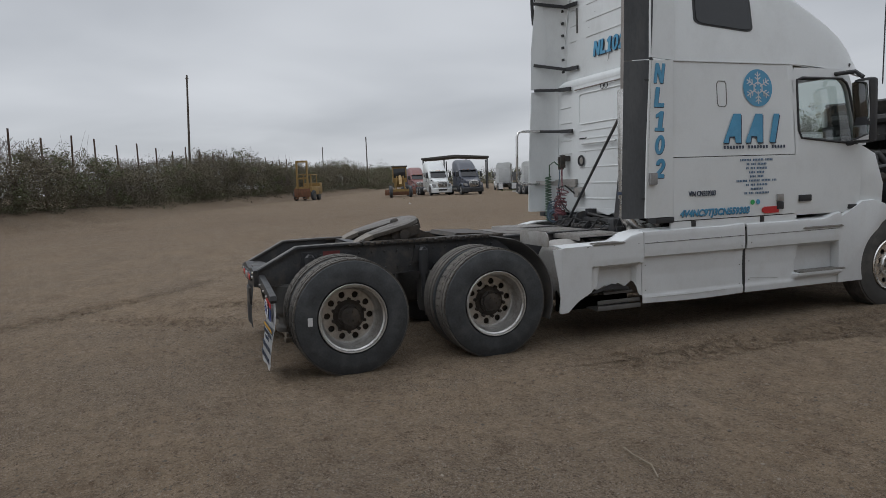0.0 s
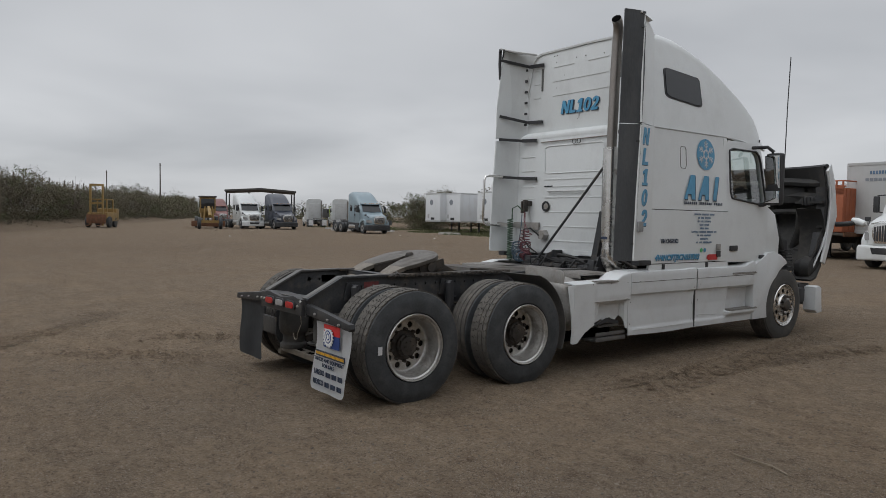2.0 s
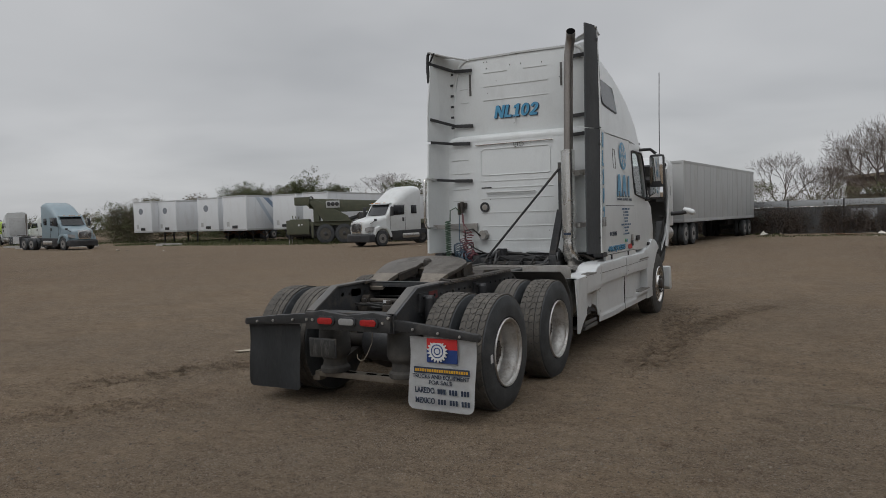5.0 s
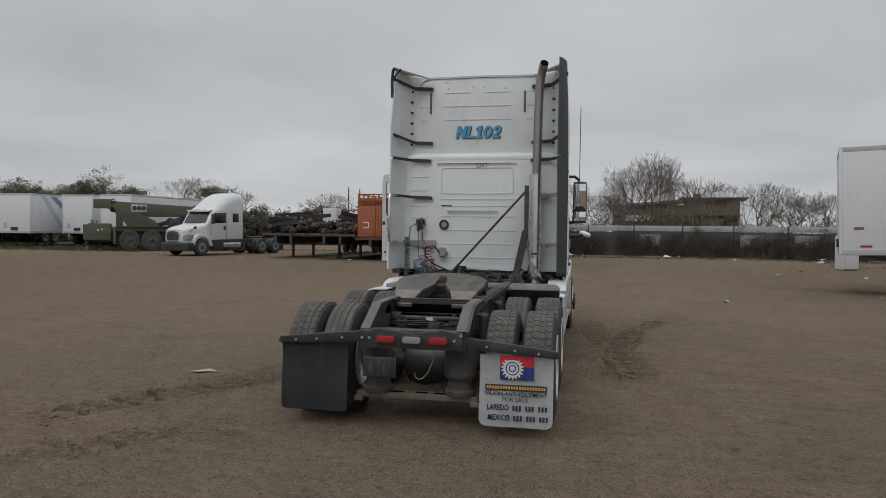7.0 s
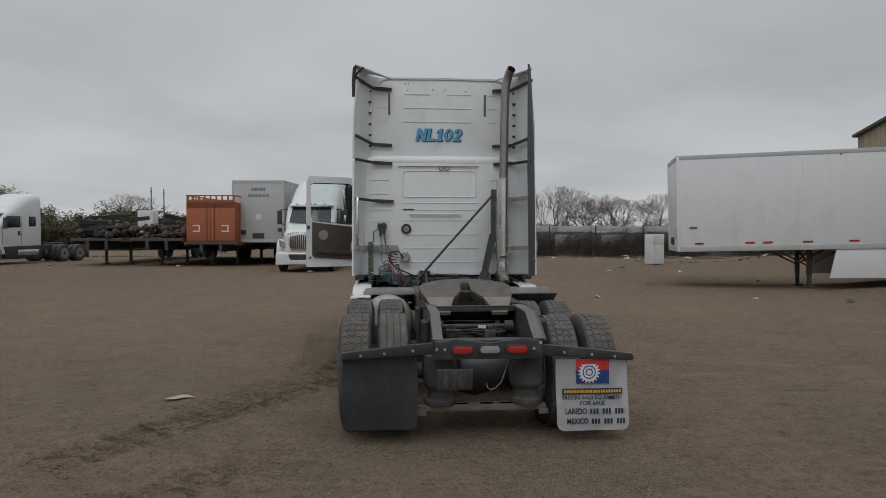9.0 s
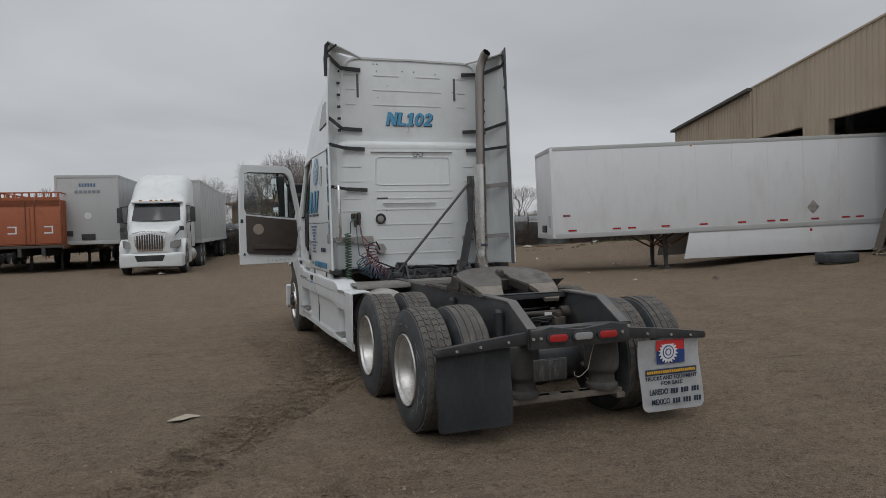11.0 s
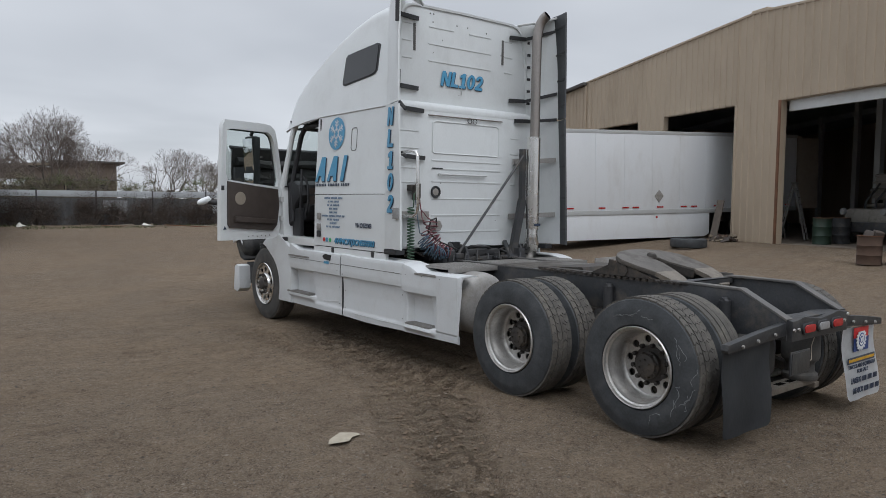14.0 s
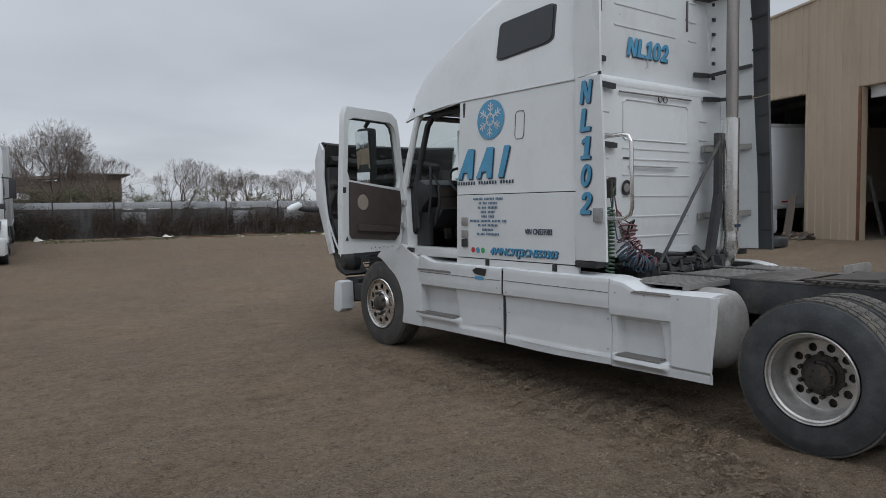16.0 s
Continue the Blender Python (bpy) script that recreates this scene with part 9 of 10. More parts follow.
# open shed roof behind the row
shed = thing("open_shed", heading(-106.5, 44.0, 113), "dark low-pitched shed roof on steel posts", "shed", kind="structure")
part("roof", prism([(-5.8, 5.25), (0, 5.6), (5.8, 5.25), (5.8, 5.55), (0, 5.95), (-5.8, 5.55)], "y", -12, 0, 0.02), roof_dark, shed, "dark brown sheet roof")
for xa in (-5.5, -1.9, 1.9, 5.5):
    for ya in (-11.5, -0.5):
        part("post", box(xa - 0.11, xa + 0.11, ya - 0.11, ya + 0.11, 0.0, 5.15), frame_steel, shed)

# the large white trailer backed into the shop
nose = Vector((8.45, 15.05, 0))
axis = Vector((0.9582, -0.2861, 0))
across = Vector((0.2861, 0.9582, 0))
mid = nose + across * 1.29
wt_m = Matrix.Translation((mid.x, mid.y, 0.0)) @ Matrix(((-across.x, -axis.x, 0, 0), (-across.y, -axis.y, 0, 0), (0, 0, 1, 0), (0, 0, 0, 1))).to_3x3().to_4x4() @ pose(0, 0, 0, -1.35, 0, 0)
wtrl = trailer(wt_m, 15.5, trailer_white, "long white box trailer backed into the workshop", skirt=True, wheels=True, strips=False, leg_y=-3.95, foot=-0.095, axle=0.85, group="box trailers")
for sd in (1, -1):
    for y0 in (-0.49, -1.97, -2.48, -3.61, -4.9, -6.2, -7.20, -7.64, -8.71, -9.78, -10.26, -11.33, -12.6, -13.9, -14.9):
        part("reflector", box(sd * 1.306 - 0.004, sd * 1.306 + 0.004, y0 - 0.28, y0, 1.345, 1.395), red_lens, wtrl, "red reflective strip")
    part("nose_mark", box(sd * 1.292 - 0.004, sd * 1.292 + 0.004, -0.58, -0.34, 1.82, 1.90), maroon_paint, wtrl)
    part("rear_door", box(sd * 1.265 - 0.02, sd * 1.265 + 0.02, -16.65, -15.53, 1.2, 4.0, 0.01), beige_trim, wtrl, "beige lining of the open rear door")
    part("hazard_holder", prism([(-9.0, 1.77), (-8.8, 1.54), (-8.6, 1.77), (-8.8, 2.0)], "x", sd * 1.293, sd * 1.31, 0.004), tank_metal, wtrl, "grey diamond placard holder")
    part("side_lamp", lathe([(sd * 1.27, 0.05), (sd * 1.285, 0.04), (sd * 1.285, 0.0001)], (0, -8.72, 1.0), "x", 12), red_lens, wtrl)
    part("skirt_lamp", lathe([(sd * 1.29, 0.04), (sd * 1.30, 0.0001)], (0, -4.7, 3.98), "x", 10), amber_lens, wtrl)

# ---- the workshop ----
TILT = Matrix(((ALONG.x, INTO.x, 0, 0), (ALONG.y, INTO.y, 0, 0), (0, 0, 1, 0), (0, 0, 0, 1)))
shop_m = Matrix.Translation(SHOP) @ TILT    # x along the front, y into the shop


def eave(s):
    if s >= 9.77:
        return 7.36 - (s - 9.77) * 0.072
    return 8.25 - (s + 0.85) * 0.0755 if s > -0.85 else 8.25 - (-0.85 - s) * 0.0755


shop_dirt = mat("shop_dirt", (0.20, 0.165, 0.13), 0.9, vary=0.25, scale=1.5, bump=0.3, dirt=(0.06, 0.05, 0.04), dirt_amount=0.6, dirt_scale=1.2)
BAYS = [(-6.15, -1.88, 5.15), (0.0, 4.08, 5.23), (5.57, 9.3, 5.18), (-12.6, -8.3, 5.15)]
shop = thing("workshop", None, "tan ribbed-sheet workshop with open truck bays", "building", kind="structure")


def ribbed(s0, s1, lo, hi, name="wall_sheet"):
    """Ribbed steel sheet from s0 to s1, with a raised rib every 0.3 m."""
    bm = bm_new()
    cols = []
    n0, n1 = math.floor(s0 / 0.305), math.ceil(s1 / 0.305)
    for k in range(n0, n1 + 1):
        for ds, dd in ((-0.055, 0.0), (-0.03, -0.032), (0.03, -0.032), (0.055, 0.0)):
            s = k * 0.305 + ds
            if s0 - 1e-6 <= s <= s1 + 1e-6:
                cols.append((s, dd))
    cols = [(s0, 0.0)] + [c for c in cols if s0 + 0.004 < c[0] < s1 - 0.004] + [(s1, 0.0)]
    prev = None
    for s, dd in cols:
        zs = lo if not callable(lo) else lo(s)
        zt = hi if not callable(hi) else hi(s)
        cur = (bm.verts.new((s, dd, zs)), bm.verts.new((s, dd, zt)))
        if prev:
            bm.faces.new((prev[0], cur[0], cur[1], prev[1]))
        prev = cur
    bmesh.ops.recalc_face_normals(bm, faces=bm.faces)
    bmesh.ops.solidify(bm, geom=list(bm.faces), thickness=-0.02)
    return part(name, bm, tan_sheet, shop, "tan ribbed wall sheet", smooth=20)


shop.matrix_world = shop_m
edges = [-19.5, -12.6, -8.3, -6.15, -1.88, 0.0, 4.08, 5.57, 9.3, 18.8]
for a, b2 in zip(edges, edges[1:]):
    head = [t for (x0, x1, t) in BAYS if abs(x0 - a) < 0.01]
    if a == 9.3:
        ribbed(9.3, 9.76, 0.2, eave)
        ribbed(9.78, 18.8, 0.2, eave)
    else:
        ribbed(a, b2, head[0] if head else 0.2, eave)
for x0, x1, top in BAYS:
    part("door_frame", add_box(add_box(box(x0 - 0.04, x0 + 0.10, -0.02, 0.22, 0.3, top), x1 - 0.10, x1 + 0.04, -0.02, 0.22, 0.3, top), x0, x1, 0.03, 0.22, top - 0.02, top + 0.10), tan_sheet, shop)
part("rusty_post", box(-1.97, -1.87, -0.06, 0.16, 0.3, 5.15, 0.01), rust, shop, "rusty red steel door post")
part("roller_door", box(-6.05, -2.05, 0.24, 0.36, 4.78, 5.16, 0.02), far_white, shop, "white roller door wound up")
part("roof_trim", prism([(18.9, 6.66), (18.9, 6.80), (9.70, 7.47), (9.70, 7.33)], "y", -0.25, 0.12, 0.01), roof_dark, shop, "dark roof edge trim")
part("roof_trim", prism([(9.77, 7.42), (9.77, 7.50), (-0.85, 8.30), (-19.5, 6.88), (-19.5, 6.80), (-0.85, 8.22)], "y", -0.06, 0.10, 0.005), tan_sheet, shop, "tan roof edge trim")
part("roof_sheet", prism([(18.9, 6.75), (9.77, 7.42), (-0.85, 8.26), (-19.5, 6.85), (-19.5, 6.75), (-0.85, 8.16), (9.77, 7.32), (18.9, 6.65)], "y", 0.1, 24.0), trailer_grey, shop, "grey sheet roof")
part("ridge_cap", box(-1.2, -0.5, 0.0, 24, 8.22, 8.36, 0.02), tan_sheet, shop)
part("end_wall", box(18.7, 18.8, 0.0, 24.0, 0.2, 6.7), tan_sheet, shop, "tan end wall")
part("end_wall", box(-19.5, -19.4, 0.0, 24.0, 0.2, 6.7), tan_sheet, shop)
part("back_wall", box(-19.5, 18.8, 23.9, 24.0, 0.2, 8.2), tan_sheet, shop)
part("downpipe", tube([(9.72, -0.06, 0.3), (9.72, -0.06, 7.3)], 0.05, 8), tan_sheet, shop)
part("shop_floor", box(-19.4, 18.7, 0.25, 23.9, 0.36, 0.405), shop_dirt, shop, "oil-stained dirt floor")
for s in (-16.0, -6.9, -0.95, 4.8, 12.0):
    for d in (6.0, 12.0, 18.0):
        part("column", box(s - 0.12, s + 0.12, d - 0.12, d + 0.12, 0.4, 7.0), trailer_grey, shop)
for d in (6.0, 12.0, 18.0):
    part("rafter", prism([(-19.0, 6.5), (-0.85, 7.9), (9.7, 7.1), (18.5, 6.4), (18.5, 6.1), (9.7, 6.8), (-0.85, 7.55), (-19.0, 6.2)], "y", d - 0.08, d + 0.08), trailer_grey, shop)

# things in and before the workshop
def shop_thing(name, s, d, label, category, rot=0.0, z=0.4, group=""):
    p = shop_at(s, d, z)
    return thing(name, Matrix.Translation(p) @ TILT.to_3x3().to_4x4() @ pose(0, 0, 0, 0, 0, rot), label, category, group)


dull_alloy = mat("dull_alloy", (0.20, 0.195, 0.185), 0.6, 0.3, vary=0.3, scale=8, bump=0.1, dirt=(0.10, 0.09, 0.08), dirt_amount=0.8, dirt_scale=6)
aged_white = mat("aged_white", (0.30, 0.28, 0.25), 0.6, vary=0.2, scale=4, bump=0.1, dirt=(0.10, 0.09, 0.075), dirt_amount=0.9, dirt_scale=4)
old = shop_thing("old_truck", -2.9, 4.4, "stripped white truck without hood inside the workshop", "truck", 180)
part("cab", box(-1.1, 1.1, -2.4, -0.3, 0.95, 2.35, 0.12), aged_white, old)
for zz, out in ((1.30, 0.42), (1.58, 0.34), (1.84, 0.22), (2.10, 0.10), (2.34, 0.0)):
    part("cab_ledge", prism([(-0.42, zz), (out - 0.30, zz - 0.02), (out - 0.26, zz + 0.05), (-0.42, zz + 0.11)], "x", -1.08, 1.08, 0.015), aged_white, old)
for xa in (-0.85, -0.45, -0.1, 0.4, 0.8):
    part("hose", tube([(xa, -0.30, 2.15), (xa + 0.12, 0.12, 1.85), (xa - 0.04, 0.36, 1.45), (xa + 0.05, 0.5, 1.1)], 0.04, 7), frame_steel, old)
    # openings are black blocks, their inner dark put into the colour
    part("opening", box(xa - 0.13, xa + 0.10, -0.31, -0.28, 1.40, 1.52), shade_black, old)
part("stack", box(0.62, 1.05, -0.7, -0.2, 1.9, 2.55, 0.04), aged_white, old)
part("fire_wall", box(-1.05, 1.05, -0.3, 1.2, 0.70, 1.20, 0.15), aged_white, old, "bare white front part")
part("bumper", box(-1.15, 1.15, 1.5, 1.75, 0.4, 0.75, 0.04), frame_steel, old)
for sd in (1, -1):
    far_wheel(old, sd, sd * 1.15, 0.7)
    part("headlight", lathe([(1.58, 0.12), (1.66, 0.10), (1.66, 0.0001)], (sd * 0.75, 0, 1.1), "y", 16), clear_lens, old)
ladder = shop_thing("step_ladder", -0.05, 2.85, "dull aluminium step ladder standing open", "ladder", -122)
for sd in (1, -1):
    part("rail", bar((sd * 0.28, -0.45, 0), (sd * 0.17, 0, 2.1), 0.03, 0.07), dull_alloy, ladder)
    part("rear_rail", bar((sd * 0.26, 0.5, 0), (sd * 0.17, 0.05, 2.1), 0.03, 0.05), dull_alloy, ladder)
for k in range(7):
    f = (k + 1) / 8
    part("rung", box(-0.27 + 0.1 * f, 0.27 - 0.1 * f, -0.45 * (1 - f) - 0.04, -0.45 * (1 - f) + 0.04, 2.1 * f - 0.02, 2.1 * f + 0.01), dull_alloy, ladder)
part("top_cap", box(-0.2, 0.2, -0.08, 0.12, 2.08, 2.13, 0.01), dull_alloy, ladder)
jack = shop_thing("jack_stand", 0.85, 3.2, "small grey steel jack stand", "jack")
part("frame", add_bar(add_bar(bar((-0.2, -0.2, 0), (0, 0, 0.8), 0.05, 0.05), (0.2, -0.2, 0), (0, 0, 0.8), 0.05, 0.05), (0, 0.25, 0), (0, 0, 0.8), 0.05, 0.05), aluminium, jack)
part("post", box(-0.04, 0.04, -0.04, 0.04, 0.5, 1.05), aluminium, jack)


def drum(m, mt, label, open_top=False):
    t = thing("oil_drum", m, label, "barrel", "oil drums")
    part("shell", lathe([(0.0, 0.28), (0.012, 0.292), (0.03, 0.286), (0.28, 0.286), (0.295, 0.297), (0.31, 0.286), (0.57, 0.286), (0.585, 0.297), (0.60, 0.286), (0.85, 0.286), (0.87, 0.294), (0.885, 0.288), (0.87, 0.28), (0.70 if open_top else 0.865, 0.275), (0.70 if open_top else 0.865, 0.0001)], axis="z", n=32), mt, t)
    part("rim", lathe([(0.868, 0.290), (0.875, 0.300), (0.888, 0.300), (0.892, 0.290)], axis="z", n=32, closed=True), rust, t, "rusty rim")
    return t


def on_ground(x, y, rot=0.0, dz=0.0):
    return pose(x, y, ground_z(x, y) + dz, 0, 0, rot)


drum(on_ground(13.30, 4.03, 20) @ Matrix.Diagonal((0.96, 0.96, 0.80, 1)), old_rust, "rusty brown oil drum full of rubbish", True)
drum(on_ground(13.51, 3.44, 70) @ Matrix.Diagonal((0.96, 0.96, 0.80, 1)), blue_drum, "dented blue oil drum")
drum(Matrix.Translation(shop_at(-2.65, 1.26, 0.4)), green_drum, "dark green oil drum in the doorway")
drum(Matrix.Translation(shop_at(-2.45, 2.35, 0.4)), frame_steel, "dark drum in the doorway", True)
for i, (x, y, r) in enumerate(((13.22, 4.1, 30), (13.38, 3.95, -40))):
    r_ = thing("rag", pose(x, y, ground_z(13.3, 4.03) + 0.56, 20, 10, r), "crumpled rag in the drum", "rag")
    part("cloth", box(-0.12, 0.12, -0.1, 0.1, 0.0, 0.28, 0.05), brown_trim, r_)
old_tyre = thing("discarded_truck_tyre", on_ground(15.2, 10.2, 0, 0.0) @ Matrix.Diagonal((1.12, 1.12, 1.12, 1)), "worn truck tyre lying flat on the dirt", "tyre")
part("tyre", lathe([(0.0, 0.30), (0.0, 0.44), (0.02, 0.50), (0.05, 0.515), (0.22, 0.515), (0.25, 0.50), (0.27, 0.44), (0.27, 0.30)], axis="z", n=36, closed=True), rubber, old_tyre)
plank = shop_thing("leaning_plank", -0.45, -0.25, "grey plank leaning on the wall", "plank", 0, 0.38)
part("board", bar((0.35, -0.75, 0.02), (0.75, -0.05, 1.45), 0.24, 0.06), pole_wood, plank)
rub = shop_thing("rubble_heap", -0.25, -0.75, "small heap of broken wood and dirt", "rubble", 0, 0.36)
rr = random.Random(5)
for k in range(34):
    part("chunk", box(-0.14, 0.14, -0.04, 0.04, 0.0, 0.09, 0.015, pose(rr.uniform(-0.5, 0.5), rr.uniform(-0.3, 0.3), rr.uniform(0, 0.2), rr.uniform(-30, 30), rr.uniform(-30, 30), rr.uniform(0, 180))), (old_rust, plank_wood, brown_trim)[k % 3], rub)
fridge = thing("fridge", pose(13.6, 30.2, ground_z(13.6, 30.2), 0, 0, 20), "old white fridge dumped in the yard", "fridge")
part("body", box(-0.36, 0.36, -0.32, 0.32, 0.03, 1.62, 0.02), far_white, fridge)
part("door", box(-0.36, 0.36, -0.38, -0.33, 0.06, 1.08, 0.015), far_white, fridge)
part("freezer_door", box(-0.36, 0.36, -0.38, -0.33, 1.10, 1.61, 0.015), far_white, fridge)
part("handle", box(-0.33, -0.30, -0.42, -0.38, 0.7, 1.5, 0.01), trailer_grey, fridge)

# ---- boundary fence with dead climbers ----
F0, F1 = Vector((-30.0, 54.0, 0)), Vector((46.0, 35.0, 0))
fdir = (F1 - F0).normalized()
fence = thing("boundary_fence", None, "grey sheet-metal fence with a pale upper band and dead climbers", "fence", kind="structure")
span = (F1 - F0).length
nseg = 24
for k in range(7, nseg):
    a, b2 = F0 + fdir * (span * k / nseg), F0 + fdir * (span * (k + 1) / nseg)
    ang = math.degrees(math.atan2(fdir.y, fdir.x))
    m = Matrix.Translation(a) @ pose(0, 0, 0, 0, 0, ang)
    w = span / nseg
    bm = bm_new()
    prev = None
    for i in range(33):
        x = w * i / 32
        cur = (bm.verts.new((x, 0.02 * math.cos(i * math.pi / 2 * 1.0), -0.05)), bm.verts.new((x, 0.02 * math.cos(i * math.pi / 2), 1.70)))
        if prev:
            bm.faces.new((prev[0], cur[0], cur[1], prev[1]))
        prev = cur
    part("sheet", thicken(bm, 0.004), fence_sheet, fence, at=m)
    part("band", box(0.02, w - 0.02, -0.05, -0.02, 1.76, 2.14, 0.004), fence_pale, fence, at=m)
    part("post", box(-0.04, 0.04, -0.08, 0.05, 0.0, 2.20), frame_steel, fence, at=m)
    if k in (9, 11, 13, 14, 17, 19, 21):
        part("pale_patch", box(0.4, w * 0.55, -0.06, -0.03, 0.75, 1.55), fence_pale, fence, at=m)


class Leaves:
    """Leaf faces collected as arrays."""
    def __init__(self, seed):
        self.rnd, self.parts = np.random.default_rng(seed), []


def leaf_cloud(bag, centre, size, count, leaf=0.06, flat=0.5):
    """Small tilted three-sided leaves scattered through an uneven clump."""
    g = bag.rnd
    lobes = g.normal((0, 0, 0.1), (0.45, 0.45, 0.35), (7, 3))
    reach = g.uniform(0.30, 0.66, 7)
    pick = g.integers(0, 7, count)
    d = g.normal(size=(count, 3))
    d *= (reach[pick] * g.random(count) ** 0.5 / np.linalg.norm(d, axis=1))[:, None]
    p = (lobes[pick] + d) * np.array(size) + np.array(centre)
    low = p[:, 2] < 0.02
    p[low, 2] = g.uniform(0.02, 0.5, low.sum())
    u = g.normal(size=(count, 3)) * np.array((1, 1, flat))
    u /= np.linalg.norm(u, axis=1)[:, None]
    v = np.cross(u, g.normal(size=(count, 3)))
    v /= np.linalg.norm(v, axis=1)[:, None]
    s = (leaf * g.uniform(0.6, 1.5, count))[:, None]
    bag.parts.append(np.stack([p - u * s, p + v * s * 0.55, p + u * s - v * s * 0.25], 1))


def leaf_bulk(name, bag, material, label, category):
    tri = np.concatenate(bag.parts)
    n = len(tri)
    me = quick_mesh(name, tri.reshape(-1, 3), np.arange(n * 3).reshape(n, 3), material)
    return tagged(new(name, me), label, category, kind="stuff")


def twigs(bm, base, height, spread, count, rnd, r=0.02):
    for _ in range(count):
        p = Vector(base) + Vector((rnd.uniform(-spread, spread), rnd.uniform(-spread, spread), 0)) * 0.6
        d = Vector((rnd.gauss(0, 0.35), rnd.gauss(0, 0.35), 1)).normalized()
        pts, radii = [p], [r]
        n = 5
        for k in range(n):
            d = (d + Vector((rnd.gauss(0, 0.22), rnd.gauss(0, 0.22), rnd.gauss(0, 0.1)))).normalized()
            p = p + d * height / n
            pts.append(p)
            radii.append(r * (1 - (k + 1) / (n + 1)))
        add_tube(bm, pts, r, 3, radii)


def bulk(name, bm, material, label, category):
    me = bpy.data.meshes.new(name)
    bm.to_mesh(me)
    bm.free()
    me.materials.append(material)
    return tagged(new(name, me), label, category, kind="stuff")


rv = random.Random(21)
vine_bm, vine_tw = Leaves(5), bm_new()
for k in range(170):
    f = 0.30 + 0.68 * (k / 170) + rv.uniform(-0.004, 0.004)
    if noise.noise((f * 31.0, 0.0, 1.0)) < -0.30:
        continue
    p = F0 + fdir * (span * f) + Vector((-fdir.y, fdir.x, 0)) * -0.35
    h = rv.choice((1.2, 1.5, 1.7, 1.8, 2.0, 2.3)) * rv.uniform(0.8, 1.1)
    leaf_cloud(vine_bm, (p.x, p.y, h * 0.42), (1.0, 0.35, h * 0.60), 950, 0.042)
    twigs(vine_tw, (p.x, p.y, 0), h * 1.1, 0.9, 12, rv, 0.012)
leaf_bulk("dead_climbers", vine_bm, dead_vine, "brown dead climbers on the fence", "climber")
bulk("dead_stems", vine_tw, twig, "dry stems along the fence", "climber")

# ---- bare trees ----
def tree_mesh(seed, height, spread=1.0, kids=(4, 3, 3, 3, 3, 2)):
    """A bare tree: short trunk, arching limbs, and ever finer twigs that fill a dome."""
    rnd = random.Random(seed)
    trunk, crown = bm_new(), bm_new()
    lengths = (0.24, 0.30, 0.20, 0.145, 0.105, 0.08, 0.06)
    thick = (0.026, 0.0125, 0.0072, 0.0040, 0.0022, 0.0012, 0.0008)

    def grow(p, d, level):
        n = (4, 5, 4, 3, 2, 2, 2)[level]
        length = lengths[level] * height * rnd.uniform(0.75, 1.2)
        r0, r1 = thick[level] * height, thick[min(6, level + 1)] * height * 1.1
        pts, radii = [p], [max(0.008, r0)]
        for k in range(n):
            wob = 0.04 if level == 0 else 0.13
            d = (d + Vector((rnd.gauss(0, wob), rnd.gauss(0, wob), rnd.gauss(0.05 if level else 0.0, wob)))).normalized()
            p = p + d * length / n
            pts.append(p)
            radii.append(max(0.010, r0 + (r1 - r0) * (k + 1) / n))
        add_tube(trunk if level < 2 else crown, pts, r0, 7 if level < 2 else (5 if level < 3 else 3), radii)
        if level == 6:
            return
        start_turn = rnd.uniform(0, 6.283)
        for k in range(kids[level]):
            a = start_turn + 2 * math.pi * (k + rnd.uniform(-0.25, 0.25)) / kids[level]
            tilt = (rnd.uniform(0.55, 1.0) if level == 0 else rnd.uniform(0.35, 0.85)) * spread
            side = d.orthogonal().normalized()
            side.rotate(Matrix.Rotation(a, 3, d))
            nd = (d * math.cos(tilt) + side * math.sin(tilt)).normalized()
            grow(pts[-1] if k < 2 else pts[-1 - (k % 2) - (level > 0 and k == 3)], nd, level + 1)
    grow(Vector((0, 0, -0.1)), Vector((0, 0, 1)), 0)
    top = max(v.co.z for v in crown.verts)
    return mesh_of("trunk", trunk, bark, 60), mesh_of("crown", crown, twig, 0), top


TREES = [tree_mesh(3, 11.0, 1.0, (6, 4, 4, 4, 4, 3)), tree_mesh(12, 9.0, 0.72), tree_mesh(17, 7.5, 0.66), tree_mesh(29, 8.0, 0.78)]


def bare_tree(kind, x, y, rot, tall, wide=1.0, label="bare winter tree behind the fence"):
    s = tall / TREES[kind][2]
    t = thing("bare_tree", Matrix.Translation((x, y, 0)) @ pose(0, 0, 0, 0, 0, rot) @ Matrix.Diagonal((s * wide, s * wide, s, 1)), label, "tree", "bare trees")
    part("trunk", TREES[kind][0], None, t, "forked grey trunk")
    part("crown", TREES[kind][1], None, t, "spreading bare branches")


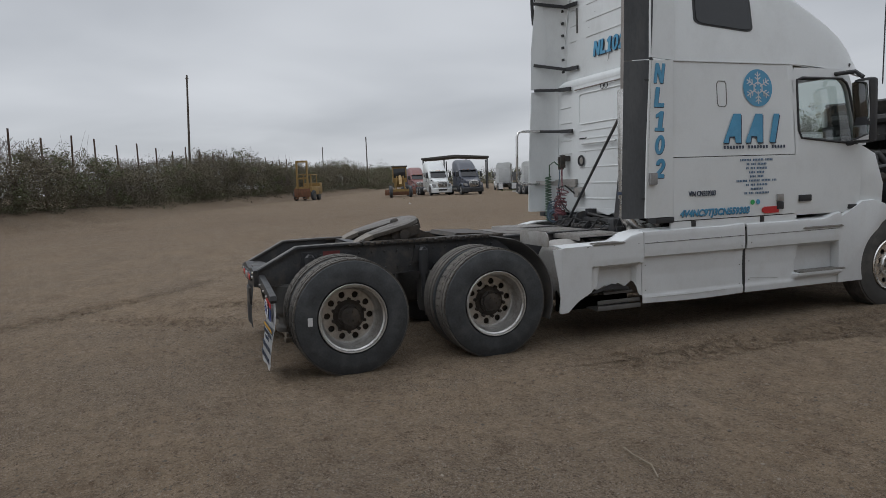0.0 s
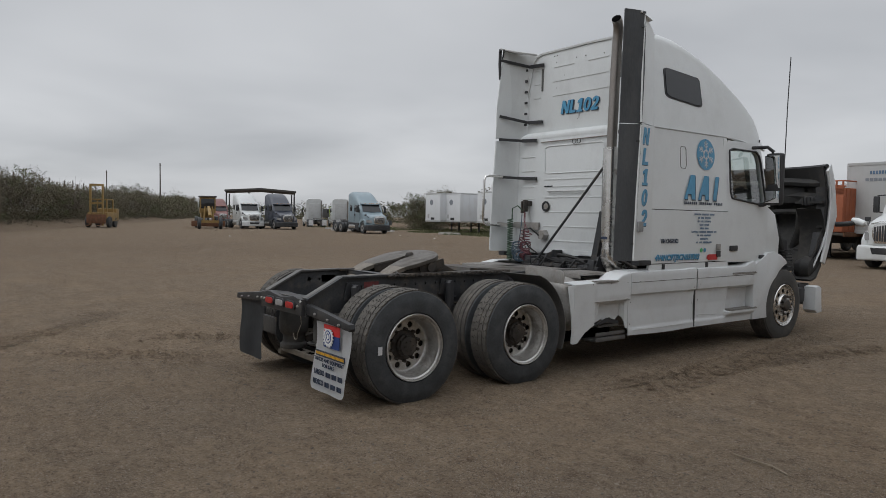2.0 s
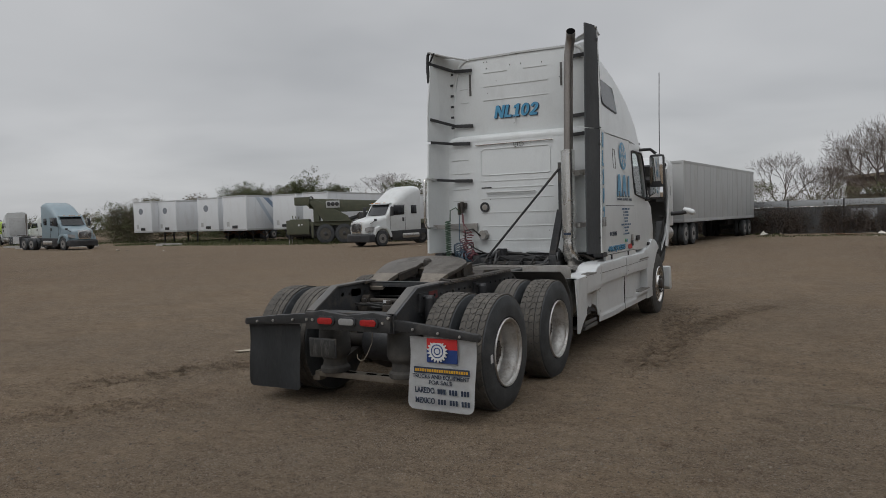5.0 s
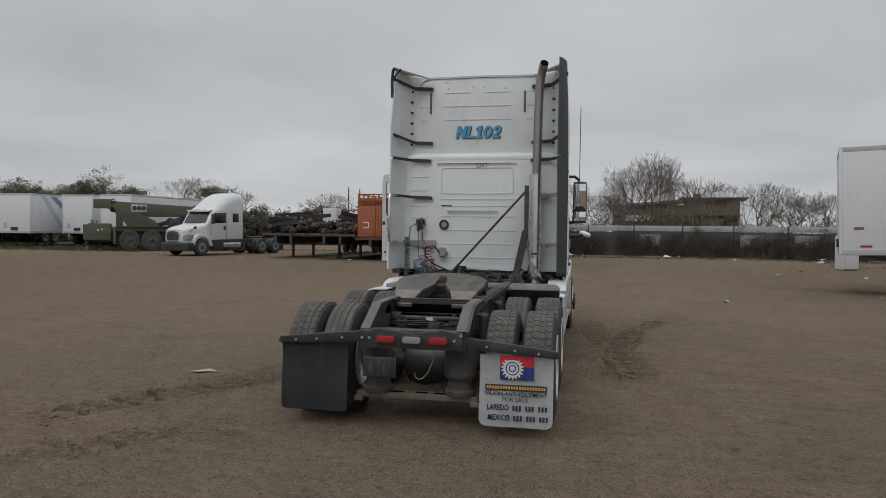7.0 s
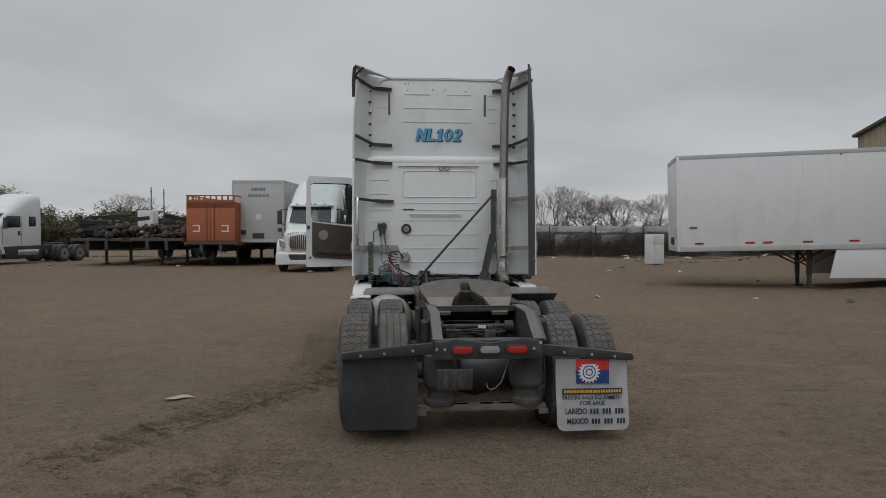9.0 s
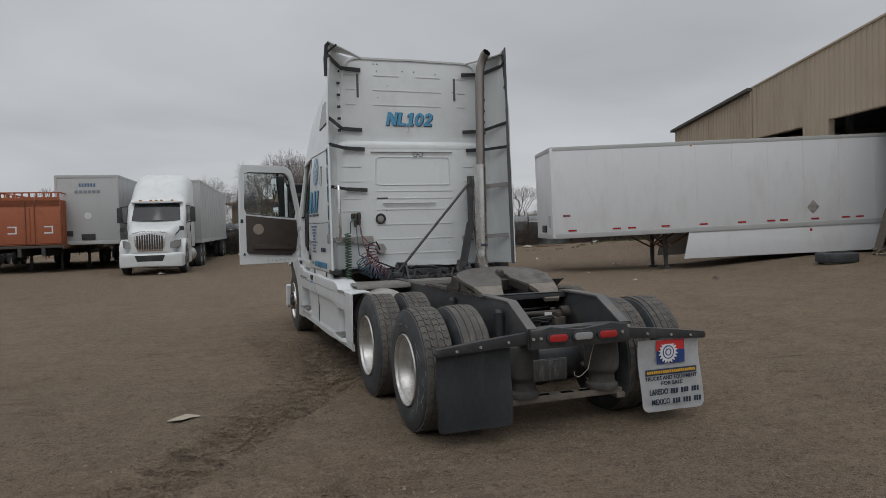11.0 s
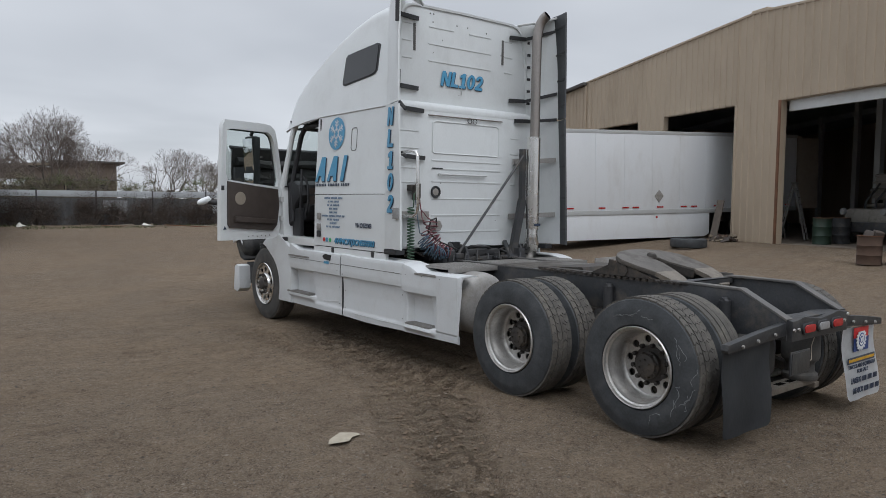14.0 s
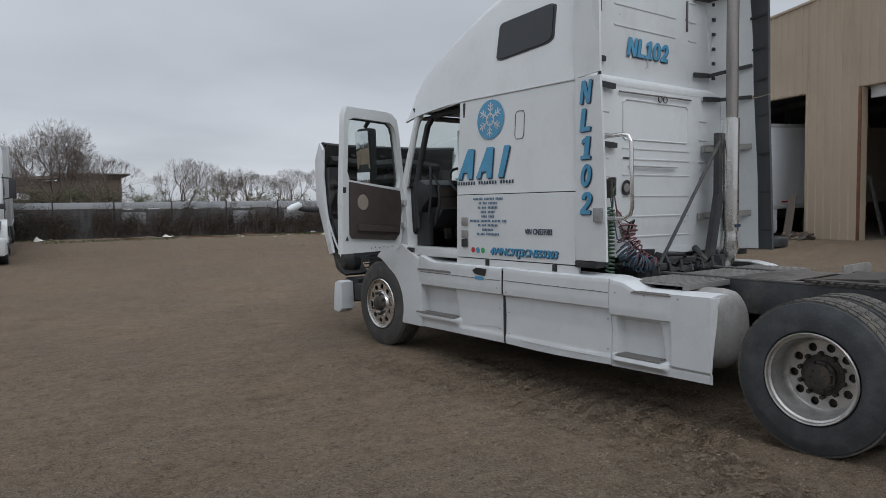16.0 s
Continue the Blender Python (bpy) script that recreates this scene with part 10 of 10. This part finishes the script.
bare_tree(0, 9.9, 96.0, 20, 13.0, 0.84, "large spreading bare tree behind the fence")
for i, (x, y, tall) in enumerate(((-0.5, 86.0, 8.6), (2.8, 87.5, 6.6), (5.3, 88.4, 6.0), (25.0, 148.0, 13.6), (28.5, 150.0, 11.8), (23.2, 88.5, 8.1), (21.4, 88.0, 6.6), (24.8, 83.0, 6.4), (26.4, 84.0, 5.9),
                                 (28.9, 84.2, 7.0), (30.6, 85.0, 6.2), (37.5, 88.5, 7.1), (35.4, 87.0, 6.2), (42.0, 86.0, 7.0), (47.0, 84.0, 7.4), (-6.0, 88.0, 6.6), (-16.0, 84.0, 7.0), (-41.0, 66.0, 7.4), (-38.0, 69.0, 6.4),
                                 (-54.0, 63.0, 6.6), (-30.0, 78.0, 6.2))):
    bare_tree(1 + i % 3, x, y, 47 * i, tall, 1.0 + 0.1 * (i % 3))

# brick-brown house behind the fence
house = thing("house", heading(33.5, 212.0, 188) @ Matrix.Diagonal((2.05, 2.05, 2.0, 1)), "low brown house with a flat dark roof behind the trees", "house")
part("wall", box(-5.4, 1.8, -4.0, 4.0, 0.0, 5.5, 0.02), house_wall, house, "brown wall of the taller part")
part("wing_wall", box(1.8, 11.4, -4.0, 4.0, 0.0, 4.75, 0.02), house_wall, house, "brown wall of the low wing")
part("roof", box(-6.4, 2.4, -4.8, 4.8, 5.5, 5.72, 0.03), roof_dark, house, "dark overhanging flat roof")
part("wing_roof", prism([(1.8, 5.2), (12.2, 4.5), (12.2, 4.7), (1.8, 5.45)], "y", -4.6, 4.6, 0.02), roof_dark, house, "dark sloping wing roof")
part("fascia", prism([(1.9, 5.05), (12.2, 4.38), (12.2, 4.66), (1.9, 5.35)], "y", 4.6, 4.68), plank_wood, house, "pale board along the wing roof")
part("balcony", box(-5.6, 6.0, 4.0, 5.4, 3.15, 3.3, 0.02), roof_dark, house)
for xa in (-5.2, -2.4, 0.6, 3.2, 5.6):
    part("porch_post", box(xa - 0.08, xa + 0.08, 5.2, 5.36, 0.0, 3.15), plank_wood, house)
part("chimney", box(-0.5, 0.6, -1.0, 0.0, 5.7, 6.5, 0.02), house_wall, house)
for xa, zz in ((-3.8, 1.4), (0.2, 1.4), (4.0, 1.3), (7.0, 1.3)):
    pane = part("window", box(xa - 0.55, xa + 0.55, 3.98, 4.04, zz, zz + 1.2), dark_glass, house, "dark window")
    part("sill", box(xa - 0.65, xa + 0.65, 4.0, 4.12, zz - 0.1, zz), concrete, pane)
part("lean_to", prism([(4.0, 3.0), (8.5, 2.3), (8.5, 2.45), (4.0, 3.2)], "x", 5.0, 9.5), fence_pale, house, "pale sheet lean-to roof")

# ---- brush along the yard ----
rb = random.Random(99)
brush_l, brush_g, brush_t = Leaves(6), Leaves(7), bm_new()


def hedge(line, every, h, depth, rnd, clumps=6, leaves=220, green=0.35, leaf=0.08, size=1.0):
    """A thick uneven hedge of shrubs along a line, with bare shoots above it."""
    for (ax, ay), (bx, by) in zip(line, line[1:]):
        ll = math.hypot(bx - ax, by - ay)
        n = max(1, int(ll / every))
        ox, oy = -(by - ay) / ll, (bx - ax) / ll
        for k in range(n):
            f = (k + rnd.random()) / n
            x, y = ax + (bx - ax) * f, ay + (by - ay) * f
            hh = h * (1 + 0.42 * noise.noise((x * 0.13, y * 0.13, 2.0)) + 0.26 * noise.noise((x * 0.6, y * 0.6, 7.0)))
            for c in range(clumps):
                o, v = depth * rnd.random(), rnd.random() ** 0.75
                r = size * rnd.uniform(0.7, 1.2)
                leaf_cloud(brush_g if rnd.random() < green else brush_l, (x + ox * o + rnd.gauss(0, 0.5), y + oy * o, max(0.3, hh * v - 0.35 * r)), (r, r, r * 0.8), leaves, leaf)
            o = depth * rnd.random()
            twigs(brush_t, (x + ox * o, y + oy * o, hh * 0.4), hh * rnd.uniform(0.5, 0.85), 1.2, 4, rnd, 0.022)


HEDGE_AT, HEDGE_WAY, HEDGE_OUT = Vector((-43.0, -4.4)), Vector((-0.9195, 0.3931)), Vector((-0.3931, -0.9195))


def by_hedge(s, o=0.0):
    q = HEDGE_AT + HEDGE_WAY * s + HEDGE_OUT * o
    return (q.x, q.y)


hedge([by_hedge(-40), by_hedge(0), by_hedge(25)], 0.55, 3.9, 5.0, rb, 10, 270, 0.2, 0.061, 1.0)
hedge([by_hedge(25), by_hedge(60)], 0.7, 4.3, 5.5, rb, 10, 260, 0.2, 0.072, 1.1)
hedge([by_hedge(60), by_hedge(110)], 1.0, 4.8, 6.0, rb, 10, 210, 0.2, 0.09, 1.3)
hedge([by_hedge(110), by_hedge(200), (-330.0, 100.0)], 2.0, 5.6, 7.0, rb, 10, 120, 0.25, 0.14, 1.7)
for i, (s, o, tall) in enumerate(((22, 4.0, 5.4), (26, 4.5, 5.0), (18, 5.0, 4.6), (1.5, 4.0, 4.6), (-7, 3.5, 4.9), (9, 4.5, 4.3), (32, 5.0, 4.9), (-14, 4.0, 4.4))):
    bare_tree(1 + i % 3, *by_hedge(s, o), 61 * i, tall, 1.3, "bare shrubby tree rising from the brush")
hedge([(-330.0, 100.0), (-250.0, 105.0), (-180.0, 100.0), (-120.0, 84.0), (-78.0, 67.0)], 3.0, 4.6, 9.0, rb, 8, 110, 0.45, 0.17, 1.8)
hedge([(-78.0, 67.0), (-66.0, 60.5)], 0.9, 4.6, 5.0, rb, 9, 300, 0.55, 0.07, 1.2)
hedge([(-66.0, 60.5), (-60.0, 58.5), (-46.0, 59.0), (-36.0, 61.0)], 0.8, 5.6, 4.0, rb, 14, 260, 0.75, 0.10, 1.25)
hedge([(-36.0, 61.0), (-22.0, 64.0), (-6.0, 67.0)], 0.75, 3.2, 4.0, rb, 16, 230, 0.6, 0.12, 1.15)
hedge([(-66.0, 45.5), (-60.0, 46.5)], 0.6, 4.4, 4.0, rb, 12, 500, 0.4, 0.06, 1.1)
hedge([(-22.0, 76.0), (0.0, 77.0), (25.0, 75.0), (60.0, 66.0)], 0.9, 4.1, 6.0, rb, 7, 170, 0.22, 0.08, 1.1)
hedge([(7.5, 94.0), (12.0, 95.0)], 0.8, 4.4, 3.0, rb, 7, 150, 0.2, 0.09, 1.2)
leaf_bulk("brush", brush_l, leaf_dull, "dull olive mesquite brush along the yard", "brush")
leaf_bulk("green_brush", brush_g, leaf_green, "fresh green brush along the yard", "brush")
bulk("brush_twigs", brush_t, twig, "bare brown brush twigs", "brush")
# low earth bank under the brush
rows = []
for s in (-60, -40, -25, -12, 0, 12, 25, 40, 60, 85, 110):
    wob = 0.25 * math.sin(s * 0.7)
    rows.append([(*by_hedge(s, o), z) for o, z in ((-2.2 + wob, -0.03), (-1.2 + wob, 0.22), (0.0 + wob, 0.48), (1.6, 0.72), (6.0, 0.7), (12.0, -0.03))])
earth = loft(rows, caps=False)
solid("earth_bank", earth, bpy.data.materials["packed_dirt"], "low bank of dry earth under the brush", "bank", kind="structure")

# tall pipe posts and poles beyond the brush
rp = random.Random(13)
post_me = mesh_of("post", lathe([(0.0, 0.07), (5.15, 0.055), (5.15, 0.0001)], axis="z", n=8), old_rust, 40)
posts = [by_hedge(s, 3.2) for s in [-18.6 + 3.1 * k for k in range(26)] + [65 + 6.5 * k for k in range(11)]]
for x, y in posts:
    t = thing("fence_post", pose(x, y, 0, rp.uniform(-1.5, 1.5), rp.uniform(-1.5, 1.5), 0), "tall rusty pipe post behind the brush", "post", "pipe posts")
    part("pipe", post_me, None, t, at=Matrix.Diagonal((1, 1, rp.uniform(0.95, 1.06), 1)))
for x, y, h in ((-92.0, 0.7, 16.4), (-150.0, 40.0, 12.0), (-190.0, 38.0, 12.0), (-24.8, 69.9, 6.4), (-23.6, 70.2, 6.2)):
    t = thing("utility_pole", pose(x, y, 0, -1.9 if h > 16 else 0.4, 0.3, 0), "tall weathered utility pole", "pole", "utility poles")
    part("shaft", lathe([(0.0, 0.17 if h > 8 else 0.07), (h, 0.11 if h > 8 else 0.05), (h, 0.0001)], axis="z", n=12), pole_wood, t)
    part("insulator", add_box(box(-0.05, 0.05, -0.2, 0.2, h - 0.5, h - 0.35), -0.1, 0.1, -0.1, 0.1, h - 1.9, h - 1.6, 0.03), tank_metal, t)

# ---- grass, kerb stops, litter, stones ----
rg = random.Random(31)
grass = bm_new()


def tuft(bm, x, y, h, rnd, n=5):
    z = ground_z(x, y)
    for _ in range(n):
        a = rnd.uniform(0, 6.283)
        w = 0.012 + 0.01 * rnd.random()
        dx, dy = math.cos(a), math.sin(a)
        lean = rnd.uniform(0.1, 0.7) * h
        px, py = x + rnd.gauss(0, 0.06), y + rnd.gauss(0, 0.06)
        bm.faces.new([bm.verts.new(p) for p in ((px - dy * w, py + dx * w, z - 0.01), (px + dy * w, py - dx * w, z - 0.01), (px + dx * lean, py + dy * lean, z + h * rnd.uniform(0.6, 1.1)))])


for (x0, x1, y0, y1, n, h) in ((-62, -28, 36, 50, 5200, 0.22), (-78, -52, 38, 60, 2600, 0.25), (-26, 20, 39.5, 46, 2200, 0.12), (14, 40, 32, 41, 1000, 0.12), (13.5, 18.0, -4.0, 1.0, 500, 0.15)):
    for _ in range(n):
        x, y = rg.uniform(x0, x1), rg.uniform(y0, y1)
        if noise.noise((x * 0.13, y * 0.13, 4.0)) > -0.12:
            tuft(grass, x, y, h * rg.uniform(0.5, 1.2), rg)
bulk("yard_grass", grass, grass_mat, "patchy spring grass at the yard's edge", "grass")
for x, y, r in ((-66.5, 36.2, 30), (-62.0, 38.0, 28), (-56.5, 36.5, 20), (-46.0, 37.0, 10), (-60.0, 33.5, 30)):
    k_ = thing("kerb_stop", pose(x, y, 0, 0, 0, r), "pale concrete parking stop", "kerb", "parking stops")
    part("block", prism([(-0.13, 0.0), (0.13, 0.0), (0.08, 0.2), (-0.08, 0.2)], "x", -1.3, 1.3, 0.02), concrete, k_)


def scrap(name, pts, z, label, category, mt, crumple=0.02, group="", seed=1):
    """A thin crumpled sheet lying on the ground."""
    rnd = random.Random(seed)
    cx, cy = sum(p[0] for p in pts) / len(pts), sum(p[1] for p in pts) / len(pts)
    bm = bm_new()
    c0 = bm.verts.new((0, 0, crumple * 1.2))
    ring1 = [bm.verts.new(((p[0] - cx) * 0.55 + rnd.gauss(0, 0.01), (p[1] - cy) * 0.55 + rnd.gauss(0, 0.01), abs(rnd.gauss(0.6, 0.6)) * crumple)) for p in pts]
    ring2 = [bm.verts.new((p[0] - cx, p[1] - cy, 0.004 + abs(rnd.gauss(0, 0.6)) * crumple)) for p in pts]
    n = len(pts)
    for i in range(n):
        j = (i + 1) % n
        bm.faces.new((c0, ring1[i], ring1[j]))
        bm.faces.new((ring1[i], ring2[i], ring2[j], ring1[j]))
    bmesh.ops.recalc_face_normals(bm, faces=bm.faces)
    bmesh.ops.solidify(bm, geom=list(bm.faces), thickness=0.003)
    return solid(name, bm, mt, label, category, group, m=pose(cx, cy, ground_z(cx, cy) + z))


scrap("paper_scrap", [(-3.11, 1.09), (-3.05, 1.18), (-2.94, 1.23), (-2.83, 1.20), (-2.82, 1.14), (-2.90, 1.12), (-2.97, 1.05)], 0.012, "torn piece of pale paper on the dirt", "litter", tan_paper, 0.02, "litter", 3)
rl = random.Random(8)
for i in range(58):
    if i < 34:
        f = rl.uniform(0.36, 0.95)
        p = F0 + fdir * (span * f) - Vector((-fdir.y, fdir.x, 0)) * rl.uniform(1.0, 6.0)
        s = rl.uniform(0.15, 0.5)
    elif i < 46:
        p = Vector((rl.uniform(4, 16), rl.uniform(8, 30), 0))
        s = rl.uniform(0.06, 0.2)
    else:
        p = Vector((rl.uniform(-60, 8), rl.uniform(14, 34), 0))
        s = rl.uniform(0.08, 0.22)
    pts = [(p.x + s * math.cos(a) * rl.uniform(0.5, 1), p.y + s * math.sin(a) * rl.uniform(0.4, 0.9)) for a in [k * 1.05 for k in range(6)]]
    scrap("litter_scrap", pts, 0.006, "scrap of rubbish lying in the yard", "litter", (paper_mat, concrete, plank_wood, brown_trim, tan_paper)[(i * 7) % 5 if i % 19 else 4], s * 0.30, "litter", i)
solid("dry_stick", tube([(3.62, 1.02, 0.012), (3.75, 0.99, 0.02), (3.90, 1.0, 0.016), (4.05, 0.93, 0.012)], 0.005, 6), plank_wood, "dry stick lying on the dirt", "stick")
solid("dry_stick", tube([(4.4, 2.6, 0.012), (4.55, 2.5, 0.02), (4.75, 2.55, 0.012)], 0.005, 6), plank_wood, "dry stick lying on the dirt", "stick")

pebble = mat("pebble", (0.170, 0.140, 0.108), 0.9, island=0.45, vary=0.35, scale=14, bump=0.2)
clod_mat = mat("dirt_clod", (0.140, 0.100, 0.066), 0.95, vary=0.3, scale=20, bump=0.5)
rs = random.Random(77)


def stones(name, spots, material, label, category):
    """Many small angular stones, each an uneven eight-faced lump, at (x, y, size)."""
    g = np.random.default_rng(19)
    x, y, size = (np.array(v) for v in zip(*spots))
    z = np.array([rough_z(a, b) for a, b in zip(x, y)]) + rut_height(x, y)[0] + 0.1 * size
    way = np.array(((1, 0, 0), (-1, 0, 0), (0, 1, 0), (0, -1, 0), (0, 0, 0.55), (0, 0, -0.55)))
    k = size[:, None] * g.uniform(0.6, 1.25, (len(x), 6))
    verts = np.stack([x, y, z], 1)[:, None] + way[None] * k[:, :, None]
    face = np.array([(i, j, 4) for i, j in ((0, 2), (2, 1), (1, 3), (3, 0))] + [(j, i, 5) for i, j in ((0, 2), (2, 1), (1, 3), (3, 0))])
    faces = (face[None] + 6 * np.arange(len(x))[:, None, None]).reshape(-1, 3)
    return tagged(new(name, quick_mesh(name, verts.reshape(-1, 3), faces, material)), label, category, kind="stuff")


st_, cl_ = [], []
for _ in range(46000):
    r, a = 10.5 * rs.random() ** 0.6, rs.uniform(0, 6.283)
    x, y = r * math.cos(a) * 0.95, -0.5 + r * math.sin(a) * 0.9
    if noise.noise((x * 0.5, y * 0.5, 9.0)) > -0.2:
        st_.append((x, y, 0.004 + 0.014 * rs.random() ** 4))
for line, half, deep in RUTS[:4] + RUTS[6:]:
    for (ax, ay), (bx, by) in zip(line, line[1:]):
        for _ in range(430 if deep > 0.025 else 160):
            f = rs.random()
            x, y = ax + (bx - ax) * f + rs.gauss(0, half * 1.0), ay + (by - ay) * f + rs.gauss(0, half * 1.0)
            cl_.append((x, y, 0.004 + 0.019 * rs.random() ** 4))
for _ in range(2200):
    x, y = rs.uniform(-9, 9), rs.uniform(-7, 9)
    cl_.append((x, y, 0.004 + 0.009 * rs.random() ** 3))
stones("gravel", st_, pebble, "small grey stones strewn over the dirt", "gravel")
stones("dirt_clods", cl_, clod_mat, "loose clods of dirt", "dirt")

rd = random.Random(41)
for k in range(22):
    f = rd.uniform(0.42, 0.80)
    p = F0 + fdir * (span * f) - Vector((-fdir.y, fdir.x, 0)) * rd.uniform(1.2, 4.5)
    t = thing("loose_board", pose(p.x, p.y, 0.03, rd.uniform(-3, 3), rd.uniform(-4, 4), rd.uniform(-35, 35)), "weathered board lying by the fence", "board", "loose boards")
    part("board", box(-rd.uniform(0.6, 1.6), rd.uniform(0.4, 1.4), -0.07, 0.07, 0.0, 0.05, 0.005), plank_wood if k % 3 else rust, t)
tank = thing("water_tank", pose(-13.0, 52.0, 0), "small white tank on a tall steel stand", "tank")
part("vessel", lathe([(2.5, 0.9), (2.55, 1.0), (4.2, 1.0), (4.35, 0.7), (4.4, 0.0001)], axis="z", n=24), far_white, tank)
for a in range(4):
    part("leg", bar((0.8 * math.cos(a * 1.571 + 0.78), 0.8 * math.sin(a * 1.571 + 0.78), 0), (0.7 * math.cos(a * 1.571 + 0.78), 0.7 * math.sin(a * 1.571 + 0.78), 2.5), 0.08, 0.08), rust, tank)
